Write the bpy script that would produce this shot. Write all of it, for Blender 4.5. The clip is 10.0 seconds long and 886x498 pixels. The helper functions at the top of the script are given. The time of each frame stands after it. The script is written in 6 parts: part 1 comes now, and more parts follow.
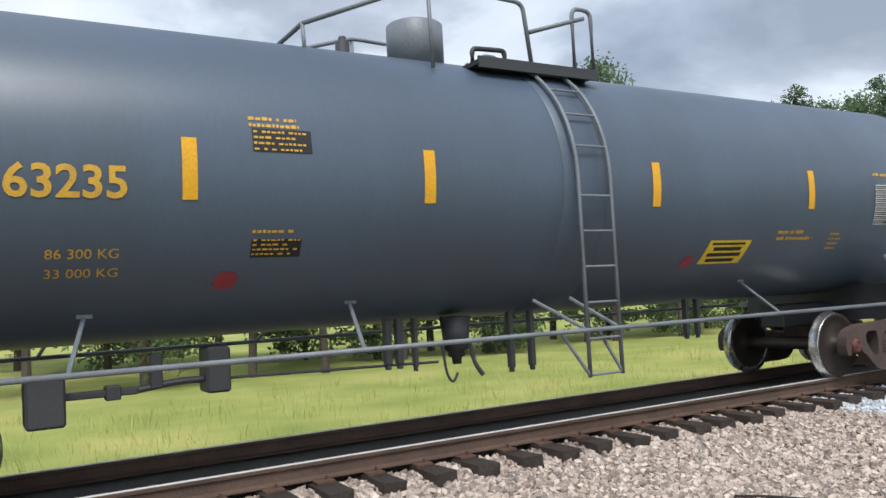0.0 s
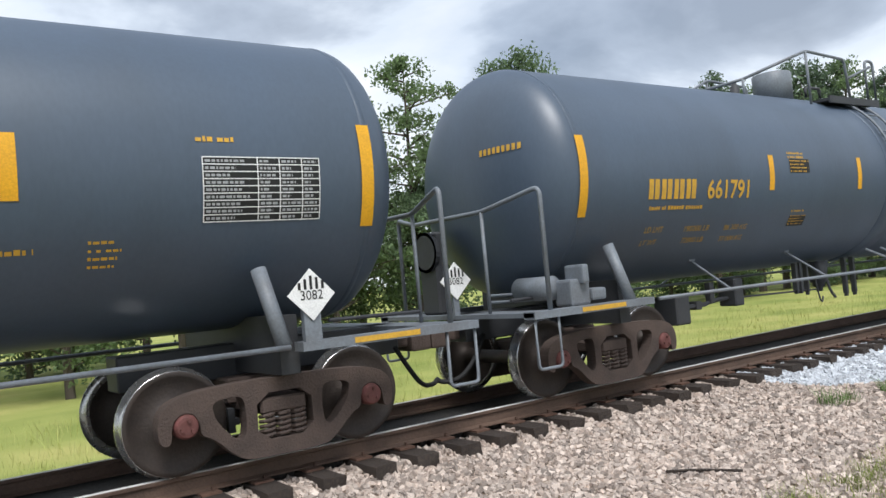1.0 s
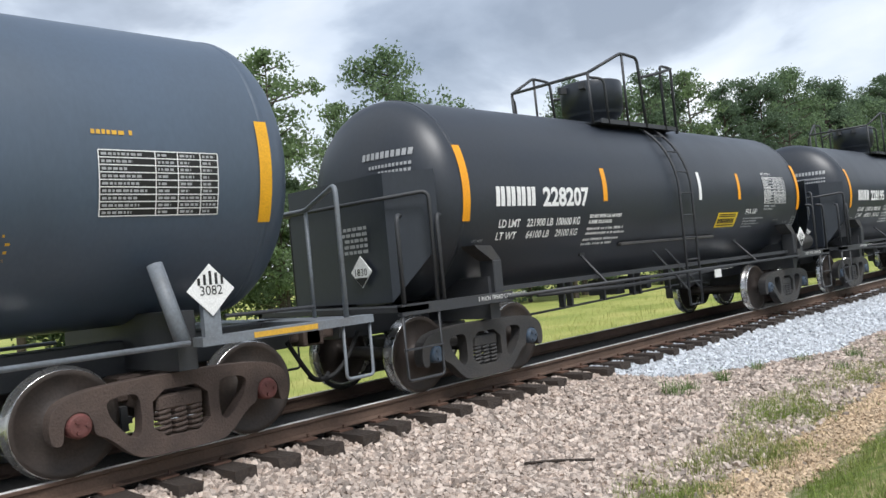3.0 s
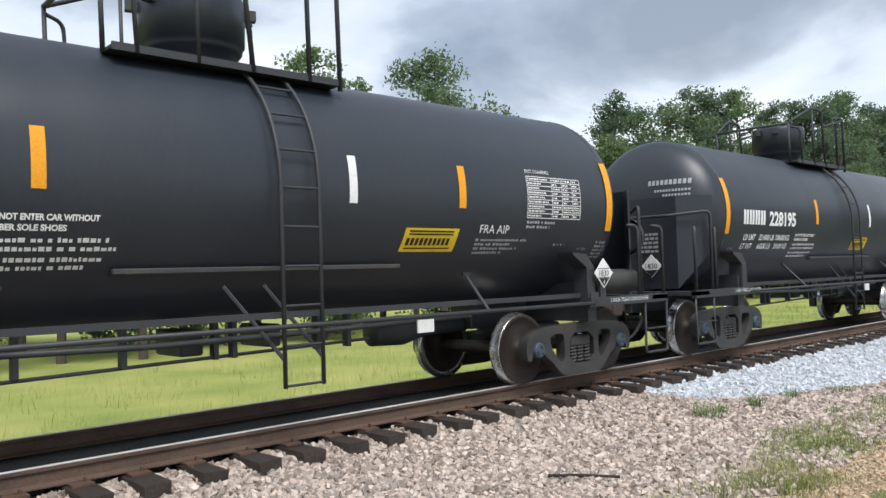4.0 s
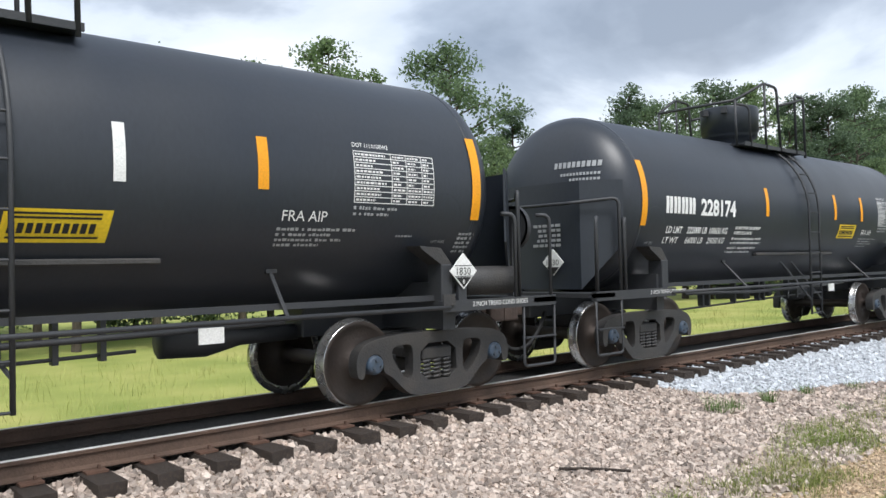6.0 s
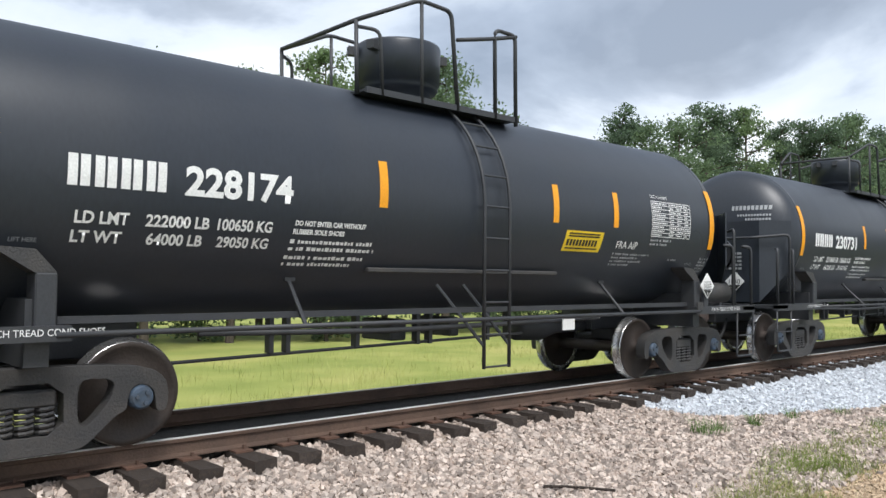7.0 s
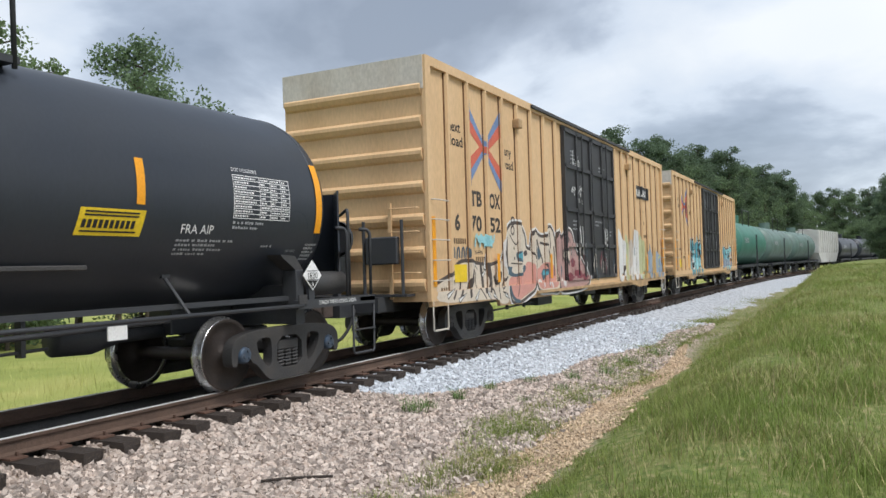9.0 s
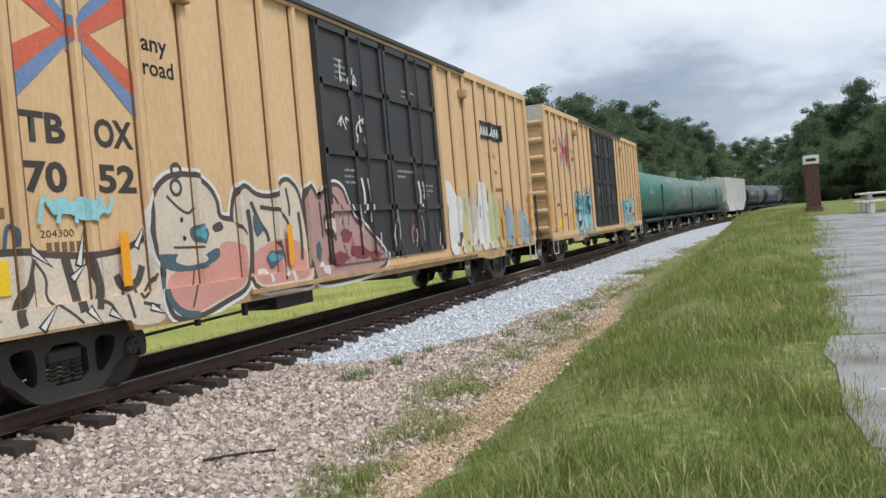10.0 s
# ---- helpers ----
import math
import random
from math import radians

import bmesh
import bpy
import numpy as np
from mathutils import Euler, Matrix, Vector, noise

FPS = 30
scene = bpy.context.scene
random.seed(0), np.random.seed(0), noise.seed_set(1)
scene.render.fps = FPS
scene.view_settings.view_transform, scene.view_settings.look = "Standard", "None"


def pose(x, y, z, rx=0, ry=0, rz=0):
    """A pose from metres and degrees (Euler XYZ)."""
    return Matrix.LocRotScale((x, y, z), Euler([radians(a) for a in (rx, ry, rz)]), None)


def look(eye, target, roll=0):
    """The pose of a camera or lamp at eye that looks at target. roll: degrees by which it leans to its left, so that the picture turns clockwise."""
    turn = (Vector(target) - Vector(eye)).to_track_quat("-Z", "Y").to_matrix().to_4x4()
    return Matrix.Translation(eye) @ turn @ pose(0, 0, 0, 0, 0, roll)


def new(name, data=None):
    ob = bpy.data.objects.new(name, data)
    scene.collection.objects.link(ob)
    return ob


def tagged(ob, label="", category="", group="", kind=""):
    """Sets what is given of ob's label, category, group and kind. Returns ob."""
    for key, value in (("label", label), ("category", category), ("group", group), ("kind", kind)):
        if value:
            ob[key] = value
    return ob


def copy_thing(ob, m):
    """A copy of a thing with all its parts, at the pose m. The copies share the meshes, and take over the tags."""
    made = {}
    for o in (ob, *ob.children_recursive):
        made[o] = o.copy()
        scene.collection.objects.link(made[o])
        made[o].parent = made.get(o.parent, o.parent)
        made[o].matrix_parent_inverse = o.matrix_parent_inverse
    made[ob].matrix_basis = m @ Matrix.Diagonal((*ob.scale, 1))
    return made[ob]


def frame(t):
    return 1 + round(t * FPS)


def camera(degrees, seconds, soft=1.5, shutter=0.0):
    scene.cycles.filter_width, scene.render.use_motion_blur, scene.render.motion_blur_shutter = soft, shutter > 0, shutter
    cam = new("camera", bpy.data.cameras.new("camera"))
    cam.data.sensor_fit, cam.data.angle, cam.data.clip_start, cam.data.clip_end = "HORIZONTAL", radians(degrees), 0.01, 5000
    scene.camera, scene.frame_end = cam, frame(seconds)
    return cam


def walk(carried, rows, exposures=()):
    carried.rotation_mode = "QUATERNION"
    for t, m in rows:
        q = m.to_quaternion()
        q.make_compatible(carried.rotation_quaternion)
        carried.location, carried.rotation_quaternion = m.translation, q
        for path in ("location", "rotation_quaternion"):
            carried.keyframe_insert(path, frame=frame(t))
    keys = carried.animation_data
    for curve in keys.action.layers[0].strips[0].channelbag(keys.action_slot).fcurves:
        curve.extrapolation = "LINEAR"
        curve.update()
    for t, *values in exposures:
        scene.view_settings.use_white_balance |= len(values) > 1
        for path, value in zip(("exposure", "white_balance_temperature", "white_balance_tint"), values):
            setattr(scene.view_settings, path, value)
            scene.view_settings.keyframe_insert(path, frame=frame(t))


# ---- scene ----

# Track along +x, rail top at z = 0; the camera stands beside it at the origin.
EYE = (0.0, 0.0, 1.47)
PATH = [(0.0, -30.55, 3.27, 3.02),
        (0.5, -32.28, 3.03, 3.75),
        (1.0, -35.35, 2.31, 5.24),
        (1.5, -41.56, 0.88, 5.95),
        (2.0, -46.98, -0.47, 5.28),
        (2.1, -47.83, -0.57, 4.66),
        (3.5, -43.26, 2.41, 4.80),
        (4.0, -42.60, 1.81, 1.78),
        (4.5, -41.20, 1.41, -0.39),
        (5.0, -40.63, 0.88, -0.13),
        (5.5, -41.57, 0.73, 1.61),
        (7.0, -42.39, 2.24, -0.51),
        (7.5, -43.32, 2.57, -0.48),
        (8.0, -45.99, 3.05, 0.88),
        (8.5, -52.23, 2.86, 1.63),
        (9.0, -62.78, 1.34, 1.71),
        (9.2, -67.00, 0.40, 2.70),
        (9.5, -70.28, -0.75, 4.20),
        (9.7, -69.70, -1.10, 4.50),
        (10.0, -67.66, -1.42, 4.83)]
cam = camera(58.0, 10.0, soft=1.5, shutter=0.0)
walk(cam, [(t, pose(*EYE, 90 + p, r, y)) for t, y, p, r in PATH],
     [(0.0, 0.12), (2.0, 0.15), (3.5, 0.14), (5.5, 0.22), (7.5, 0.20), (8.3, 0.12), (9.0, 0.0), (9.5, -0.08), (10.0, -0.08)])

SPEED = 8.23          # train, metres a second towards -x
YC = 7.87             # track centre line
rng = random.Random(7)
TAU = 2 * math.pi

# ---- world and sun ----
world = bpy.data.worlds.new("overcast_sky")
scene.world = world
world.use_nodes = True
wn, wl = world.node_tree.nodes, world.node_tree.links
wn.clear()
w_out = wn.new("ShaderNodeOutputWorld")
w_mix = wn.new("ShaderNodeMixShader")
w_sky = wn.new("ShaderNodeTexSky")
w_sky.sky_type = "NISHITA"
w_sky.sun_disc = False
w_sky.sun_elevation, w_sky.sun_rotation = radians(57), radians(202)
w_b1, w_b2 = wn.new("ShaderNodeBackground"), wn.new("ShaderNodeBackground")
w_b1.inputs[1].default_value = 0.12
w_b2.inputs[1].default_value = 1.06
w_co = wn.new("ShaderNodeTexCoord")
w_map = wn.new("ShaderNodeMapping")
w_map.inputs["Scale"].default_value = (1.0, 1.0, 1.0)
w_map.inputs["Location"].default_value = (0.75, 0.55, 0.1)
# a flat deck of cloud: the direction is divided by its height over the horizon
w_sep, w_max, w_add, w_div = wn.new("ShaderNodeSeparateXYZ"), wn.new("ShaderNodeMath"), wn.new("ShaderNodeMath"), wn.new("ShaderNodeVectorMath")
w_max.operation, w_add.operation, w_div.operation = "MAXIMUM", "ADD", "DIVIDE"
w_max.inputs[1].default_value, w_add.inputs[1].default_value = 0.0, 0.30
w_n1, w_n2 = wn.new("ShaderNodeTexNoise"), wn.new("ShaderNodeTexNoise")
w_n1.inputs["Scale"].default_value, w_n1.inputs["Detail"].default_value, w_n1.inputs["Roughness"].default_value = 1.35, 7, 0.52
w_n1.inputs["Distortion"].default_value = 0.25
w_n2.inputs["Scale"].default_value, w_n2.inputs["Detail"].default_value = 0.8, 3
w_r1, w_r2 = wn.new("ShaderNodeValToRGB"), wn.new("ShaderNodeValToRGB")
for ramp, stops in ((w_r1, ((0.36, (0.33, 0.385, 0.475)), (0.45, (0.48, 0.55, 0.66)), (0.52, (0.73, 0.81, 0.92)), (0.64, (0.89, 0.94, 1.0)))),
                    (w_r2, ((0.30, (0.65, 0.65, 0.65)), (0.60, (1.0, 1.0, 1.0))))):
    while len(ramp.color_ramp.elements) < len(stops):
        ramp.color_ramp.elements.new(0.5)
    for e, (p, c) in zip(ramp.color_ramp.elements, stops):
        e.position, e.color = p, (*c, 1)
wl.new(w_co.outputs["Generated"], w_sep.inputs[0])
wl.new(w_sep.outputs["Z"], w_max.inputs[0])
wl.new(w_max.outputs[0], w_add.inputs[0])
wl.new(w_co.outputs["Generated"], w_div.inputs[0])
wl.new(w_add.outputs[0], w_div.inputs[1])
wl.new(w_div.outputs[0], w_map.inputs["Vector"])
wl.new(w_map.outputs[0], w_n1.inputs["Vector"])
wl.new(w_map.outputs[0], w_n2.inputs["Vector"])
w_low, w_sum = wn.new("ShaderNodeMapRange"), wn.new("ShaderNodeMath")
w_low.inputs[1].default_value, w_low.inputs[2].default_value = 0.0, 0.32
w_low.inputs[3].default_value, w_low.inputs[4].default_value = 0.11, -0.01
w_sum.operation = "ADD"
wl.new(w_sep.outputs["Z"], w_low.inputs[0])
wl.new(w_low.outputs[0], w_sum.inputs[0])
wl.new(w_n1.outputs["Fac"], w_sum.inputs[1])
wl.new(w_sum.outputs[0], w_r1.inputs[0])
wl.new(w_n2.outputs["Fac"], w_r2.inputs[0])
wl.new(w_r1.outputs[0], w_b2.inputs[0])
wl.new(w_sky.outputs[0], w_b1.inputs[0])
wl.new(w_r2.outputs[0], w_mix.inputs[0])
wl.new(w_b1.outputs[0], w_mix.inputs[1])
wl.new(w_b2.outputs[0], w_mix.inputs[2])
wl.new(w_mix.outputs[0], w_out.inputs[0])
sun = new("sun", bpy.data.lights.new("sun", "SUN"))
sun.data.energy, sun.data.angle, sun.data.color = 3.3, radians(22), (1.0, 0.99, 0.975)
sun.matrix_world = look((-24, -59, 98), (0, 0, 0))


# ---- materials ----
def mat(name, base, rough=0.6, metal=0.0, dirt=None, amount=0.35, scale=4.0, fine=40.0, bump=0.0, stretch=(1, 1, 1), spread=0.12, spec=0.5, island=0.0):
    """base colour, a dirt colour in patches of size 1/scale, fine grain, bump; island: brightness spread between loose pieces."""
    m = bpy.data.materials.new(name)
    m.use_nodes = True
    n, l = m.node_tree.nodes, m.node_tree.links
    b = n["Principled BSDF"]
    b.inputs["Metallic"].default_value = metal
    b.inputs["Specular IOR Level"].default_value = spec
    co, mp = n.new("ShaderNodeTexCoord"), n.new("ShaderNodeMapping")
    mp.inputs["Scale"].default_value = stretch
    l.new(co.outputs["Object"], mp.inputs["Vector"])
    big, small = n.new("ShaderNodeTexNoise"), n.new("ShaderNodeTexNoise")
    for node, s, d in ((big, scale, 5), (small, fine, 3)):
        node.inputs["Scale"].default_value, node.inputs["Detail"].default_value = s, d
        l.new(mp.outputs[0], node.inputs["Vector"])
    ramp = n.new("ShaderNodeMapRange")
    ramp.inputs[1].default_value, ramp.inputs[2].default_value = 0.42, 0.72
    ramp.inputs[3].default_value, ramp.inputs[4].default_value = 0.0, amount
    l.new(big.outputs["Fac"], ramp.inputs[0])
    mix = n.new("ShaderNodeMix")
    mix.data_type = "RGBA"
    mix.inputs["A"].default_value = (*base, 1)
    mix.inputs["B"].default_value = (*(dirt or [c * 0.6 for c in base]), 1)
    l.new(ramp.outputs[0], mix.inputs["Factor"])
    val = n.new("ShaderNodeMapRange")
    val.inputs[1].default_value, val.inputs[2].default_value = 0.3, 0.7
    val.inputs[3].default_value, val.inputs[4].default_value = 1 - spread, 1 + spread
    l.new(small.outputs["Fac"], val.inputs[0])
    hsv = n.new("ShaderNodeHueSaturation")
    l.new(mix.outputs["Result"], hsv.inputs["Color"])
    last = val.outputs[0]
    if island:
        geo, rnd, mul = n.new("ShaderNodeNewGeometry"), n.new("ShaderNodeMapRange"), n.new("ShaderNodeMath")
        rnd.inputs[3].default_value, rnd.inputs[4].default_value = 1 - island, 1 + island
        l.new(geo.outputs["Random Per Island"], rnd.inputs[0])
        mul.operation = "MULTIPLY"
        l.new(rnd.outputs[0], mul.inputs[0])
        l.new(last, mul.inputs[1])
        last = mul.outputs[0]
    l.new(last, hsv.inputs["Value"])
    l.new(hsv.outputs[0], b.inputs["Base Color"])
    rr = n.new("ShaderNodeMapRange")
    rr.inputs[3].default_value, rr.inputs[4].default_value = max(0.05, rough - 0.1), min(1, rough + 0.12)
    l.new(big.outputs["Fac"], rr.inputs[0])
    l.new(rr.outputs[0], b.inputs["Roughness"])
    if bump:
        bp = n.new("ShaderNodeBump")
        bp.inputs["Strength"].default_value, bp.inputs["Distance"].default_value = min(1.0, bump), 0.02
        l.new(small.outputs["Fac"], bp.inputs["Height"])
        l.new(bp.outputs[0], b.inputs["Normal"])
    return m


M = dict(
    gray=mat("gray_tank_paint", (0.066, 0.092, 0.132), 0.42, 0, (0.050, 0.066, 0.088), 0.5, 0.9, 30, 0.02, (1, 1, 0.35), 0.05, 0.6),
    black=mat("black_tank_paint", (0.022, 0.027, 0.037), 0.40, 0, (0.032, 0.035, 0.041), 0.5, 0.9, 30, 0.02, (1, 1, 0.35), 0.08),
    black_dull=mat("dull_black_steel", (0.034, 0.036, 0.041), 0.55, 0, (0.046, 0.046, 0.047), 0.5, 3, 50, 0.1),
    gray_steel=mat("gray_painted_steel", (0.17, 0.19, 0.215), 0.5, 0, (0.09, 0.08, 0.075), 0.45, 3, 40, 0.05),
    rusty=mat("rusty_cast_steel", (0.085, 0.060, 0.050), 0.8, 0.1, (0.05, 0.038, 0.034), 0.7, 3.5, 45, 0.5),
    truck_black=mat("dusty_black_cast_steel", (0.043, 0.042, 0.043), 0.6, 0.1, (0.075, 0.066, 0.058), 0.55, 4, 45, 0.4),
    wheel=mat("brown_wheel_steel", (0.045, 0.036, 0.032), 0.55, 0.4, (0.075, 0.055, 0.045), 0.5, 4, 40, 0.2),
    tread=mat("bright_worn_steel", (0.55, 0.55, 0.55), 0.25, 0.9, (0.35, 0.32, 0.3), 0.4, 8, 60),
    # Near-white, hardly metallic: the sky's shine on the worn railhead is painted in.
    rail_top=mat("sky_whitened_rail_steel", (0.85, 0.85, 0.84), 0.32, 0.15, (0.25, 0.22, 0.2), 0.4, 3, 40, 0, (0.2, 4, 1)),
    rail=mat("rusty_rail_steel", (0.115, 0.072, 0.052), 0.8, 0.1, (0.06, 0.042, 0.034), 0.7, 2.5, 45, 0.4),
    tie=mat("creosoted_wood", (0.040, 0.030, 0.025), 0.85, 0, (0.075, 0.055, 0.042), 0.7, 5, 60, 0.7, (8, 1, 8)),
    plate=mat("rusty_plate", (0.13, 0.07, 0.048), 0.85, 0.1, (0.06, 0.04, 0.03), 0.6, 6, 50, 0.3),
    yellow=mat("yellow_reflective_sheet", (0.72, 0.36, 0.012), 0.45, 0, (0.55, 0.27, 0.02), 0.3, 6, 60),
    orange=mat("amber_reflective_sheet", (0.80, 0.33, 0.008), 0.4, 0, (0.65, 0.26, 0.01), 0.3, 6, 60),
    ylet=mat("yellow_stencil_paint", (0.60, 0.34, 0.035), 0.6, 0, (0.35, 0.22, 0.06), 0.5, 7, 60),
    white=mat("white_stencil_paint", (0.78, 0.78, 0.77), 0.55, 0, (0.55, 0.55, 0.54), 0.3, 7, 60),
    dimwhite=mat("dusty_white_paint", (0.36, 0.37, 0.38), 0.6, 0, (0.2, 0.2, 0.2), 0.4, 7, 60),
    red=mat("red_paint", (0.30, 0.035, 0.05), 0.6, 0, None, 0.5, 8, 50),
    bluecap=mat("blue_bearing_cap", (0.05, 0.085, 0.135), 0.55, 0.1, (0.08, 0.075, 0.07), 0.8, 9, 40),
    redcap=mat("rust_red_bearing_cap", (0.16, 0.055, 0.05), 0.7, 0.1, (0.08, 0.05, 0.04), 0.5, 9, 40),
    signyel=mat("yellow_sign", (0.75, 0.52, 0.02), 0.5, 0, None, 0.25, 5, 40),
    ink=mat("black_ink", (0.012, 0.012, 0.012), 0.6),
    rubber=mat("black_rubber", (0.012, 0.012, 0.013), 0.75),
    box=mat("tan_yellow_car_paint", (0.64, 0.43, 0.235), 0.6, 0, (0.50, 0.315, 0.16), 0.5, 1.1, 25, 0.04, (1, 1, 0.3), 0.08),
    boxlight=mat("faded_white_paint", (0.52, 0.49, 0.44), 0.7, 0, (0.36, 0.30, 0.23), 0.6, 1.5, 25, 0.03, (1, 1, 0.5)),
    # The tan car paint made darker: shade and grime mixed into its colour.
    boxdark=mat("shaded_grimy_tan_paint", (0.46, 0.30, 0.15), 0.65, 0, (0.20, 0.13, 0.08), 0.8, 2.5, 25, 0.04),
    # Dark brown for the side posts' edges: their shade, with dirt, as colour.
    post_shade=mat("shaded_dirty_edge", (0.17, 0.085, 0.035), 0.8, 0, (0.09, 0.05, 0.03), 0.6, 3, 30),
    door=mat("black_door_paint", (0.030, 0.030, 0.033), 0.55, 0, (0.055, 0.052, 0.05), 0.55, 1.5, 25, 0.04),
    green=mat("green_tank_paint", (0.045, 0.17, 0.125), 0.5, 0, (0.05, 0.12, 0.10), 0.5, 1, 20),
    # Grayer, paler green: the haze of distance is mixed into this paint.
    graygreen=mat("hazed_green_tank_paint", (0.12, 0.19, 0.165), 0.5, 0, (0.08, 0.10, 0.09), 0.7, 1, 20),
    hopper=mat("white_hopper_paint", (0.60, 0.60, 0.57), 0.65, 0, (0.42, 0.40, 0.36), 0.5, 1, 20),
    brick=mat("dark_brick", (0.10, 0.045, 0.035), 0.85, 0, (0.06, 0.035, 0.03), 0.6, 2, 30, 0.3),
    concrete=mat("white_concrete", (0.62, 0.61, 0.58), 0.8, 0, (0.45, 0.44, 0.42), 0.4, 3, 40, 0.1),
)


# ---- mesh helpers ----
def part(name, bm, material, parent, label="", smooth=False):
    me = bpy.data.meshes.new(name)
    if smooth:
        for f in bm.faces:
            f.smooth = True
    bm.to_mesh(me)
    bm.free()
    me.materials.append(material)
    ob = new(name, me)
    ob.parent = parent
    if label:
        tagged(ob, label)
    if name in SMALL:
        tagged(ob, kind="stuff")
    return ob


SMALL = {"stencil_line", "notice_line", "sign_line", "data_table", "data_line", "door_stencil", "shield_stencil", "placard_marking", "head_mark", "weight_lettering", "notice_lettering", "sill_lettering", "weight_stencil", "table_text", "inspection_lettering", "table_lettering", "lift_lettering", "post_shade_line", "graffiti_line", "owner_mark"}


def thing(name, label, category, at=(0, 0, 0), group="", kind=""):
    ob = new(name)
    ob.empty_display_size = 0.2
    ob.matrix_basis = pose(*at)
    return tagged(ob, label, category, group, kind)


def box(bm, x0, x1, y0, y1, z0, z1):
    v = [bm.verts.new((x, y, z)) for x in (x0, x1) for y in (y0, y1) for z in (z0, z1)]
    for q in ((0, 1, 3, 2), (4, 6, 7, 5), (0, 4, 5, 1), (2, 3, 7, 6), (0, 2, 6, 4), (1, 5, 7, 3)):
        bm.faces.new([v[i] for i in q])
    return bm


def bevelled(bm, w, segments=2):
    bmesh.ops.bevel(bm, geom=bm.edges[:], offset=w, segments=segments, affect="EDGES", profile=0.6)
    return bm


def boxes(*rows):
    bm = bmesh.new()
    for r in rows:
        box(bm, *r)
    return bm


def rod(bm, a, b, r, seg=10, r2=None):
    a, b = Vector(a), Vector(b)
    m = Matrix.Translation((a + b) / 2) @ (b - a).to_track_quat("Z", "Y").to_matrix().to_4x4()
    bmesh.ops.create_cone(bm, cap_ends=True, segments=seg, radius1=r, radius2=r if r2 is None else r2, depth=(b - a).length, matrix=m)
    return bm


def pipe(bm, pts, r, seg=8):
    """A bent tube through the points."""
    pts = [Vector(p) for p in pts]
    rings = []
    for i, p in enumerate(pts):
        d = (pts[min(i + 1, len(pts) - 1)] - pts[max(i - 1, 0)]).normalized()
        q = d.to_track_quat("Z", "Y").to_matrix()
        rings.append([bm.verts.new(p + q @ Vector((r * math.cos(TAU * k / seg), r * math.sin(TAU * k / seg), 0))) for k in range(seg)])
    for a, b in zip(rings, rings[1:]):
        for k in range(seg):
            bm.faces.new((a[k], a[(k + 1) % seg], b[(k + 1) % seg], b[k]))
    bm.faces.new(rings[0][::-1])
    bm.faces.new(rings[-1])
    return bm


def rounded(pts, r=0.08, n=4):
    """The points with their corners rounded."""
    pts = [Vector(p) for p in pts]
    out = [pts[0]]
    for a, b, c in zip(pts, pts[1:], pts[2:]):
        p, q = b + (a - b).normalized() * min(r, (a - b).length / 2), b + (c - b).normalized() * min(r, (c - b).length / 2)
        for k in range(n + 1):
            t = k / n
            out.append((1 - t) ** 2 * p + 2 * t * (1 - t) * b + t * t * q)
    return out + [pts[-1]]


def lathe(profile, axis="x", seg=48, cz=0.0):
    """A body of revolution; profile: (along, radius)."""
    bm = bmesh.new()
    rings = []
    for s, r in profile:
        ring = []
        for k in range(seg):
            a, b = r * math.cos(TAU * k / seg), r * math.sin(TAU * k / seg)
            ring.append(bm.verts.new((s, a, b + cz) if axis == "x" else (a, s, b + cz) if axis == "y" else (a, b, s + cz)))
        rings.append(ring)
    for p, q in zip(rings, rings[1:]):
        for k in range(seg):
            bm.faces.new((p[k], q[k], q[(k + 1) % seg], p[(k + 1) % seg]))
    if profile[0][1] > 1e-4:
        bm.faces.new(rings[0])
    if profile[-1][1] > 1e-4:
        bm.faces.new(rings[-1][::-1])
    bmesh.ops.remove_doubles(bm, verts=bm.verts[:], dist=1e-5)
    bmesh.ops.recalc_face_normals(bm, faces=bm.faces[:])
    return bm


def slab(points, y0, y1):
    """A plate cut to an outline in x and z, between two places across."""
    bm = bmesh.new()
    a = [bm.verts.new((x, y0, z)) for x, z in points]
    b = [bm.verts.new((x, y1, z)) for x, z in points]
    bm.faces.new(a)
    bm.faces.new(b[::-1])
    for i in range(len(a)):
        j = (i + 1) % len(a)
        bm.faces.new((a[i], b[i], b[j], a[j]))
    bmesh.ops.recalc_face_normals(bm, faces=bm.faces[:])
    return bm


def lettering(text, height, width=None, bold=0.0):
    """Flat letters of the built-in font in the x-z plane, from the origin rightwards."""
    cu = bpy.data.curves.new("letters", "FONT")
    cu.body, cu.size, cu.resolution_u, cu.offset = text, height / 0.73, 3, bold
    ob = new("letters", cu)
    bpy.context.view_layer.update()
    me = bpy.data.meshes.new_from_object(ob.evaluated_get(bpy.context.evaluated_depsgraph_get()))
    bpy.data.objects.remove(ob)
    bm = bmesh.new()
    bm.from_mesh(me)
    xs = [v.co.x for v in bm.verts]
    k = width / (max(xs) - min(xs)) if width else 1.0
    x0 = min(xs)
    for v in bm.verts:
        v.co = ((v.co.x - x0) * k, 0, v.co.y)
    return bm


def bars(rows):
    """Plain bars (x, z, width, height) in the x-z plane."""
    bm = bmesh.new()
    for x, z, w, h in rows:
        bm.faces.new([bm.verts.new((x + a * w, 0, z + b * h)) for a, b in ((0, 0), (1, 0), (1, 1), (0, 1))])
    return bm


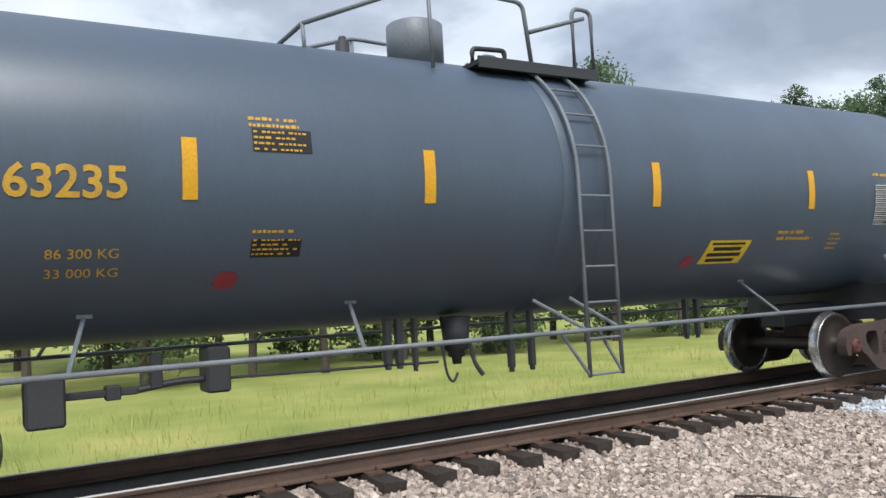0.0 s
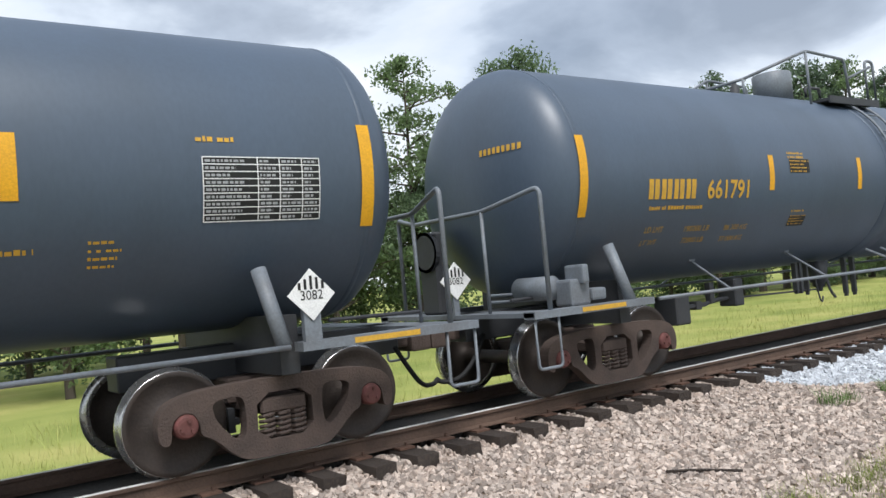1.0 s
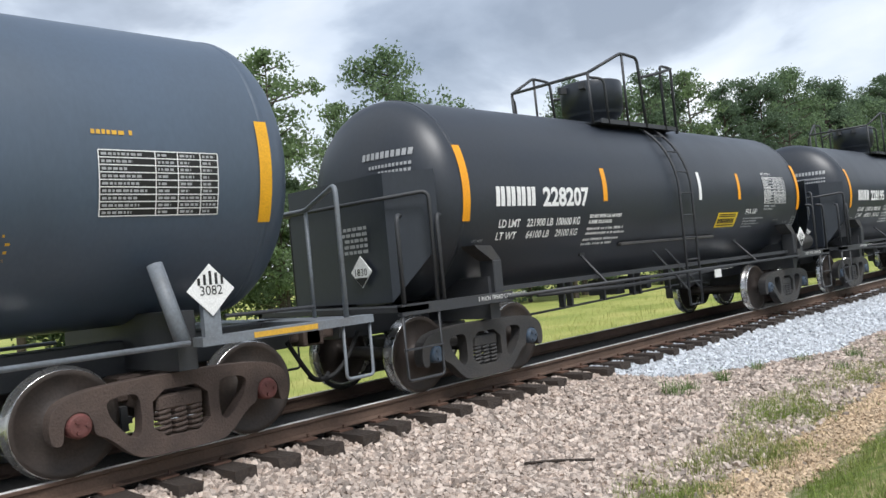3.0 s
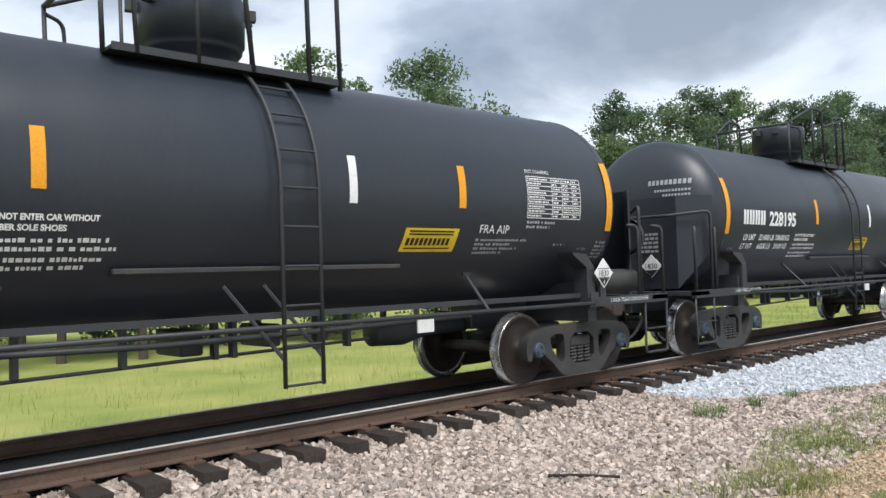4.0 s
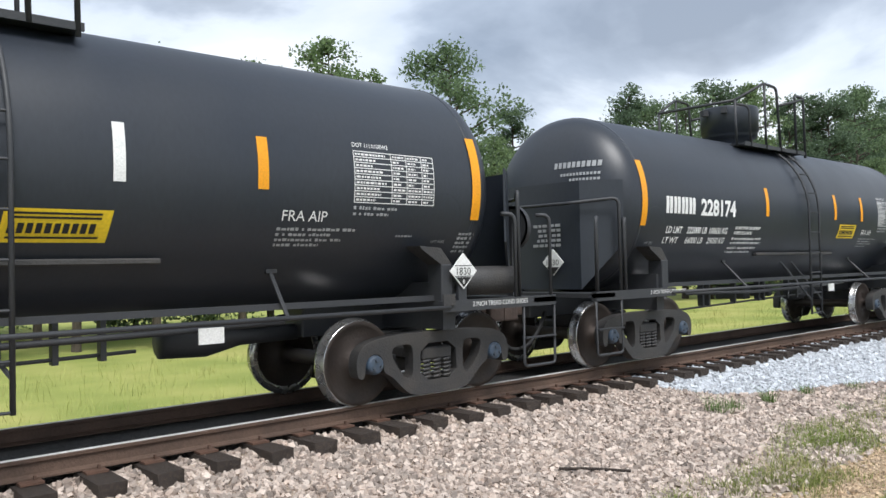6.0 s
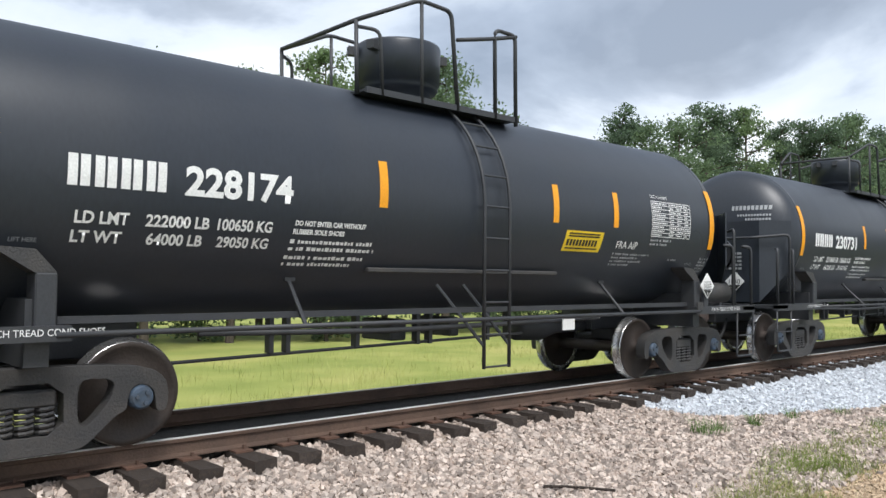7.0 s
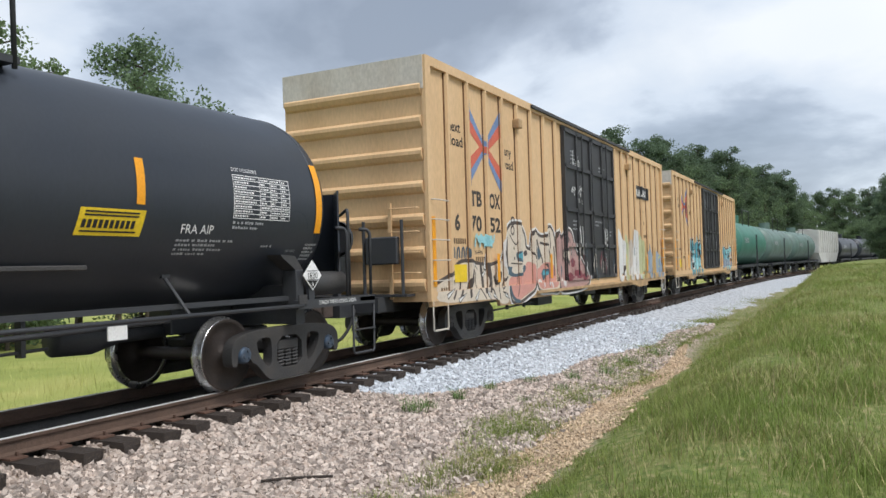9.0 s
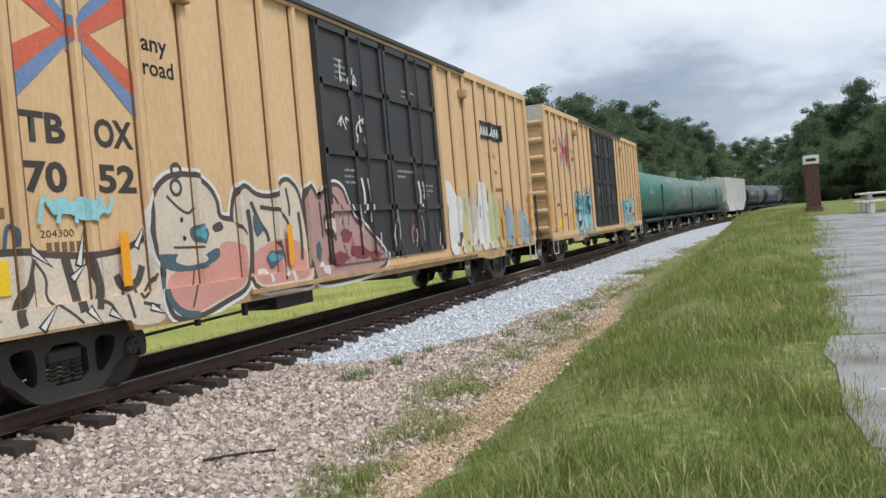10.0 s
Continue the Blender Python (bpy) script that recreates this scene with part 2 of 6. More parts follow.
def char_bars(n_groups, cw, ch, gap, space):
    """Character-sized blocks, each of two upright strokes."""
    rows, x = [], 0.0
    for n in n_groups:
        for _ in range(n):
            rows += [(x, 0, cw * 0.36, ch), (x + cw * 0.64, 0, cw * 0.36, ch)]
            x += cw + gap
        x += space
    return bars(rows)


def wrap(bm, x, z, R, zc, lean=0.0, off=0.005):
    """Lay a flat x-z sheet on the near side of a tank of radius R whose axis is at height zc; z is the sheet's height on the side."""
    zs = [v.co.z for v in bm.verts]
    lo, hi = min(zs), max(zs)
    cuts = max(1, int((hi - lo) / 0.10))
    for i in range(1, cuts + 1):
        bmesh.ops.bisect_plane(bm, geom=bm.verts[:] + bm.edges[:] + bm.faces[:], plane_co=(0, 0, lo + (hi - lo) * i / (cuts + 1)), plane_no=(0, 0, 1))
    base = math.asin(max(-1, min(1, (z - zc) / R)))
    for v in bm.verts:
        a = base + v.co.z / R
        v.co = (x + v.co.x + lean * v.co.z, -(R + off) * math.cos(a), zc + (R + off) * math.sin(a))
    bmesh.ops.recalc_face_normals(bm, faces=bm.faces[:])
    return bm


def flat(bm, x, y, z):
    for v in bm.verts:
        v.co = (x + v.co.x, y, z + v.co.z)
    return bm


# ---- ground ----
def smooth(a, b, x):
    t = max(0.0, min(1.0, (x - a) / (b - a)))
    return t * t * (3 - 2 * t)


def bend(x):
    """How far the line has swung towards the camera's side: straight at first, then a wide curve."""
    return 0.0010 * max(0.0, min(156.0, x - 44.0)) ** 2 + 0.312 * max(0.0, x - 200.0)


def heading(x):
    """The line's direction in degrees."""
    return -math.degrees(math.atan(0.0020 * max(0.0, min(156.0, x - 44.0))))


def bed(y):
    """Height of the ballast bed and the field across the track."""
    pts = ((2.6, -0.62), (3.6, -0.60), (4.6, -0.54), (5.6, -0.47), (6.3, -0.365), (6.75, -0.29), (7.0, -0.25), (8.8, -0.25), (9.6, -0.36), (11.0, -0.75), (13.0, -0.9))
    if y <= pts[0][0]:
        return pts[0][1]
    for (a, u), (b, w) in zip(pts, pts[1:]):
        if y <= b:
            return u + (w - u) * (y - a) / (b - a)
    return pts[-1][1]


def ground_z(x, y):
    y += bend(x)
    bank = -0.15 + 0.03 * max(0.0, min(38.0, x - 5.0))
    k = smooth(1.0, 3.4, y)
    return bank * (1 - k) + bed(y) * k


def ground_material():
    m = bpy.data.materials.new("grass_gravel_and_earth")
    m.use_nodes = True
    n, l = m.node_tree.nodes, m.node_tree.links
    b = n["Principled BSDF"]
    b.inputs["Roughness"].default_value = 0.95
    b.inputs["Specular IOR Level"].default_value = 0.15
    at = n.new("ShaderNodeVertexColor")
    at.layer_name = "cover"
    co = n.new("ShaderNodeTexCoord")

    def tex(scale, detail=4):
        t = n.new("ShaderNodeTexNoise")
        t.inputs["Scale"].default_value, t.inputs["Detail"].default_value = scale, detail
        l.new(co.outputs["Object"], t.inputs["Vector"])
        return t

    def ramp(src, stops):
        r = n.new("ShaderNodeValToRGB")
        while len(r.color_ramp.elements) < len(stops):
            r.color_ramp.elements.new(0.5)
        for e, (p, c) in zip(r.color_ramp.elements, stops):
            e.position, e.color = p, (*c, 1)
        l.new(src, r.inputs[0])
        return r

    def mixer(fac, a, c):
        x = n.new("ShaderNodeMix")
        x.data_type = "RGBA"
        l.new(fac, x.inputs["Factor"])
        l.new(a, x.inputs["A"])
        l.new(c, x.inputs["B"])
        return x.outputs["Result"]

    patches, grain, gravel = tex(0.35), tex(9.0, 6), tex(28.0, 5)
    field = ramp(patches.outputs["Fac"], ((0.30, (0.22, 0.27, 0.07)), (0.50, (0.31, 0.34, 0.10)), (0.70, (0.42, 0.40, 0.14))))
    lawn = ramp(grain.outputs["Fac"], ((0.30, (0.09, 0.125, 0.035)), (0.45, (0.145, 0.185, 0.055)), (0.58, (0.21, 0.22, 0.08)), (0.74, (0.34, 0.28, 0.16))))
    stone = ramp(gravel.outputs["Fac"], ((0.32, (0.13, 0.10, 0.08)), (0.5, (0.36, 0.29, 0.23)), (0.68, (0.52, 0.45, 0.38))))
    new_stone = ramp(grain.outputs["Fac"], ((0.34, (0.22, 0.23, 0.25)), (0.5, (0.44, 0.46, 0.49)), (0.66, (0.64, 0.66, 0.69))))
    sep = n.new("ShaderNodeSeparateColor")
    l.new(at.outputs["Color"], sep.inputs[0])

    def broken(src):
        add, mr = n.new("ShaderNodeMath"), n.new("ShaderNodeMapRange")
        add.operation = "ADD"
        l.new(src, add.inputs[0])
        l.new(grain.outputs["Fac"], add.inputs[1])
        mr.inputs[1].default_value, mr.inputs[2].default_value = 0.72, 1.24
        l.new(add.outputs[0], mr.inputs[0])
        return mr.outputs[0]

    c = mixer(broken(sep.outputs[0]), lawn.outputs[0], field.outputs[0])
    c = mixer(broken(sep.outputs[1]), c, stone.outputs[0])
    c = mixer(broken(sep.outputs[2]), c, new_stone.outputs[0])
    l.new(c, b.inputs["Base Color"])
    bp = n.new("ShaderNodeBump")
    bp.inputs["Strength"].default_value, bp.inputs["Distance"].default_value = 0.8, 0.05
    l.new(gravel.outputs["Fac"], bp.inputs["Height"])
    l.new(bp.outputs[0], b.inputs["Normal"])
    return m


def new_ballast(x, y):
    """Whether fresh pale ballast lies at a place of the bed."""
    return x > 9.3 + 2.2 * max(0.0, 6.6 - y) + 0.5 * math.sin(3 * y) and y > max(3.8, 4.8 - 0.05 * (x - 14)) + 0.2 * math.sin(0.9 * x)


def gravel_edge(x):
    return 3.55 + 0.045 * max(0.0, min(14.0, x - 8)) + 0.18 * math.sin(0.8 * x) + 0.12 * math.sin(2.1 * x + 1)


def lane(x):
    """Middle of the worn sandy strip between the grass and the ballast."""
    return 3.02 + 0.05 * max(0.0, min(20.0, x - 9)) + 0.14 * math.sin(0.7 * x)


def build_ground():
    xs = [-900, -300, -120, -60, -30] + [-15 + 0.5 * i for i in range(150)] + [62 + 3 * i for i in range(34)] + [170, 185, 200, 220, 260, 320, 500, 900]
    ys = [-900, -300, -120, -60, -40, -25, -15] + [-10 + 0.5 * i for i in range(14)] + [-3 + 0.25 * i for i in range(64)] + [13.5, 15, 18, 22, 28, 40, 70, 150, 400, 900]
    verts, cover = [], []
    for x in xs:
        for y in ys:
            z = ground_z(x, y) + 0.02 * noise.noise(Vector((x, y, 0)) * 0.9)
            verts.append((x, y, z))
            y += bend(x)
            stone = 1.0 if gravel_edge(x) < y < 11.0 else max(0.0, 0.85 - abs(y - lane(x)) * 1.1) if x < 24 and abs(y - lane(x)) < 0.7 else 0.35 if y > 2.9 and y < 5 else 0.0
            cover.append((smooth(10.5, 12.0, y), stone, 1.0 if stone > 0.9 and new_ballast(x, y) else 0.0, 1))
    w = len(ys)
    faces = [(i * w + j, (i + 1) * w + j, (i + 1) * w + j + 1, i * w + j + 1) for i in range(len(xs) - 1) for j in range(w - 1)]
    me = bpy.data.meshes.new("ground")
    me.from_pydata(verts, [], faces)
    layer = me.color_attributes.new("cover", "FLOAT_COLOR", "POINT")
    layer.data.foreach_set("color", [c for row in cover for c in row])
    me.polygons.foreach_set("use_smooth", [True] * len(faces))
    me.materials.append(ground_material())
    tagged(new("ground", me), "grassy field and gravel verge along the railway", "ground", kind="structure")


build_ground()


# ---- track ----
def build_track():
    track = thing("railway_track", "rusty rails on dark creosoted wooden sleepers in ballast", "railway track", kind="structure")
    prof = [(-0.07, -0.168), (0.07, -0.168), (0.07, -0.155), (0.014, -0.135), (0.010, -0.048), (0.034, -0.036), (0.036, -0.010), (0.028, -0.001), (-0.028, -0.001), (-0.036, -0.010), (-0.034, -0.036), (-0.010, -0.048), (-0.014, -0.135), (-0.07, -0.155)]
    stations = [-120.0, 44.0] + [46.0 + 4 * k for k in range(60)]

    def strip(y0, y1, z0, z1):
        bm = bmesh.new()
        rows = [[bm.verts.new((x, y - bend(x), z)) for y, z in ((y0, z0), (y1, z0), (y1, z1), (y0, z1))] for x in stations]
        for p, q in zip(rows, rows[1:]):
            for i in range(4):
                bm.faces.new((p[i], p[(i + 1) % 4], q[(i + 1) % 4], q[i]))
        bmesh.ops.recalc_face_normals(bm, faces=bm.faces[:])
        return bm

    for side in (-1, 1):
        yc = YC + side * 0.755
        bm = bmesh.new()
        ends = [[bm.verts.new((x, yc - bend(x) + p, z)) for p, z in prof] for x in stations]
        for p, q in zip(ends, ends[1:]):
            for i in range(len(prof)):
                j = (i + 1) % len(prof)
                bm.faces.new((p[i], p[j], q[j], q[i]))
        bmesh.ops.recalc_face_normals(bm, faces=bm.faces[:])
        r = part("rail", bm, M["rail"], track, "rusty steel rail")
        part("running_surface", strip(yc - 0.030, yc + 0.030, -0.004, 0.0), M["rail_top"], r, "worn railhead with sky shine painted into its colour")
    # Near-black bed: oil and the train's shade, both put into the colour.
    part("shaded_oily_bed", strip(YC - 0.70, YC + 1.0, -0.30, -0.184), mat("oily_shaded_ballast", (0.022, 0.021, 0.020), 0.9, 0, (0.045, 0.040, 0.036), 0.7, 9, 30, 1.0, (1, 1, 1), 0.5), track, "ballast between the rails, dark with oil and painted shade")
    meshes = []
    for k in range(6):
        bm = boxes((-0.115, 0.115, -1.30, 1.30, -0.178, 0.0))
        bmesh.ops.subdivide_edges(bm, edges=[e for e in bm.edges if abs(e.verts[0].co.y - e.verts[1].co.y) > 1], cuts=5)
        for v in bm.verts:
            v.co += Vector((rng.uniform(-0.012, 0.012), rng.uniform(-0.05, 0.05) if abs(v.co.y) > 1.2 else 0, rng.uniform(-0.008, 0.004)))
        me = bpy.data.meshes.new("tie")
        bm.to_mesh(me)
        bm.free()
        me.materials.append(M["tie"])
        meshes.append(me)
    pm = bpy.data.meshes.new("tie_plate")
    bm = boxes((-0.09, 0.09, -0.18, 0.18, 0, 0.02), (-0.05, -0.03, 0.072, 0.10, 0.02, 0.055), (0.03, 0.05, -0.10, -0.072, 0.02, 0.055))
    bm.to_mesh(pm)
    bm.free()
    pm.materials.append(M["plate"])
    for k in range(-22, 260):
        x = 5.76 + 0.495 * k + rng.uniform(-0.03, 0.03)
        t = new("tie", meshes[k % 6])
        t.parent = track
        t.matrix_basis = pose(x, YC - bend(x) + rng.uniform(-0.04, 0.04), -0.188, 0, 0, heading(x) + rng.uniform(-1.5, 1.5))
        if -12 < k < 60:
            p = new("tie_plate", pm)
            p.parent = track
            p.matrix_basis = pose(x, YC - 0.755, -0.188)
    return track


build_track()


def build_stones(name, label, material, count, keep, seed, lo=0.014, hi=0.036):
    """Loose stones as one sheet of small uneven blocks."""
    r = np.random.default_rng(seed)
    corner = np.array([(x, y, z) for x in (-1, 1) for y in (-1, 1) for z in (-1, 1)], float)
    quads = np.array([(0, 1, 3, 2), (4, 6, 7, 5), (0, 4, 5, 1), (2, 3, 7, 6), (0, 2, 6, 4), (1, 5, 7, 3)])
    verts, n = [], 0
    while n < count:
        u = r.random()
        x = -3.5 + 29.5 * u
        y = r.uniform(1.5, 7.1)
        if not keep(x, y):
            continue
        s = r.uniform(lo, hi) * (1.0 + 0.02 * max(0, x - 8))
        c = corner * (s * r.uniform(0.6, 1.25, 3)) * r.uniform(0.55, 1.0, (8, 1))
        q = r.normal(size=4)
        q /= np.linalg.norm(q)
        w, a, b, d = q
        R = np.array([(1 - 2 * (b * b + d * d), 2 * (a * b - d * w), 2 * (a * d + b * w)), (2 * (a * b + d * w), 1 - 2 * (a * a + d * d), 2 * (b * d - a * w)), (2 * (a * d - b * w), 2 * (b * d + a * w), 1 - 2 * (a * a + b * b))])
        verts.append(c @ R.T + (x, y, ground_z(x, y) + s * r.uniform(0.0, 0.7)))
        n += 1
    verts = np.concatenate(verts)
    faces = (quads[None] + 8 * np.arange(n)[:, None, None]).reshape(-1, 4)
    me = bpy.data.meshes.new(name)
    me.from_pydata(verts.tolist(), [], faces.tolist())
    me.materials.append(material)
    tagged(new(name, me), label, "ballast", kind="stuff")


# ---- rolling stock ----
CARS = []       # (car, x at the clip's start)
WHEELS = []     # wheelsets that roll
WR = 0.457


def wheelset_mesh():
    prof = [(-0.86, 0.05), (-0.86, 0.11), (-0.80, 0.12), (-0.79, 0.36), (-0.815, 0.40), (-0.825, 0.45), (-0.81, WR), (-0.735, WR + 0.002), (-0.715, WR + 0.026), (-0.69, WR + 0.026), (-0.685, 0.39), (-0.72, 0.35), (-0.71, 0.13), (-0.66, 0.10), (-0.60, 0.085)]
    bm = lathe([(-1.07, 0.0), (-1.07, 0.07), (-0.86, 0.075)] + prof + [(-s, r) for s, r in reversed(prof)] + [(0.86, 0.075), (1.07, 0.07), (1.07, 0.0)], "y", 40)
    me = bpy.data.meshes.new("wheelset")
    for f in bm.faces:
        f.smooth = True
    me.materials.append(M["wheel"])
    me.materials.append(M["tread"])
    for f in bm.faces:
        c = f.calc_center_median()
        if math.hypot(c.x, c.z) > 0.43 and 0.68 < abs(c.y) < 0.825:
            f.material_index = 1
    bm.to_mesh(me)
    bm.free()
    return me


def cap_mesh(material):
    bm = lathe([(-1.145, 0.0), (-1.145, 0.06), (-1.14, 0.085), (-1.125, 0.098), (-1.10, 0.105), (-1.00, 0.105), (-1.00, 0.0)], "y", 20)
    for k in range(3):
        a = TAU * k / 3 + 0.5
        rod(bm, (0.052 * math.cos(a), -1.13, 0.052 * math.sin(a)), (0.052 * math.cos(a), -1.165, 0.052 * math.sin(a)), 0.018, 6)
    me = bpy.data.meshes.new("bearing_cap")
    bm.to_mesh(me)
    bm.free()
    me.materials.append(material)
    return me


WHEELSET = wheelset_mesh()
CAPS = {k: cap_mesh(M[k]) for k in ("bluecap", "redcap", "truck_black")}


def soften(pts, times=2):
    """Rounds off the corners of a closed outline."""
    for _ in range(times):
        out = []
        for (x, z), (u, w) in zip(pts, pts[1:] + pts[:1]):
            out += [(x * 0.78 + u * 0.22, z * 0.78 + w * 0.22), (x * 0.22 + u * 0.78, z * 0.22 + w * 0.78)]
        pts = out
    return pts


def side_frame(side):
    """A cast truck side frame: arched top, jaws round the bearings, two slanted windows and the spring opening."""
    y0, y1 = (-1.11, -0.96) if side < 0 else (0.96, 1.11)
    half = [(0.0, 0.76), (0.45, 0.755), (0.80, 0.735), (1.00, 0.685), (1.10, 0.60), (1.13, 0.47), (1.11, 0.33), (1.02, 0.32), (1.005, 0.50), (0.93, 0.57), (0.82, 0.56), (0.775, 0.46), (0.77, 0.36), (0.66, 0.31), (0.50, 0.15), (0.38, 0.075), (0.0, 0.07)]
    outer = soften(half + [(-x, z) for x, z in half[-2:0:-1]])
    hole = [(0.67, 0.625), (0.42, 0.645), (0.37, 0.58), (0.37, 0.32), (0.42, 0.25), (0.50, 0.30), (0.64, 0.47)]
    mid = [(-0.26, 0.63), (0.26, 0.63), (0.27, 0.22), (-0.27, 0.22)]
    bm = bmesh.new()
    for loop in (outer, soften(hole), soften([(-x, z) for x, z in hole]), soften(mid, 1)):
        vs = [bm.verts.new((x, y0, z)) for x, z in loop]
        for a, b in zip(vs, vs[1:] + vs[:1]):
            bm.edges.new((a, b))
    bmesh.ops.triangle_fill(bm, use_beauty=True, use_dissolve=False, edges=bm.edges[:])
    res = bmesh.ops.extrude_face_region(bm, geom=bm.faces[:])
    bmesh.ops.translate(bm, vec=(0, y1 - y0, 0), verts=[v for v in res["geom"] if isinstance(v, bmesh.types.BMVert)])
    bmesh.ops.recalc_face_normals(bm, faces=bm.faces[:])
    rim = [e for e in bm.edges if len(e.link_faces) == 2 and e.calc_face_angle(0) > 1.2 and abs(e.verts[0].co.y - e.verts[1].co.y) < 0.01]
    bmesh.ops.bevel(bm, geom=rim, offset=0.016, segments=2, profile=0.5, affect="EDGES", clamp_overlap=True)
    return bm


def spring_mesh(material):
    bm = pipe(bmesh.new(), [(0.062 * math.cos(TAU * k / 8), 0.062 * math.sin(TAU * k / 8), 0.22 * k / 40) for k in range(41)], 0.019, 6)
    me = bpy.data.meshes.new("coil_spring")
    bm.to_mesh(me)
    bm.free()
    me.materials.append(material)
    return me


SPRINGS = {k: spring_mesh(M[k]) for k in ("rusty", "truck_black")}


def add_trucks(car, centres, frame_mat, caps, rolling=True, brake=True):
    for cx in centres:
        for side in (-1, 1):
            bm = side_frame(side)
            bmesh.ops.translate(bm, vec=(cx, 0, 0), verts=bm.verts[:])
            part("truck_side_frame", bm, M[frame_mat], car, "cast steel truck side frame")
        bm = boxes((cx - 0.22, cx + 0.22, -1.09, 1.09, 0.44, 0.58), (cx - 0.30, cx + 0.30, -0.5, 0.5, 0.5, 0.74))
        part("truck_bolster", bevelled(bm, 0.02, 1), M[frame_mat], car)
        for side in (-1, 1):
            for x in (-0.15, 0.0, 0.15):
                sp = new("coil_spring", SPRINGS[frame_mat])
                sp.parent = car
                sp.matrix_basis = pose(cx + x, side * 1.03, 0.22)
        for s in (-0.889, 0.889):
            w = new("wheelset", WHEELSET)
            w.parent = car
            w.matrix_basis = pose(cx + s, 0, WR)
            c = new("bearing_cap", CAPS[caps])
            c.parent = w
            if rolling:
                WHEELS.append((w, cx + s))
            for q in (-1.10, 0.95):
                part("bearing_adapter", boxes((cx + s - 0.12, cx + s + 0.12, q, q + 0.15, WR + 0.075, WR + 0.14)), M[frame_mat], car)
        for s in (-0.33, 0.33):      # brake beams
            part("brake_beam", boxes((cx + s - 0.03, cx + s + 0.03, -0.75, 0.75, 0.34, 0.40), (cx + s * 1.15 - 0.03, cx + s * 1.15 + 0.03, -0.78, -0.70, 0.28, 0.5), (cx + s * 1.15 - 0.03, cx + s * 1.15 + 0.03, 0.70, 0.78, 0.28, 0.5)), M["black_dull"], car)


def add_coupler(car, x, s, mat_name):
    """s: +1 at the +x end."""
    bm = boxes((min(x, x + s * 0.55), max(x, x + s * 0.55), -0.07, 0.07, 0.76, 0.92), (min(x + s * 0.45, x + s * 0.72), max(x + s * 0.45, x + s * 0.72), -0.16, 0.16, 0.70, 0.98))
    part("coupler", bevelled(bm, 0.03, 2), M["rusty"], car, "rusty knuckle coupler")
    bm = pipe(bmesh.new(), rounded([(x + s * 0.1, -0.35, 0.80), (x + s * 0.25, -0.36, 0.55), (x + s * 0.45, -0.30, 0.32), (x + s * 0.66, -0.22, 0.30), (x + s * 0.74, -0.2, 0.36)], 0.15, 5), 0.028)
    part("air_hose", bm, M["rubber"], car, smooth=True)


def tank_profile(L, R, d):
    pts = []
    n = 14
    for k in range(n + 1):
        a = math.pi / 2 * k / n
        pts.append((-L / 2 - d * math.cos(a), R * math.sin(a) ** 0.86))
    return pts + [(-s, r) for s, r in reversed(pts)]


def ring(cx, cz, rx, rz, w, seg=20):
    """A plain oval ring in the x-z plane."""
    bm = bmesh.new()
    loops = [[bm.verts.new((cx + (rx - q) * math.cos(TAU * k / seg), 0, cz + (rz - q) * math.sin(TAU * k / seg))) for k in range(seg)] for q in (0, w)]
    for k in range(seg):
        bm.faces.new((loops[0][k], loops[0][(k + 1) % seg], loops[1][(k + 1) % seg], loops[1][k]))
    return bm


def owner_bars(width, h):
    """The owner's mark as four plain blocks of its size."""
    w = width / 4
    return bars([(w * (k + q), 0, w * 0.36, h) for k in range(4) for q in (0.0, 0.46)])


def sheet(w, h):
    return bars([(0, 0, w, h)])


def text_block(car, name, mat_name, x, z, R, zc, rows, lean=0.0, label=""):
    """Rows of unreadable writing: (x, z, width, height)."""
    part(name, wrap(bars(rows), x, z, R, zc, lean), M[mat_name], car, label)


def word_rows(widths_list, h, pitch, seed):
    r = random.Random(seed)
    out = []
    for i, w in enumerate(widths_list):
        x = 0.0
        while x < w:
            k = r.uniform(0.02, 0.05)
            out.append((x, -i * pitch, min(k, w - x), h * r.uniform(0.7, 1.0)))
            x += k + (0.012 if r.random() < 0.8 else 0.04)
    return out


def table_sheet(w, h, rows, cols):
    """The ruled lines of a table."""
    t = 0.009
    out = [(0, h * i / rows - t / 2, w, t) for i in range(rows + 1)]
    return bars(out + [(w * c - t / 2, 0, t, h) for c in cols])


def table_text(w, h, rows, cols):
    r = random.Random(3)
    out = []
    for i in range(rows):
        for a, b in zip(cols, cols[1:]):
            x, end = w * a + 0.02, w * a + (b - a) * w * r.uniform(0.45, 0.92)
            while x < end:
                k = r.uniform(0.015, 0.05)
                out.append((x, h * (i + 0.30) / rows, min(k, end - x), h / rows * 0.36))
                x += k + 0.012
    return bars(out)


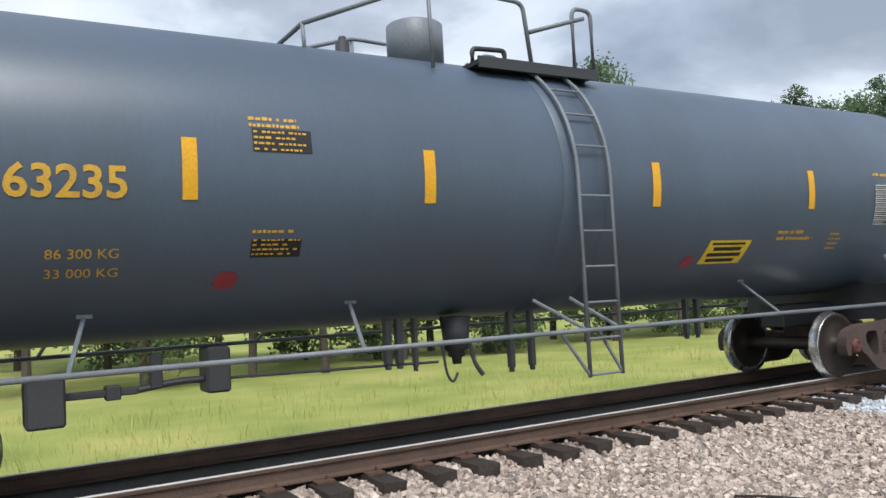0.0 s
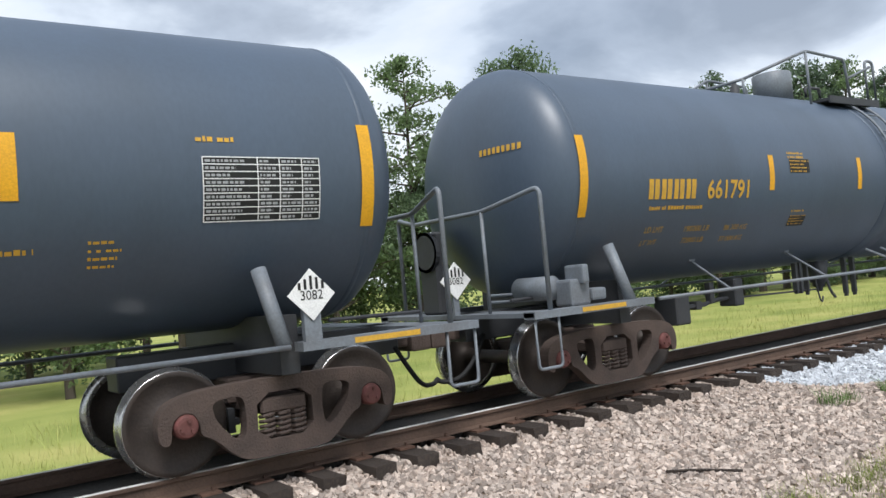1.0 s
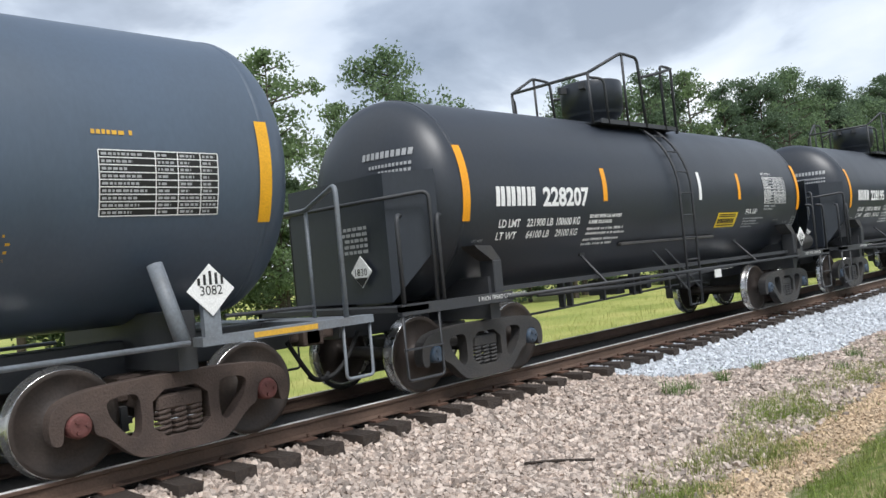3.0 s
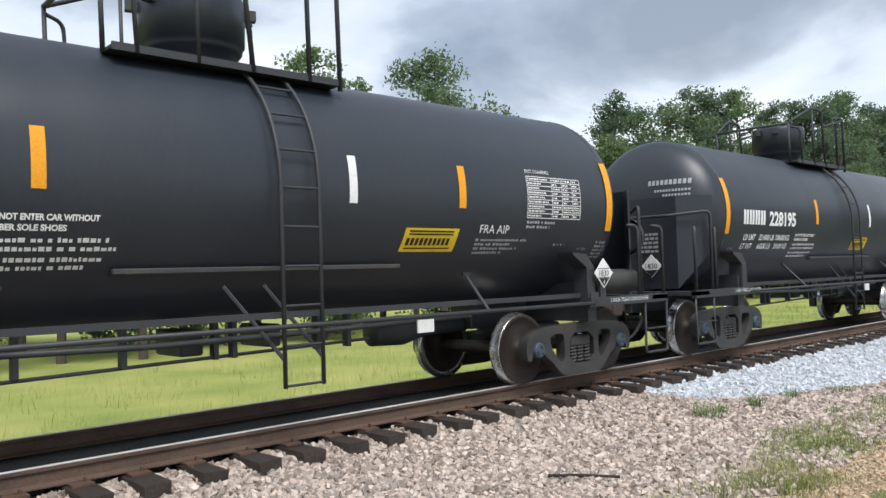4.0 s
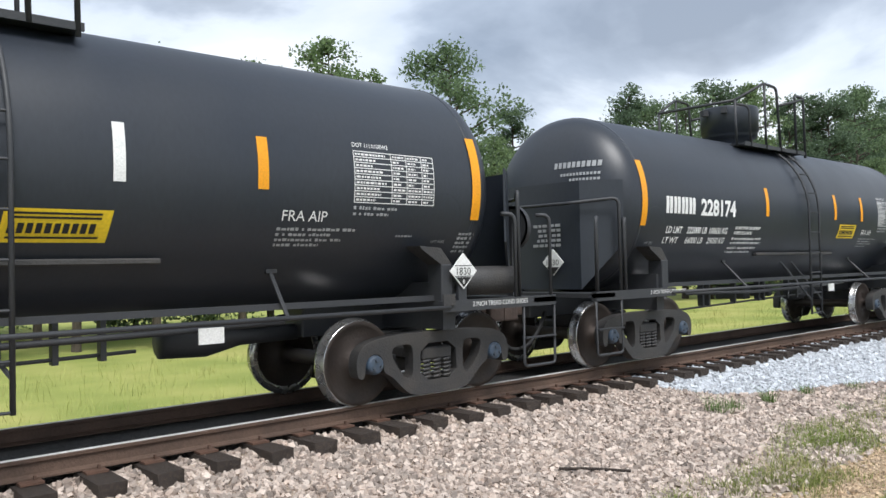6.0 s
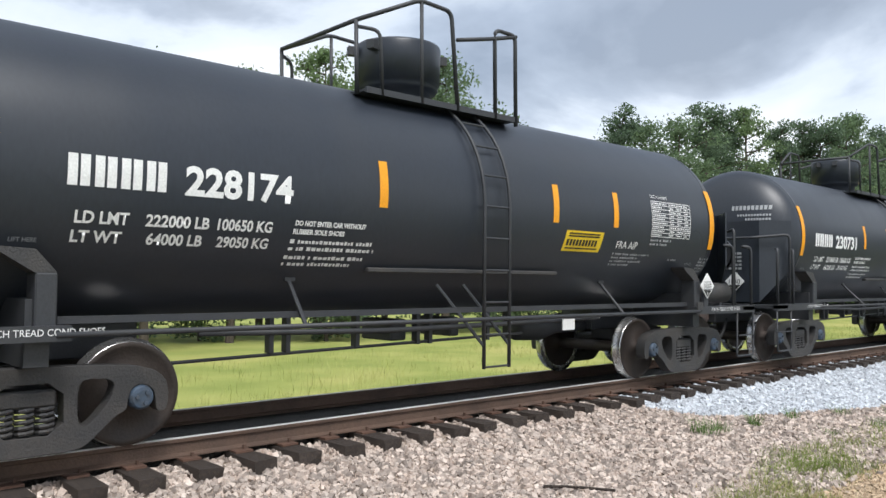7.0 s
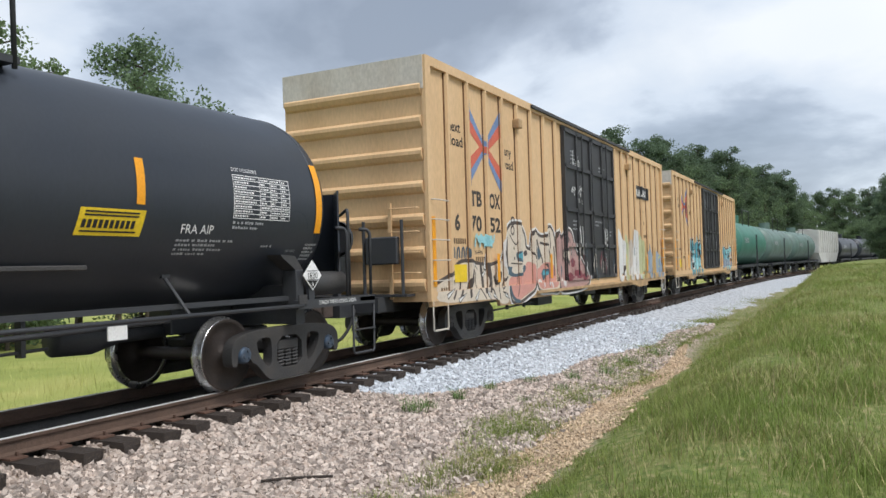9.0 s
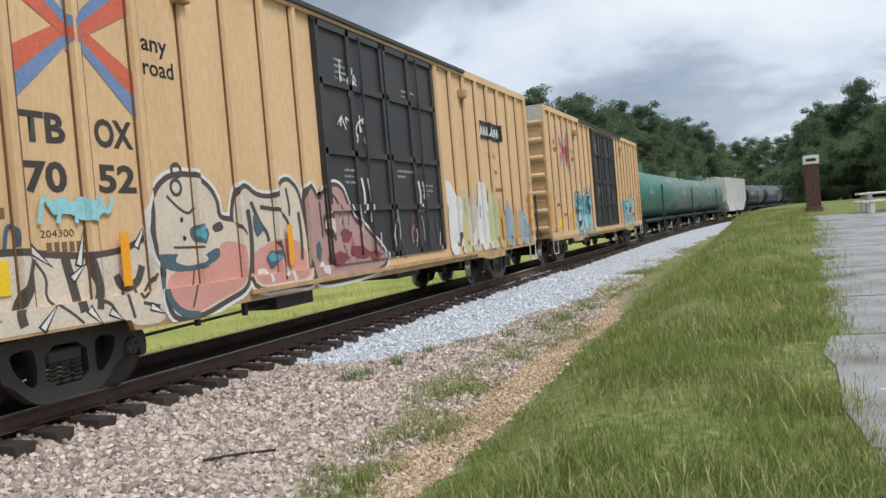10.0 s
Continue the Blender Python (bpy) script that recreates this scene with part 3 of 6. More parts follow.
def placard(car, x, y, z, number, bars_top):
    """A diamond hazard placard on its bracket."""
    s = 0.225 if bars_top else 0.20
    bm = slab([(x, z - s), (x + s, z), (x, z + s), (x - s, z)], y - 0.012, y)
    p = part("placard", bm, M["white"], car, "white diamond hazard placard")
    rows = [(-0.125 + 0.055 * k, 0.045, 0.026, 0.05 + 0.075 * (1 - abs(k - 2.2) / 2.6)) for k in range(5)] if bars_top else [(-0.13, -0.062, 0.26, 0.008), (-0.13, 0.056, 0.26, 0.008), (-0.02, -0.14, 0.04, 0.045)]
    part("placard_marking", flat(bars(rows), x, y - 0.016, z), M["ink"], p)
    bm = lettering(number, 0.085, 0.21)
    part("placard_number", flat(bm, x - 0.105, y - 0.016, z - 0.042), M["ink"], p)
    if not bars_top:
        bm = bars([(-0.15, -0.062, 0.02, 0.008)])
        part("placard_lower_half", slab([(x - 0.115, z - 0.068), (x, z - 0.18), (x + 0.115, z - 0.068)], y - 0.015, y - 0.013), M["ink"], p)
        part("class_number", flat(lettering("8", 0.05), x - 0.02, y - 0.018, z - 0.14), M["white"], p)
        bm.free()


def ladder(car, x, w, R, zc, material, z_low, top_ang, off=0.10):
    """A side ladder: straight below, following the tank above."""
    part_rails = []
    for dx in (0, w):
        pts = [(x + dx, -R - off, z_low), (x + dx, -R - off, zc)]
        n = 10
        for k in range(1, n + 1):
            a = radians(top_ang) * k / n
            pts.append((x + dx, -(R + off * (1 - 0.5 * k / n)) * math.cos(a), zc + (R + off * (1 - 0.5 * k / n)) * math.sin(a)))
        part_rails.append(pts)
    lad = part("ladder", pipe(bmesh.new(), part_rails[0], 0.022), material, car, "steel side ladder", True)
    part("ladder_rail", pipe(bmesh.new(), part_rails[1], 0.022), material, lad, smooth=True)
    z = z_low + 0.02
    while z < zc:
        part("rung", rod(bmesh.new(), (x, -R - off, z), (x + w, -R - off, z), 0.013, 8), material, lad)
        z += 0.37
    a = 0.37 / R * 0.8
    while a < radians(top_ang):
        rr = R + off * (1 - 0.5 * a / radians(top_ang))
        part("rung", rod(bmesh.new(), (x, -rr * math.cos(a), zc + rr * math.sin(a)), (x + w, -rr * math.cos(a), zc + rr * math.sin(a)), 0.013, 8), material, lad)
        a += 0.37 / R
    return lad


def build_tank_car(x0, kind, spec, label):
    """kind 'long': gray general-service car; 'acid': short black acid car."""
    car = thing("tank_car", label, "tank car", (x0, YC, 0), "freight train cars")
    CARS.append((car, x0))
    if kind == "long":
        L, R, zc, d, half, paint, steel, trucks = 14.25, 1.45, 2.64, 0.62, 8.05, "gray", "gray_steel", (-6.48, 6.24)
    else:
        L, R, zc, d, half, paint, steel, trucks = 10.35, 1.33, 2.38, 0.66, 6.35, "black", "black_dull", (-4.76, 4.76)
    part("tank", lathe(tank_profile(L, R, d), "x", 72, zc), M[paint], car, "welded steel tank with domed ends", True)
    for s in (-1, 1):                              # weld bands round the shell
        part("weld_seam", lathe([(s * L / 2 - 0.03, R), (s * L / 2 - 0.025, R + 0.003), (s * L / 2 + 0.025, R + 0.003), (s * L / 2 + 0.03, R - 0.01)], "x", 72, zc), M[paint], car, smooth=True)
    add_trucks(car, trucks, "rusty" if kind == "long" else "truck_black", "redcap" if kind == "long" else "bluecap")
    for s in (-1, 1):
        add_coupler(car, s * (half - 0.25), s, steel)
        cx = trucks[0] if s < 0 else trucks[1]
        # stub sill, bolster web and saddle
        part("stub_sill", bevelled(boxes((min(s * half, cx - s * 1.2), max(s * half, cx - s * 1.2), -0.2, 0.2, 0.72, 1.05)), 0.015, 1), M["black_dull"], car)
        web = slab([(cx - 0.09, 0.78), (cx + 0.09, 0.78), (cx + 0.09, 1.3), (cx - 0.09, 1.3)], -1.3, 1.3)
        part("bolster", web, M["black_dull"], car)
    # running rail along the side and its struts
    for side in (-1, 1):
        yy = side * (R + 0.10)
        part("side_rail", pipe(bmesh.new(), [(-trucks[1] + 0.1, yy, 1.03), (trucks[1] - 0.1, yy, 1.03)], 0.024), M[steel], car, "round side rail", True)
        struts = (-4.72, -2.39, 3.17) if kind == "long" else (-2.45, 2.65)
        for sx in struts:
            a = radians(-44 if kind == "acid" else -56)
            dx = 0.09 if kind == "acid" else 0.20
            bm = rod(bmesh.new(), (sx, yy, 1.03), (sx + dx, side * R * math.cos(a), zc + R * math.sin(a)), 0.021 if kind == "acid" else 0.019, 6)
            part("strut", bm, M[steel], car, "flat steel strut")
            part("strut_foot", boxes((sx + dx - 0.06, sx + dx + 0.06, side * R * math.cos(a) - 0.03, side * R * math.cos(a) + 0.03, zc + R * math.sin(a) - 0.01, zc + R * math.sin(a) + 0.03)), M[steel], car)
    return car, L, R, zc, d, half, paint, steel, trucks


def rail_loop(car, pts, r, material, name="handrail", label="bent pipe handrail"):
    return part(name, pipe(bmesh.new(), rounded(pts, 0.10, 4), r), material, car, label, True)


def stirrup(car, x0, x1, y, z_top, z_low, material):
    s = part("step", pipe(bmesh.new(), rounded([(x0, y, z_top), (x0, y, z_low), (x1, y, z_low), (x1, y, z_top)], 0.05, 3), 0.018), material, car, "hanging sill step", True)
    return s


def long_sign(car, R, zc):
    sg = part("emergency_sign", wrap(sheet(0.74, 0.33), 2.28, 1.68, R, zc, 0.22), M["signyel"], car, "slanted yellow emergency notice")
    part("sign_line", wrap(bars([(0.05, 0.27, 0.6, 0.03), (0.12, 0.19, 0.5, 0.05), (0.06, 0.11, 0.6, 0.05), (0.1, 0.03, 0.5, 0.05)]), 2.28, 1.68, R, zc, 0.22, 0.009), M["ink"], sg)
    part("red_mark", wrap(bars([(0.02, 0, 0.12, 0.18), (0, 0.03, 0.17, 0.10)]), 1.98, 1.64, R, zc, 0.2), M["red"], car, "faded red paint dot")


def long_car(x0, stripes, seed, label, number, nx, kx, notices, sign=True):
    car, L, R, zc, d, half, paint, steel, trucks = build_tank_car(x0, "long", None, label)
    G = M[steel]
    for x in (-7.10, 7.10):
        part("reflective_stripe", wrap(sheet(0.13, 0.96), x - 0.065, 2.06, R, zc, 0.0, 0.010), M["yellow"], car, "yellow reflective strip")
    for x in stripes:
        part("reflective_stripe", wrap(sheet(0.12, 0.50), x - 0.06, 2.33, R, zc), M["yellow"], car, "yellow reflective strip")
    # mark and number, weights, notices
    part("owner_mark", wrap(owner_bars(0.96, 0.25), nx[0], nx[2], R, zc), M["ylet"], car, "yellow stencilled owner's mark")
    part("car_number", wrap(lettering(number, 0.25, nx[3], 0.007), nx[1], nx[2], R, zc), M["ylet"], car, "yellow stencilled figures")
    text_block(car, "stencil_line", "ylet", nx[0] + 0.04, nx[2] - 0.13, R, zc, word_rows([1.05], 0.055, 0.1, seed + 1))
    for x, z, txt, w in ((-1.64, 0.02, "LD LMT", 0.34), (-0.86, 0.01, "190200 LB", 0.52), (0.0, 0.0, "86 300 KG", 0.52), (-1.63, -0.13, "LT WT", 0.30), (-0.82, -0.13, "72800 LB", 0.46), (0.0, -0.14, "33 000 KG", 0.52)):
        part("weight_stencil", wrap(lettering(txt, 0.085, w), kx[0] + x, kx[1] + z, R, zc), M["ylet"], car, "yellow stencilled weight figures")
    for x, z, w, h, n in ((notices[0], notices[1], 0.52, 0.20, 4), (notices[2], notices[3], 0.44, 0.17, 4)):
        b = part("notice", wrap(sheet(w, h), x, z, R, zc, 0.0), M["ink"], car, "black stencil notice with yellow lines")
        part("notice_line", wrap(bars(word_rows([w * 0.95, w * 0.7, w * 0.9, w * 0.8], h / n * 0.42, h / n, seed)), x + 0.01, z + h - h / n * 0.8, R, zc, 0.0, 0.009), M["ylet"], b)
    text_block(car, "notice_line", "ylet", notices[0] - 0.02, notices[1] + 0.27, R, zc, word_rows([0.42, 0.44], 0.035, 0.06, seed + 9))
    text_block(car, "notice_line", "ylet", notices[2], notices[3] + 0.20, R, zc, word_rows([0.36], 0.03, 0.06, seed + 5))
    if sign:
        long_sign(car, R, zc)
        part("red_mark", wrap(bars([(0.03, 0, 0.14, 0.18), (0, 0.04, 0.20, 0.10)]), -3.56, 1.62, R, zc, 0.15), M["red"], car, "faded red paint dot")
    text_block(car, "stencil_line", "ylet", 3.55, 2.02, R, zc, word_rows([0.5, 0.72], 0.05, 0.085, seed + 2))
    text_block(car, "stencil_line", "ylet", 4.65, 2.0, R, zc, word_rows([0.2, 0.25, 0.22, 0.2], 0.03, 0.07, seed + 3))
    t = part("data_plate", wrap(sheet(1.06, 0.54), 5.54, 2.14, R, zc), M["ink"], car, "black data panel with white ruled table")
    part("data_table", wrap(table_sheet(1.06, 0.54, 9, (0, 0.45, 0.64, 0.84, 1.0)), 5.54, 2.14, R, zc, 0.0, 0.009), M["white"], t)
    part("table_text", wrap(table_text(1.06, 0.54, 9, (0, 0.45, 0.64, 0.84, 1.0)), 5.54, 2.14, R, zc, 0.0, 0.009), M["dimwhite"], t)
    text_block(car, "stencil_line", "ylet", 5.50, 2.80, R, zc, word_rows([0.34], 0.045, 0.08, seed + 4))
    # mark on the head
    hd = bmesh.new()
    for k in range(9):
        zz = 2.92 - 0.0 * k
        a0 = -0.98 + 0.07 * k
        pts = []
        for yy, z2 in ((a0, zz), (a0 + 0.045, zz), (a0 + 0.045, zz + 0.075), (a0, zz + 0.075)):
            r = min(0.98, math.hypot(yy, z2 - zc) / R)
            pts.append(hd.verts.new((-L / 2 - d * math.cos(math.asin(min(1, r ** (1 / 0.86)))) - 0.012, yy, z2)))
        hd.faces.new(pts)
    part("head_mark", hd, M["ylet"], car, "small yellow stencil on the domed end")
    # ladder with its splayed foot, platform, dome
    lad = ladder(car, 0.12, 0.44, R, zc, G, 0.55, 74, 0.09)
    for x, dx in ((0.12, -0.30), (0.56, -0.24)):
        part("ladder_brace", rod(bmesh.new(), (x, -R - 0.09, 1.03), (x + dx, -R * 0.72, 1.36), 0.02, 6), G, lad)
        part("ladder_brace", rod(bmesh.new(), (x, -R - 0.09, 0.57), (x + dx, -R - 0.02, 1.03), 0.02, 6), G, lad)
    top = zc + R
    part("manway_dome", lathe([(top - 0.1, 0.0), (top - 0.1, 0.32), (top + 0.40, 0.32), (top + 0.42, 0.30), (top + 0.43, 0.0)], "z", 32), G, car, "round gray housing on the tank top", True).matrix_basis = pose(-0.95, -0.15, 0)
    for q in (-0.95, 0.62):
        part("platform", boxes((-0.65, 1.0, q, q + 0.33, top - 0.20, top - 0.15)), M["black_dull"], car, "dark walkway grating")
    part("platform_edge", boxes((-0.65, 1.0, -0.98, -0.95, top - 0.24, top - 0.12)), M["black_dull"], car)
    for side in (-1, 1):
        y = side * 0.95
        rail_loop(car, [(-2.45, y * 0.6, top + 0.12), (-1.22, y, top + 0.58), (-0.02, y, top + 0.54), (0.06, y, top - 0.12)], 0.025, G)
        rail_loop(car, [(0.05, y, top + 0.22), (0.78, y, top + 0.46), (0.85, y, top + 0.48)], 0.025, G)
        rail_loop(car, [(0.68, y, top - 0.12), (0.68, y, top + 0.58), (0.96, y, top + 0.58), (0.96, y, top - 0.12)], 0.025, G)
        rail_loop(car, [(-2.45, y * 0.6, top + 0.12), (-2.43, y * 0.6, top - 0.20)], 0.022, G)
        rail_loop(car, [(-1.22, y, top + 0.58), (-1.20, y, top - 0.30)], 0.022, G)
    rail_loop(car, [(-2.45, -0.57, top + 0.12), (-2.45, 0.57, top + 0.12)], 0.025, G)
    part("relief_valve", lathe([(top - 0.06, 0.13), (top + 0.05, 0.13), (top + 0.06, 0.08), (top + 0.20, 0.08), (top + 0.21, 0.05), (top + 0.26, 0.04), (top + 0.26, 0.0)], "z", 16), M["black_dull"], car, "", True).matrix_basis = pose(-1.75, 0.05, 0)
    part("valve_pipe", pipe(bmesh.new(), rounded([(-0.35, -0.4, top), (-0.35, -0.4, top + 0.16), (0.1, -0.4, top + 0.18), (0.1, -0.4, top)], 0.06, 3), 0.03), M["black_dull"], car, "", True)
    part("tank_band", lathe([(0.0, R + 0.001), (0.01, R + 0.010), (0.58, R + 0.010), (0.59, R + 0.001)], "x", 72, zc), M[paint], car, "", True)
    # ends
    for s in (-1, 1):
        a, b = s * 8.15, s * 6.25
        part("end_platform", boxes((min(a, b), max(a, b), -R - 0.12, -R + 0.06, 0.98, 1.06), (min(a, b), max(a, b), R - 0.06, R + 0.12, 0.98, 1.06), (min(a, a - s * 0.45), max(a, a - s * 0.45), -R - 0.1, R + 0.1, 1.00, 1.05)), G, car, "gray end sill and platform")
        part("sill_mark", boxes((s * 7.1 - 0.35, s * 7.1 + 0.35, -R - 0.126, -R - 0.121, 0.995, 1.045)), M["ylet"], car)
        rail_loop(car, [(s * 7.86, -R - 0.05, 1.05), (s * 7.86, -R - 0.05, 2.40), (s * 8.05, -0.7, 2.22), (s * 8.05, 0.7, 2.22), (s * 7.78, R + 0.05, 2.36), (s * 7.78, R + 0.05, 1.05)], 0.028, G, label="gray end handrail")
        rail_loop(car, [(s * 8.05, -0.7, 1.05), (s * 8.05, -0.7, 2.22)], 0.022, G)
        stirrup(car, s * 7.78, s * 8.12, -R - 0.08, 1.0, 0.45, G)
        stirrup(car, s * 7.78, s * 8.12, R + 0.08, 1.0, 0.45, G)
        part("saddle_post", rod(bmesh.new(), (s * 6.55 if s < 0 else 6.12, -R - 0.02, 1.04), (s * 6.61 if s < 0 else 6.03, -R * 0.86, 1.72), 0.07, 10), G, car, "round gray saddle post", True)
        placard(car, s * 6.36 if s > 0 else -8.10, -R - 0.12 if s > 0 else -0.15, 1.46, "3082", True)
        part("placard_bracket", boxes((6.28 if s > 0 else -8.14, 6.44 if s > 0 else -8.06, (-R - 0.115) if s > 0 else -0.14, -R - 0.05 if s > 0 else -0.10, 1.02, 1.42)), G, car)
        part("drip_pipe", pipe(bmesh.new(), [(s * 7.9, -0.9, 1.18), (s * 6.8, -1.0, 1.2)], 0.02), M["black_dull"], car)
    # hand brake, air brake gear at one end
    part("hand_brake", lathe([(-0.03, 0.26), (0.03, 0.26), (0.03, 0.22), (-0.03, 0.22), (-0.03, 0.26)], "x", 24), M["black_dull"], car, "round brake wheel").matrix_basis = pose(-8.0, 0.55, 1.85)
    part("brake_housing", bevelled(boxes((-8.0, -7.8, 0.35, 0.75, 1.05, 2.1)), 0.03, 1), M["black_dull"], car)
    bm = lathe([(-0.3, 0.0), (-0.28, 0.14), (0.28, 0.14), (0.3, 0.0)], "y", 18)
    part("brake_cylinder", bm, G, car, "", True).matrix_basis = pose(-7.5, -0.9, 1.28)
    bm = boxes((-7.45, -7.15, -1.42, -1.15, 1.06, 1.36), (-7.32, -7.22, -1.5, -1.2, 1.3, 1.52), (-7.15, -6.92, -1.45, -1.25, 1.1, 1.24))
    part("control_valve", bevelled(bm, 0.03, 2), G, car, "gray brake control valve")
    for z in (1.16, 1.24):
        part("brake_pipe", pipe(bmesh.new(), rounded([(-7.7, -0.3, z), (-7.5, -1.1, z), (-7.2, -1.3, z + 0.05)], 0.1), 0.018), G, car)
    # gear below the tank
    K = M["black_dull"]
    part("equipment_box", bevelled(boxes((-4.96, -4.67, -0.85, -0.45, 0.58, 0.98)), 0.02, 1), K, car, "black box below the tank")
    part("brake_lever", bevelled(boxes((-4.67, -4.10, -0.70, -0.60, 0.77, 0.83), (-4.36, -4.24, -0.72, -0.58, 0.74, 0.86), (-4.0, -3.9, -0.70, -0.6, 0.80, 1.1)), 0.01, 1), K, car)
    part("brake_lever", pipe(bmesh.new(), rounded([(-4.1, -0.65, 0.80), (-3.8, -0.65, 0.84), (-3.5, -0.65, 0.84)], 0.1), 0.03), K, car)
    part("equipment_box", bevelled(boxes((-3.55, -3.34, -0.80, -0.5, 0.72, 1.12)), 0.02, 1), K, car, "black valve box below the tank")
    part("underframe_rod", pipe(bmesh.new(), [(-3.34, -0.65, 0.83), (-1.15, -0.65, 0.78)], 0.014), K, car)
    for x, w, z in ((-1.73, 0.07, 0.80), (-1.60, 0.07, 0.80), (-1.42, 0.04, 0.76), (-0.23, 0.06, 0.64), (0.05, 0.06, 0.64), (2.5, 0.05, 0.80), (2.7, 0.05, 0.80)):
        part("hanger", bevelled(boxes((x - w / 2, x + w / 2, -0.70, -0.62, z, 1.25), (x - w * 0.35, x + w * 0.35, -0.69, -0.63, z - 0.05, z)), 0.006, 1), K, car)
    bm = lathe([(0.70, 0.0), (0.70, 0.05), (0.77, 0.055), (0.78, 0.09), (0.84, 0.09), (0.85, 0.13), (1.2, 0.17), (1.2, 0.0)], "z", 18)
    part("bottom_outlet", bm, M["black_dull"], car, "bottom outlet valve", True).matrix_basis = pose(-0.86, -0.55, 0.03)
    part("outlet_chain", pipe(bmesh.new(), rounded([(-1.08, -0.62, 0.95), (-1.04, -0.64, 0.62), (-0.97, -0.64, 0.54), (-0.90, -0.62, 0.64)], 0.08), 0.014), M["black_dull"], car)
    part("outlet_handle", pipe(bmesh.new(), rounded([(-0.72, -0.6, 0.95), (-0.70, -0.65, 0.72), (-0.62, -0.68, 0.60)], 0.08), 0.024), M["black_dull"], car)
    return car


def acid_car(x0, stripes, white_stripe, sign_x, weights, seed, label, number, rise=0.0):
    car, L, R, zc, d, half, paint, steel, trucks = build_tank_car(x0, "acid", None, label)
    B = M["black_dull"]
    for x in (-5.13, 5.19):
        part("reflective_stripe", wrap(sheet(0.13, 0.96), x - 0.065, 2.0, R, zc, 0.0, 0.010), M["orange"], car, "amber reflective strip")
    for x in stripes:
        part("reflective_stripe", wrap(sheet(0.11, 0.49), x - 0.055, 2.22, R, zc), M["orange"], car, "amber reflective strip")
    if white_stripe is not None:
        part("reflective_stripe", wrap(sheet(0.10, 0.49), white_stripe - 0.05, 2.22, R, zc), M["white"], car, "white reflective strip")
    part("owner_mark", wrap(owner_bars(0.83, 0.25), -4.58, 2.17 + 0.3 * rise, R, zc), M["white"], car, "white painted owner's mark")
    part("car_number", wrap(lettering(number, 0.25, 1.07, 0.012), -3.62, 2.17 + 0.3 * rise, R, zc), M["white"], car, "white painted figures")
    for x, z, txt, w in ((-4.50, 1.905, "LD LMT", 0.43), (-3.93, 1.905, weights[0], 0.57), (-3.28, 1.905, weights[1], 0.55), (-4.51, 1.755, "LT WT", 0.40), (-3.90, 1.755, weights[2], 0.50), (-3.26, 1.755, weights[3], 0.52)):
        part("weight_lettering", wrap(lettering(txt, 0.105, w, 0.004), x, z, R, zc), M["white"], car, "white painted weight figures")
    part("notice_lettering", wrap(lettering("DO NOT ENTER CAR WITHOUT", 0.05, 0.84, 0.003), -2.49, 1.985, R, zc), M["white"], car)
    part("notice_lettering", wrap(lettering("RUBBER SOLE SHOES", 0.05, 0.60, 0.003), -2.50, 1.905, R, zc), M["white"], car)
    text_block(car, "notice_line", "white", -2.51, 1.815, R, zc, word_rows([0.98, 1.02], 0.042, 0.075, seed), 0.0)
    text_block(car, "notice_line", "white", -2.53, 1.665, R, zc, word_rows([0.94, 0.80], 0.042, 0.075, seed + 1), 0.0)
    sg = part("emergency_sign", wrap(sheet(0.80, 0.28), sign_x - 0.42, 1.73 + 2 * rise, R, zc, 0.15), M["signyel"], car, "yellow emergency notice sheet")
    part("sign_line", wrap(bars([(0.06, 0.235, 0.66, 0.018), (0.06, 0.20, 0.66, 0.018), (0.05, 0.035, 0.68, 0.018)] + [(0.05 + 0.066 * k, 0.08, 0.045, 0.085) for k in range(10)]), sign_x - 0.42, 1.73 + 2 * rise, R, zc, 0.15, 0.009), M["ink"], sg)
    part("inspection_lettering", wrap(lettering("FRA AIP", 0.11, 0.50), 2.70, 1.94, R, zc), M["white"], car)
    text_block(car, "notice_line", "dimwhite", 2.66, 1.85, R, zc, word_rows([0.9, 0.62, 0.75, 0.5], 0.032, 0.055, seed + 2))
    part("data_table", wrap(table_sheet(1.05, 0.52, 9, (0, 0.45, 0.64, 0.84, 1.0)), 3.50, 2.14, R, zc), M["white"], car, "white painted table")
    part("table_text", wrap(table_text(1.05, 0.52, 9, (0, 0.45, 0.64, 0.84, 1.0)), 3.50, 2.14, R, zc), M["white"], car)
    part("table_lettering", wrap(lettering("DOT 111A100W2", 0.05, 0.45), 3.50, 2.70, R, zc), M["white"], car)
    text_block(car, "notice_line", "dimwhite", 3.50, 2.07, R, zc, word_rows([0.55, 0.45], 0.035, 0.06, seed + 3))
    text_block(car, "notice_line", "dimwhite", 4.1, 1.80, R, zc, word_rows([0.22], 0.03, 0.05, seed + 6))
    text_block(car, "notice_line", "dimwhite", 5.0, 1.83, R, zc, word_rows([0.24, 0.22, 0.24, 0.22, 0.2], 0.035, 0.055, seed + 4), 0.15)
    hd = bmesh.new()
    for row, n, hh, pitch in ((2.86, 10, 0.085, 0.072), (2.74, 12, 0.04, 0.05), (2.66, 9, 0.04, 0.05)):
        for k in range(n):
            y0 = -0.95 + pitch * k
            pts = []
            for yy, z2 in ((y0, row), (y0 + pitch * 0.7, row), (y0 + pitch * 0.7, row + hh), (y0, row + hh)):
                q = min(0.99, math.hypot(yy, z2 - zc) / R) ** (1 / 0.86)
                pts.append(hd.verts.new((-L / 2 - d * math.sqrt(max(0.0, 1 - q * q)) - 0.012, yy, z2)))
            hd.faces.new(pts)
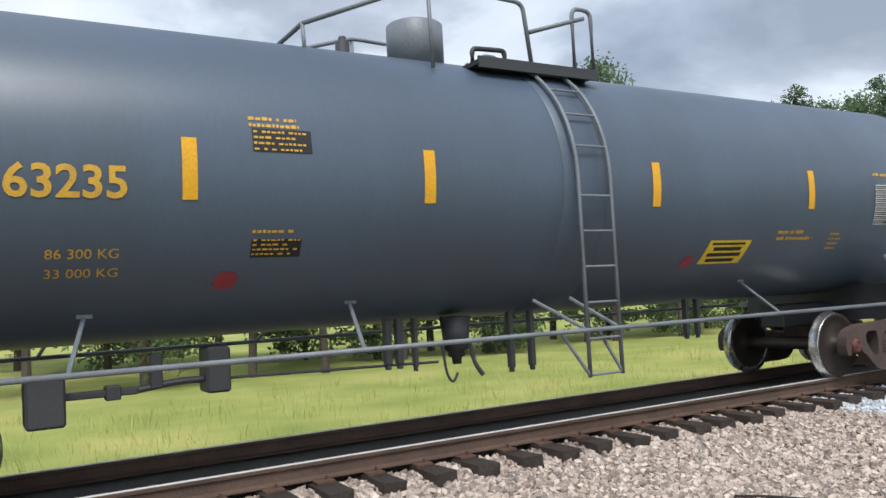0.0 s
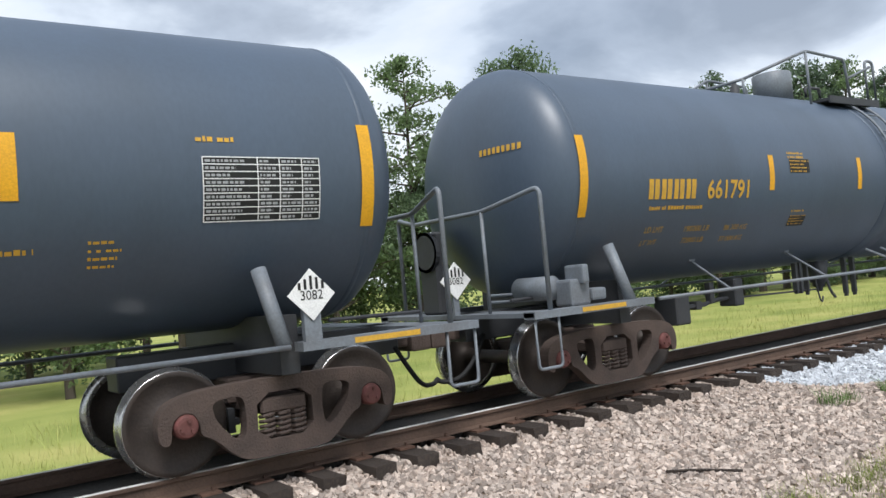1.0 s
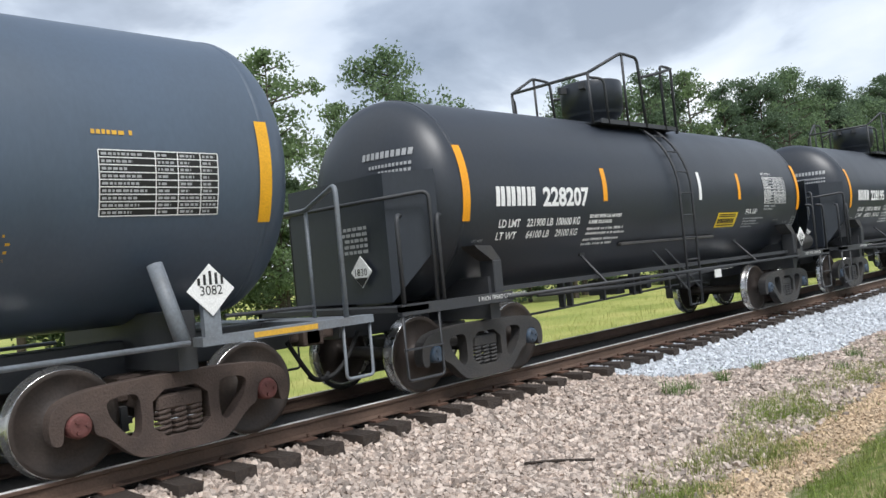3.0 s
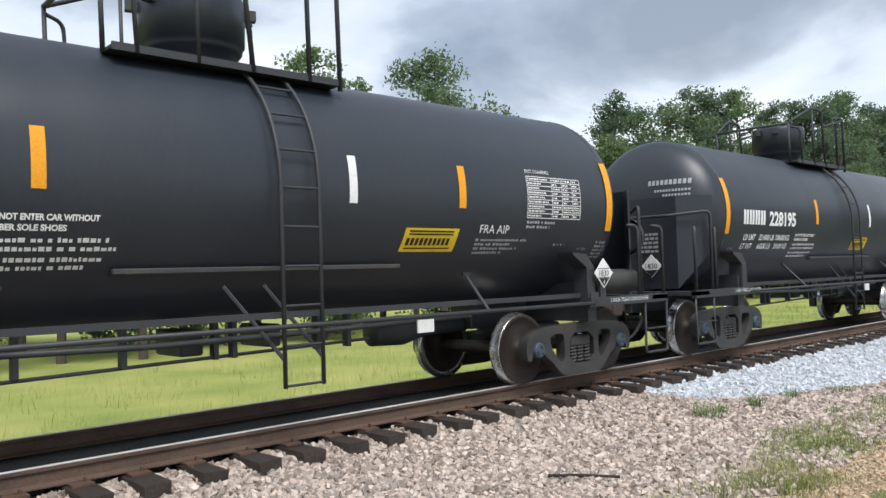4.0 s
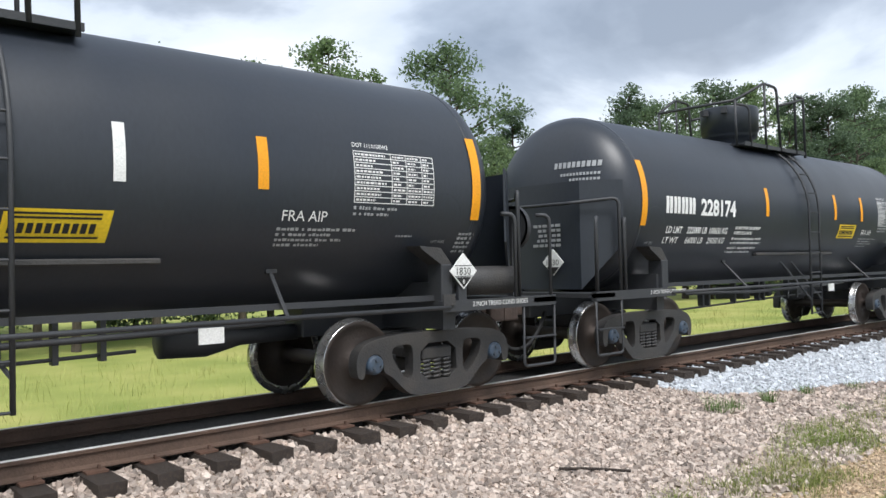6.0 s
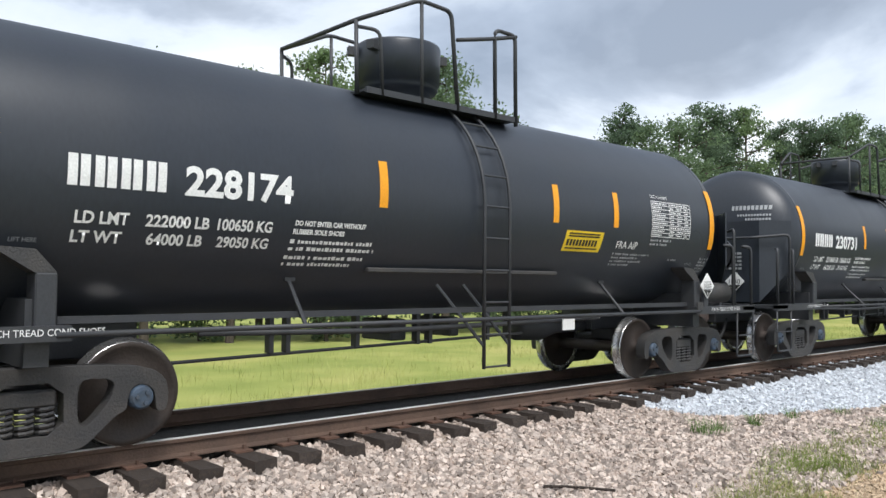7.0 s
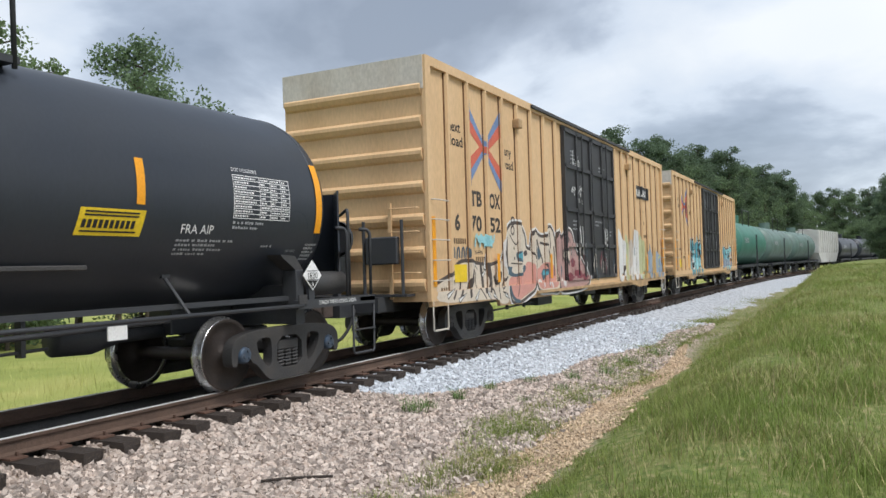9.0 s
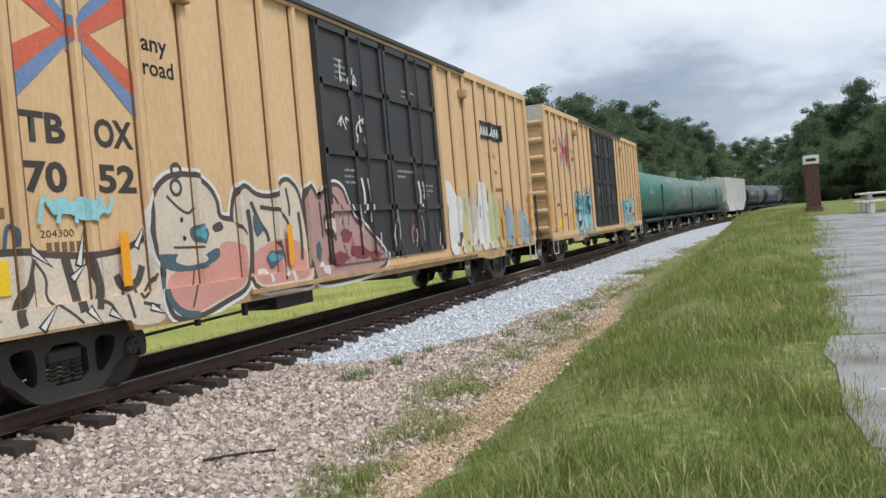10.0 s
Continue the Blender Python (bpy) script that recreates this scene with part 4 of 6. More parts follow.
    part("head_mark", hd, M["dimwhite"], car, "small white marks on the domed end")
    for x in (-4.95, 4.62):
        part("lift_lettering", wrap(lettering("LIFT HERE", 0.04, 0.2), x, 1.74, R, zc), M["dimwhite"], car)
        arc = [(x + 0.1 + 0.26 * math.cos(a), 0, 0.26 * math.sin(a)) for a in [math.pi * k / 12 for k in range(13)]]
        bm = pipe(bmesh.new(), arc, 0.012, 6)
        part("lifting_pad", wrap(bm, 0, 2.02, R, zc, 0, 0.0), M[paint], car, "welded round pad")
        # jacking post: upright and its sloping head plate against the tank
        s = -1 if x < 0 else 1
        part("jacking_post", bevelled(boxes((s * 4.70 - 0.10, s * 4.70 + 0.06, -R - 0.04, -R + 0.2, 1.02, 1.50)), 0.012, 1), B, car, "upright saddle post")
        bm = slab([(s * 4.70 + 0.06, 1.50), (s * 4.70 - 0.10, 1.50), (s * 4.70 - 0.36, 1.66), (s * 4.70 - 0.40, 1.70), (s * 4.70 - 0.10, 1.68)], -R - 0.03, -R + 0.20)
        part("saddle_head", bm, M["truck_black"], car)
    part("side_stiffener", bevelled(boxes((-1.50, 1.60, -1.125, -1.03, 1.545, 1.60)), 0.012, 1), M["truck_black"], car, "welded ledge along the tank side")
    # far and near side sill angle along the tank
    for side in (-1, 1):
        part("side_angle", boxes((-4.6, 4.6, side * (R - 0.12) - 0.03, side * (R - 0.12) + 0.03, 1.10, 1.16)), B, car)
    lad = ladder(car, -0.06, 0.42, R, zc, B, 0.46, 72, 0.09)
    for x, dx in ((-0.06, -0.42), (0.36, -0.42)):
        part("ladder_brace", rod(bmesh.new(), (x, -R - 0.09, 0.72), (x + dx, -R * 0.80, 1.42), 0.02, 6), B, lad)
    top = zc + R
    dome = part("manway_dome", lathe([(top - 0.14, 0.0), (top - 0.14, 0.40), (top - 0.06, 0.42), (top + 0.10, 0.42), (top + 0.12, 0.48), (top + 0.16, 0.51), (top + 0.22, 0.51), (top + 0.23, 0.535), (top + 0.68, 0.545), (top + 0.71, 0.53), (top + 0.73, 0.0)], "z", 36), M[paint], car, "black round valve housing on the tank top", True)
    dome.matrix_basis = pose(-0.22, 0, 0)
    for a in (200, 340, 20, 160):
        part("dome_lug", boxes((0.52, 0.66, -0.05, 0.05, top + 0.55, top + 0.66)), B, dome).matrix_basis = pose(0, 0, 0, 0, 0, a)
    for q in (-0.90, 0.60):
        part("platform", boxes((-1.4, 1.05, q, q + 0.30, top - 0.18, top - 0.15)), B, car, "dark walkway grating")
    part("platform_edge", boxes((-1.4, 1.05, -0.93, -0.90, top - 0.20, top - 0.13)), B, car)
    for side in (-1, 1):
        y = side * 0.92
        rail_loop(car, [(-1.45, y * 0.85, top + 0.62), (-0.65, y, top + 1.00), (-0.15, y, top + 0.98), (-0.03, y, top - 0.2)], 0.026, B)
        rail_loop(car, [(-0.05, y, top + 0.66), (0.55, y, top + 0.80), (1.0, y, top + 0.92)], 0.026, B)
        rail_loop(car, [(0.62, y, top - 0.2), (0.60, y, top + 0.93), (0.98, y, top + 0.93), (1.0, y, top - 0.25)], 0.026, B)
        rail_loop(car, [(-1.45, y * 0.85, top + 0.62), (-1.43, y * 0.85, top - 0.2)], 0.024, B)
        rail_loop(car, [(-1.45, y * 0.85, top + 0.55), (-1.22, y, top + 0.52), (-1.18, y, top - 0.2)], 0.022, B)
        rail_loop(car, [(-0.62, y, top + 1.01), (-0.60, y, top - 0.2)], 0.022, B)
    rail_loop(car, [(-1.45, -0.78, top + 0.62), (-1.45, 0.78, top + 0.62)], 0.026, B)
    for s in (-1, 1):
        # head shield before the domed end
        bm = bmesh.new()
        plan = [(s * 5.66, -1.34), (s * 6.12, -0.95), (s * 6.12, 0.95), (s * 5.66, 1.34)]
        low = [1.75, 1.12, 1.12, 1.75]
        for inner in (0, 1):
            k = -0.02 * s * inner
            vs = [(bm.verts.new((x + k, y * (1 - 0.012 * inner), 2.62)), bm.verts.new((x + k, y * (1 - 0.012 * inner), z))) for (x, y), z in zip(plan, low)]
            for (a, b), (c, e) in zip(vs, vs[1:]):
                bm.faces.new((a, c, e, b))
        bmesh.ops.bridge_loops(bm, edges=[e for e in bm.edges if e.is_boundary])
        bmesh.ops.recalc_face_normals(bm, faces=bm.faces[:])
        sh = part("head_shield", bm, M[paint], car, "black steel head shield")
        if s < 0:
            for rows_y, zt in ((0, 2.0),):
                bm = bmesh.new()
                r = random.Random(seed)
                for i in range(5):
                    y = -0.62
                    for _ in range(5):
                        w = r.uniform(0.05, 0.1)
                        bm.faces.new([bm.verts.new((-6.146, yy, z)) for yy, z in ((y, zt - 0.07 * i), (y + w, zt - 0.07 * i), (y + w, zt - 0.07 * i + 0.04), (y, zt - 0.07 * i + 0.04))])
                        y += w + 0.02
                part("shield_stencil", bm, M["dimwhite"], sh)
            p = part("end_placard", slab([(0, -0.19), (0.19, 0), (0, 0.19), (-0.19, 0)], -0.012, 0), M["white"], car, "white diamond hazard placard")
            p.matrix_basis = pose(-6.17, -0.50, 1.50, 0, 0, -90)
            part("placard_number", flat(lettering("1830", 0.085, 0.22), -0.11, -0.016, -0.042), M["ink"], p)
            part("placard_lower_half", slab([(-0.115, -0.068), (0, -0.18), (0.115, -0.068)], -0.015, -0.013), M["ink"], p)
        a, b = s * 6.42, s * 4.55
        part("end_sill", boxes((min(a, b), max(a, b), -R - 0.10, -R - 0.02, 0.98, 1.10), (min(a, b), max(a, b), R + 0.02, R + 0.10, 0.98, 1.10), (min(a, a - s * 0.4), max(a, a - s * 0.4), -R - 0.1, R + 0.1, 1.02, 1.08)), B, car, "black end sill and platform")
        part("sill_lettering", flat(lettering("2 INCH TREAD COND SHOES", 0.055, 0.9), -5.2 if s < 0 else 5.0, -R - 0.106, 1.025), M["white"], car)
        rail_loop(car, [(s * 5.82, -R - 0.05, 1.05), (s * 5.82, -R - 0.05, 2.36), (s * 6.30, -0.9, 2.30), (s * 6.35, 0.9, 2.30), (s * 5.82, R + 0.05, 2.36), (s * 5.82, R + 0.05, 1.05)], 0.024, B)
        for x in (5.74, 6.36):
            rail_loop(car, [(s * x, -R - 0.07, 0.98), (s * x, -R - 0.07, 2.08), (s * (x - 0.14), -R + 0.02, 2.08)], 0.026, B, "grab_iron", "upright grab iron")
        stirrup(car, s * 5.85, s * 6.40, -R - 0.08, 1.0, 0.27, B)
        part("step_tread", boxes((min(s * 5.85, s * 6.40), max(s * 5.85, s * 6.40), -R - 0.12, -R - 0.04, 0.60, 0.615)), B, car)
        stirrup(car, s * 5.85, s * 6.40, R + 0.08, 1.0, 0.27, B)
    placard(car, 4.86, -R - 0.10, 1.42, "1830", False)
    part("placard_bracket", boxes((4.80, 4.92, -R - 0.09, -R - 0.04, 1.0, 1.4)), B, car)
    bm = lathe([(-0.46, 0.0), (-0.45, 0.10), (-0.40, 0.17), (0.40, 0.17), (0.45, 0.10), (0.46, 0.0)], "x", 24)
    part("air_reservoir", bm, M["truck_black"], car, "dull gray air reservoir", True).matrix_basis = pose(5.55, -1.10, 1.30)
    part("hand_brake", lathe([(-0.03, 0.28), (0.03, 0.28), (0.03, 0.24), (-0.03, 0.24), (-0.03, 0.28)], "x", 24), B, car, "round brake wheel").matrix_basis = pose(6.3, -0.85, 1.95)
    part("brake_post", boxes((6.22, 6.30, -0.90, -0.80, 1.05, 2.0)), B, car)
    # gear below
    part("underframe_rod", pipe(bmesh.new(), [(-3.4, -0.5, 0.66), (1.6, -0.5, 0.76)], 0.018), B, car)
    for x in (-2.3, -2.1, -1.2, -0.3, -0.1, 0.9, 1.3):
        part("hanger", boxes((x - 0.025, x + 0.025, -0.55, -0.45, 0.70, 1.1)), B, car)
    part("heater_pipe", pipe(bmesh.new(), rounded([(-3.2, -0.75, 0.95), (-1.0, -0.8, 0.90), (1.0, -0.8, 0.92), (3.0, -0.75, 0.95)], 0.3), 0.03), B, car, smooth=True)
    part("outlet_box", bevelled(boxes((-0.60, -0.36, -0.4, 0.2, 0.74, 1.0)), 0.02, 1), B, car, "black box below the tank")
    part("outlet_box", bevelled(boxes((0.35, 0.52, -0.4, 0.2, 0.76, 1.0)), 0.02, 1), B, car, "black box below the tank")
    part("brake_cylinder", lathe([(2.0, 0.0), (2.02, 0.17), (2.5, 0.19), (2.9, 0.10), (3.6, 0.09), (3.6, 0.0)], "x", 20, 0.78), B, car, smooth=True)
    part("label_plate", boxes((2.05, 2.30, -0.86, -0.84, 0.80, 0.95)), M["white"], car, "small white plate")
    part("label_plate", boxes((4.55, 4.72, -R - 0.12, -R - 0.105, 1.05, 1.17)), M["truck_black"], car)
    return car


def box_car(x0, seed, first, label):
    car = thing("boxcar", label, "boxcar", (x0, YC, 0), "freight train cars")
    CARS.append((car, x0))
    H, W2, z0, z1 = 9.36, 1.45, 0.90, 5.05
    xs = [-8.53 + 0.83 * k for k in range(8)]
    T, D = M["box"], M["door"]
    part("body", boxes((-H + 0.03, H - 0.03, -W2, W2, z0, z1)), T, car, "tan yellow steel car body")
    part("roof", slab([(-H, z1), (H, z1), (H, z1 + 0.02), (-H, z1 + 0.02)], -W2 - 0.04, W2 + 0.04), M["boxlight"], car, "pale sheet roof")
    for side in (-1, 1):
        y = side * W2
        a, b = (y - 0.07, y) if side < 0 else (y, y + 0.07)
        part("top_chord", boxes((-H, H, a, b, z1 - 0.10, z1 + 0.06)), T, car)
        part("side_sill", boxes((-H, H, a, b, z0, z0 + 0.16)), T, car)
        edge = [(H, 0.90), (H, 0.81), (6.50, 0.80), (6.45, 0.67), (5.30, 0.65), (4.72, 0.74)]
        sill = slab([(-x, z) for x, z in edge] + edge[::-1], a, b)
        part("sill_apron", sill, M["boxdark"], car, "deep side sill, tan darkened by painted shade and grime")
        for x in xs + [-v for v in xs]:
            bm = slab([(x - 0.07, z0 + 0.14), (x + 0.07, z0 + 0.14), (x + 0.07, z1 - 0.1), (x - 0.07, z1 - 0.1)], a + (0.0 if side < 0 else 0), b)
            for v in bm.verts:
                if abs(v.co.y) > W2 + 0.03:
                    v.co.x += 0.03 if v.co.x < x else -0.03
            part("side_post", bm, T, car, "pressed side post")
            # Strips beside the post that paint in its shade lines and dirt.
            part("post_shade_line", boxes((x - 0.085, x - 0.071, a + 0.045 if side < 0 else a, b if side < 0 else b - 0.045, z0 + 0.14, z1 - 0.1), (x + 0.071, x + 0.095, a + 0.045 if side < 0 else a, b if side < 0 else b - 0.045, z0 + 0.14, z1 - 0.1)), M["post_shade"], car)
        # plug doors: two leaves with ribs and lock rods
        for dx0, dx1 in ((-2.20, 0.10), (0.14, 2.44)):
            dd = part("plug_door", boxes((dx0, dx1, y + side * 0.02 - 0.03, y + side * 0.02 + 0.03, z0 + 0.12, z1 - 0.10)), D, car, "black plug door with lock rods")
            for z in (z0 + 0.2, z0 + 1.05, 2.85, 3.95, z1 - 0.2):
                part("door_rib", boxes((dx0 + 0.03, dx1 - 0.03, y + side * 0.07 - 0.03, y + side * 0.07 + 0.03, z - 0.05, z + 0.05)), D, dd)
            for x in (dx0 + 0.06, (dx0 + dx1) / 2 - 0.12, dx1 - 0.06):
                part("door_stile", boxes((x - 0.05, x + 0.05, y + side * 0.07 - 0.03, y + side * 0.07 + 0.03, z0 + 0.15, z1 - 0.15)), D, dd)
            part("lock_rod", rod(bmesh.new(), ((dx0 + dx1) / 2 + 0.25, y + side * 0.12, z0 + 0.2), ((dx0 + dx1) / 2 + 0.25, y + side * 0.12, z1 - 0.2), 0.022, 8), D, dd)
        part("door_rail", boxes((-4.4, 4.4, y + side * 0.08 - 0.05, y + side * 0.08 + 0.05, z0 - 0.07, z0 - 0.01)), M["boxdark"], car)
        part("door_rail", boxes((-4.4, 4.4, y + side * 0.08 - 0.04, y + side * 0.08 + 0.04, z1 - 0.04, z1 + 0.03)), M["door"], car)
    for s in (-1, 1):
        x = s * H
        part("end_wall", boxes((min(x, x - s * 0.05), max(x, x - s * 0.05), -W2 - 0.03, W2 + 0.03, z0, z1)), T, car, "corrugated end wall")
        for k in range(7):
            z = z0 + 0.30 + 0.56 * k
            bm = bmesh.new()
            prof = [(0.0, -0.14), (0.05, -0.11), (0.10, -0.03), (0.10, 0.03), (0.05, 0.07), (0.0, 0.09)]
            rows = [[bm.verts.new((x + s * p, y, z + q)) for p, q in prof] for y in (-W2 + 0.02, W2 - 0.02)]
            for i in range(5):
                bm.faces.new((rows[0][i], rows[0][i + 1], rows[1][i + 1], rows[1][i]))
            bm.faces.new(rows[0])
            bm.faces.new(rows[1])
            bmesh.ops.recalc_face_normals(bm, faces=bm.faces[:])
            part("end_corrugation", bm, M["box"], car)
        part("end_cap", boxes((min(x + s * 0.005, x + s * 0.06), max(x + s * 0.005, x + s * 0.06), -W2 - 0.03, W2 + 0.03, z1 - 0.52, z1 + 0.05)), M["boxlight"], car, "faded white band across the end")
        part("corner_post", boxes((min(x - s * 0.16, x + s * 0.04), max(x - s * 0.16, x + s * 0.04), -W2 - 0.075, -W2, z0, z1 + 0.05)), T, car)
        for z in (1.25, 1.60, 1.95, 2.30, 2.64):
            part("grab_iron", pipe(bmesh.new(), rounded([(x - s * 0.05, -W2 - 0.06, z), (x - s * 0.05, -W2 - 0.13, z), (x - s * 0.62, -W2 - 0.13, z), (x - s * 0.62, -W2 - 0.06, z)], 0.03, 2), 0.012, 6), M["boxlight"], car)
        for z in (1.4, 1.75, 2.1, 2.5):
            part("grab_iron", pipe(bmesh.new(), rounded([(x + s * 0.08, -W2 + 0.1, z), (x + s * 0.16, -W2 + 0.1, z), (x + s * 0.16, -W2 + 0.65, z), (x + s * 0.08, -W2 + 0.65, z)], 0.03, 2), 0.012, 6), T, car)
        part("ladder_rail", boxes((min(x + s * 0.1, x + s * 0.14), max(x + s * 0.1, x + s * 0.14), -W2 + 0.62, -W2 + 0.68, 0.95, 2.6)), T, car)
        part("end_walkway", boxes((min(x + s * 0.02, x + s * 0.30), max(x + s * 0.02, x + s * 0.30), -1.2, 1.2, 1.0, 1.04), (min(x + s * 0.1, x + s * 0.2), max(x + s * 0.1, x + s * 0.2), 0.1, 0.55, 1.1, 2.2)), M["black_dull"], car, "black end platform and brake gear")
        gear = part("brake_stand", bevelled(boxes((min(x + s * 0.22, x + s * 0.34), max(x + s * 0.22, x + s * 0.34), -1.05, -0.42, 1.55, 2.02)), 0.02, 1), M["black_dull"], car, "black brake housing on the end platform")
        for q in (-1.12, -0.36):
            part("brake_post", rod(bmesh.new(), (x + s * 0.28, q, 1.02), (x + s * 0.28, q, 2.30), 0.03, 8), M["black_dull"], gear)
        part("draft_sill", boxes((min(x + s * 0.9, x - s * 2), max(x + s * 0.9, x - s * 2), -0.25, 0.25, 0.68, 1.02), (min(x, x + s * 0.5), max(x, x + s * 0.5), -0.75, 0.75, 0.75, 1.0)), M["black_dull"], car)
        stirrup(car, x - s * 0.6, x - s * 0.05, -W2 - 0.06, z0 + 0.05, 0.40, M["boxlight"])
        add_coupler(car, x + s * 0.5, s, "rusty")
    add_trucks(car, (-7.0, 7.0), "truck_black", "truck_black")
    part("underframe", boxes((-7, 7, -0.3, 0.3, 0.62, 0.92), (-3.2, -2.2, -1.1, -0.5, 0.5, 0.9), (1.5, 2.6, -0.8, 0.2, 0.55, 0.9)), M["black_dull"], car)
    for x in (-4.8, -3.8, 3.6, 4.6):
        part("hanger", boxes((x - 0.03, x + 0.03, -1.0, -0.94, 0.5, 0.92)), M["black_dull"], car)
    part("brake_rod", pipe(bmesh.new(), [(-5.8, -0.97, 0.52), (-2.4, -0.97, 0.60)], 0.02), M["black_dull"], car)
    # painted marks
    # fronts on which paint falls: posts, sill, door sheets, door ribs and stiles (x, x, z, z, place across)
    fronts = [(v - 0.069, v + 0.069, z0 + 0.161, 9, -W2 - 0.073) for q in xs for v in (q, -q)]
    fronts += [(-H, H, 0.64, z0 + 0.16, -W2 - 0.074), (-2.20, 0.10, z0 + 0.161, z1, -W2 - 0.054), (0.14, 2.44, z0 + 0.161, z1, -W2 - 0.054)]
    for dx0, dx1 in ((-2.20, 0.10), (0.14, 2.44)):
        fronts += [(dx0 + 0.03, dx1 - 0.03, z - 0.05, z + 0.05, -W2 - 0.103) for z in (z0 + 0.2, z0 + 1.05)]
        fronts += [(x - 0.05, x + 0.05, z0 + 0.25, z0 + 1.0, -W2 - 0.103) for x in (dx0 + 0.06, (dx0 + dx1) / 2 - 0.12, dx1 - 0.06)]
    yf = -W2 - 0.005
    ink = M["ink"]

    def paint(name, bm, material, label="", lift=0.0, base=-W2):
        return part(name, lay(bm, fronts, base, lift), material, car, label)

    for txt, x, z, ww in (("TB", -7.60, 2.64, 0.53), ("OX", -6.70, 2.64, 0.54), ("6", -8.28, 2.16, 0.22), ("70", -7.60, 2.16, 0.50), ("52", -6.70, 2.16, 0.53)) if first else ():
        paint("car_lettering", flat(lettering(txt, 0.29, ww, 0.014), x, 0, z), spray("worn_ink", (0.045, 0.038, 0.032)), "dark painted characters")
    if first:
        paint("data_line", flat(lettering("204300", 0.075, 0.40), -7.48, 0, 1.71), spray("worn_ink", (0.045, 0.038, 0.032)))
    red, blue = spray("logo_red", (0.56, 0.12, 0.07)), spray("logo_blue", (0.15, 0.23, 0.40))
    cx, cz, w, h = -6.88, 3.80, 0.78, 0.66
    for sx in (-1, 1):
        for sz in (-1, 1):
            outer, inner = (blue, red)
            for m_, d0, d1 in ((outer, 0.02, 0.26), (inner, -0.26, 0.02)):
                # each arm runs from the middle to a corner; the blue half lies above or below the red
                o0, o1 = d0 * sz, d1 * sz
                paint("arrow_band", poly([(cx + sx * 0.02, cz + o0 * 0.45), (cx + sx * 0.02, cz + o1 * 0.45), (cx + sx * w, cz + sz * h * 0.86 + o1), (cx + sx * w, cz + sz * h * 0.86 + o0)]), m_, "painted arrow band", 0.001 * (2 + sx + sz))
    paint("arrow_core", poly([(cx - 0.10, cz + 0.28), (cx + 0.10, cz + 0.22), (cx + 0.13, cz), (cx + 0.10, cz - 0.28), (cx - 0.10, cz - 0.22), (cx - 0.04, cz)]), blue, "", 0.006)
    for txt, x, z, ww in (("next", -8.45, 3.96, 0.50), ("load", -8.38, 3.70, 0.52), ("any", -5.90, 3.78, 0.42), ("road", -5.90, 3.50, 0.50)):
        paint("slogan", flat(lettering(txt, 0.20, ww, 0.004), x, 0, z), ink)
    for x, z in ((-7.42, 1.56), (-8.35, 1.9), (-8.9, 1.02), (5.9, 3.15), (6.0, 2.75), (6.3, 2.3)):
        part("data_line", flat(bars([(0.09 * k, 0, 0.06, 0.10) for k in range(6)]), x, yf, z), spray("faded_ink", (0.16, 0.10, 0.05)), car)
    part("yellow_plate", boxes((-8.42, -7.86, -W2 - 0.02, -W2, 1.20, 1.52)), M["signyel"], car, "yellow data plate")
    part("vent_bracket", bevelled(boxes((4.1, 4.3, -W2 - 0.16, -W2, 4.42, 4.62)), 0.02, 1), M["boxdark"], car)
    part("vent_bracket", bevelled(boxes((-5.35, -5.15, -W2 - 0.16, -W2, 4.42, 4.62)), 0.02, 1), M["boxdark"], car)
    for x in (-9.25, -6.50, -3.35, 3.6, 6.5, 9.1):
        part("reflective_stripe", boxes((x - 0.06, x + 0.06, -W2 - 0.084, -W2 - 0.078, 1.15, 2.35 if abs(x) > 9 else 1.72)), M["orange"], car, "amber reflective strip")
    r = random.Random(seed)
    for x, z, rows_ in ((-1.6, 4.35, 4), (-1.55, 2.55, 3), (0.9, 4.15, 2), (1.5, 2.35, 3), (1.2, 1.95, 2), (-1.3, 1.95, 1), (0.45, 2.6, 2)):
        part("door_stencil", flat(bars(word_rows([r.uniform(0.3, 0.7) for _ in range(rows_)], 0.045, 0.10, int(x * 10))), x, -W2 - 0.056, z), M["dimwhite"], car)
    graffiti(car, seed, first, -W2, fronts)
    return car


def blob(cx, cz, rx, rz, y, r, n=18, wob=0.25):
    bm = bmesh.new()
    ph = [r.uniform(0, TAU) for _ in range(3)]
    pts = []
    for k in range(n):
        a = TAU * k / n
        q = 1 + wob * math.sin(2 * a + ph[0]) * 0.6 + wob * math.sin(3 * a + ph[1]) * 0.5 + wob * 0.4 * math.sin(5 * a + ph[2])
        pts.append(bm.verts.new((cx + rx * q * math.cos(a), y, max(0.68, cz + rz * q * math.sin(a)))))
    bm.faces.new(pts)
    bmesh.ops.triangulate(bm, faces=bm.faces[:])
    return bm


def ribbon(pts, w, y):
    bm = bmesh.new()
    prev = None
    pts = rounded([(x, 0, z) for x, z in pts], 0.25, 4)
    for i, p in enumerate(pts):
        d = (pts[min(i + 1, len(pts) - 1)] - pts[max(0, i - 1)]).normalized()
        nrm = Vector((-d.z, 0, d.x)) * w / 2
        cur = (bm.verts.new((p.x + nrm.x, y, max(0.68, p.z + nrm.z))), bm.verts.new((p.x - nrm.x, y, max(0.68, p.z - nrm.z))))
        if prev:
            bm.faces.new((prev[0], cur[0], cur[1], prev[1]))
        prev = cur
    return bm


PAINTS = {}


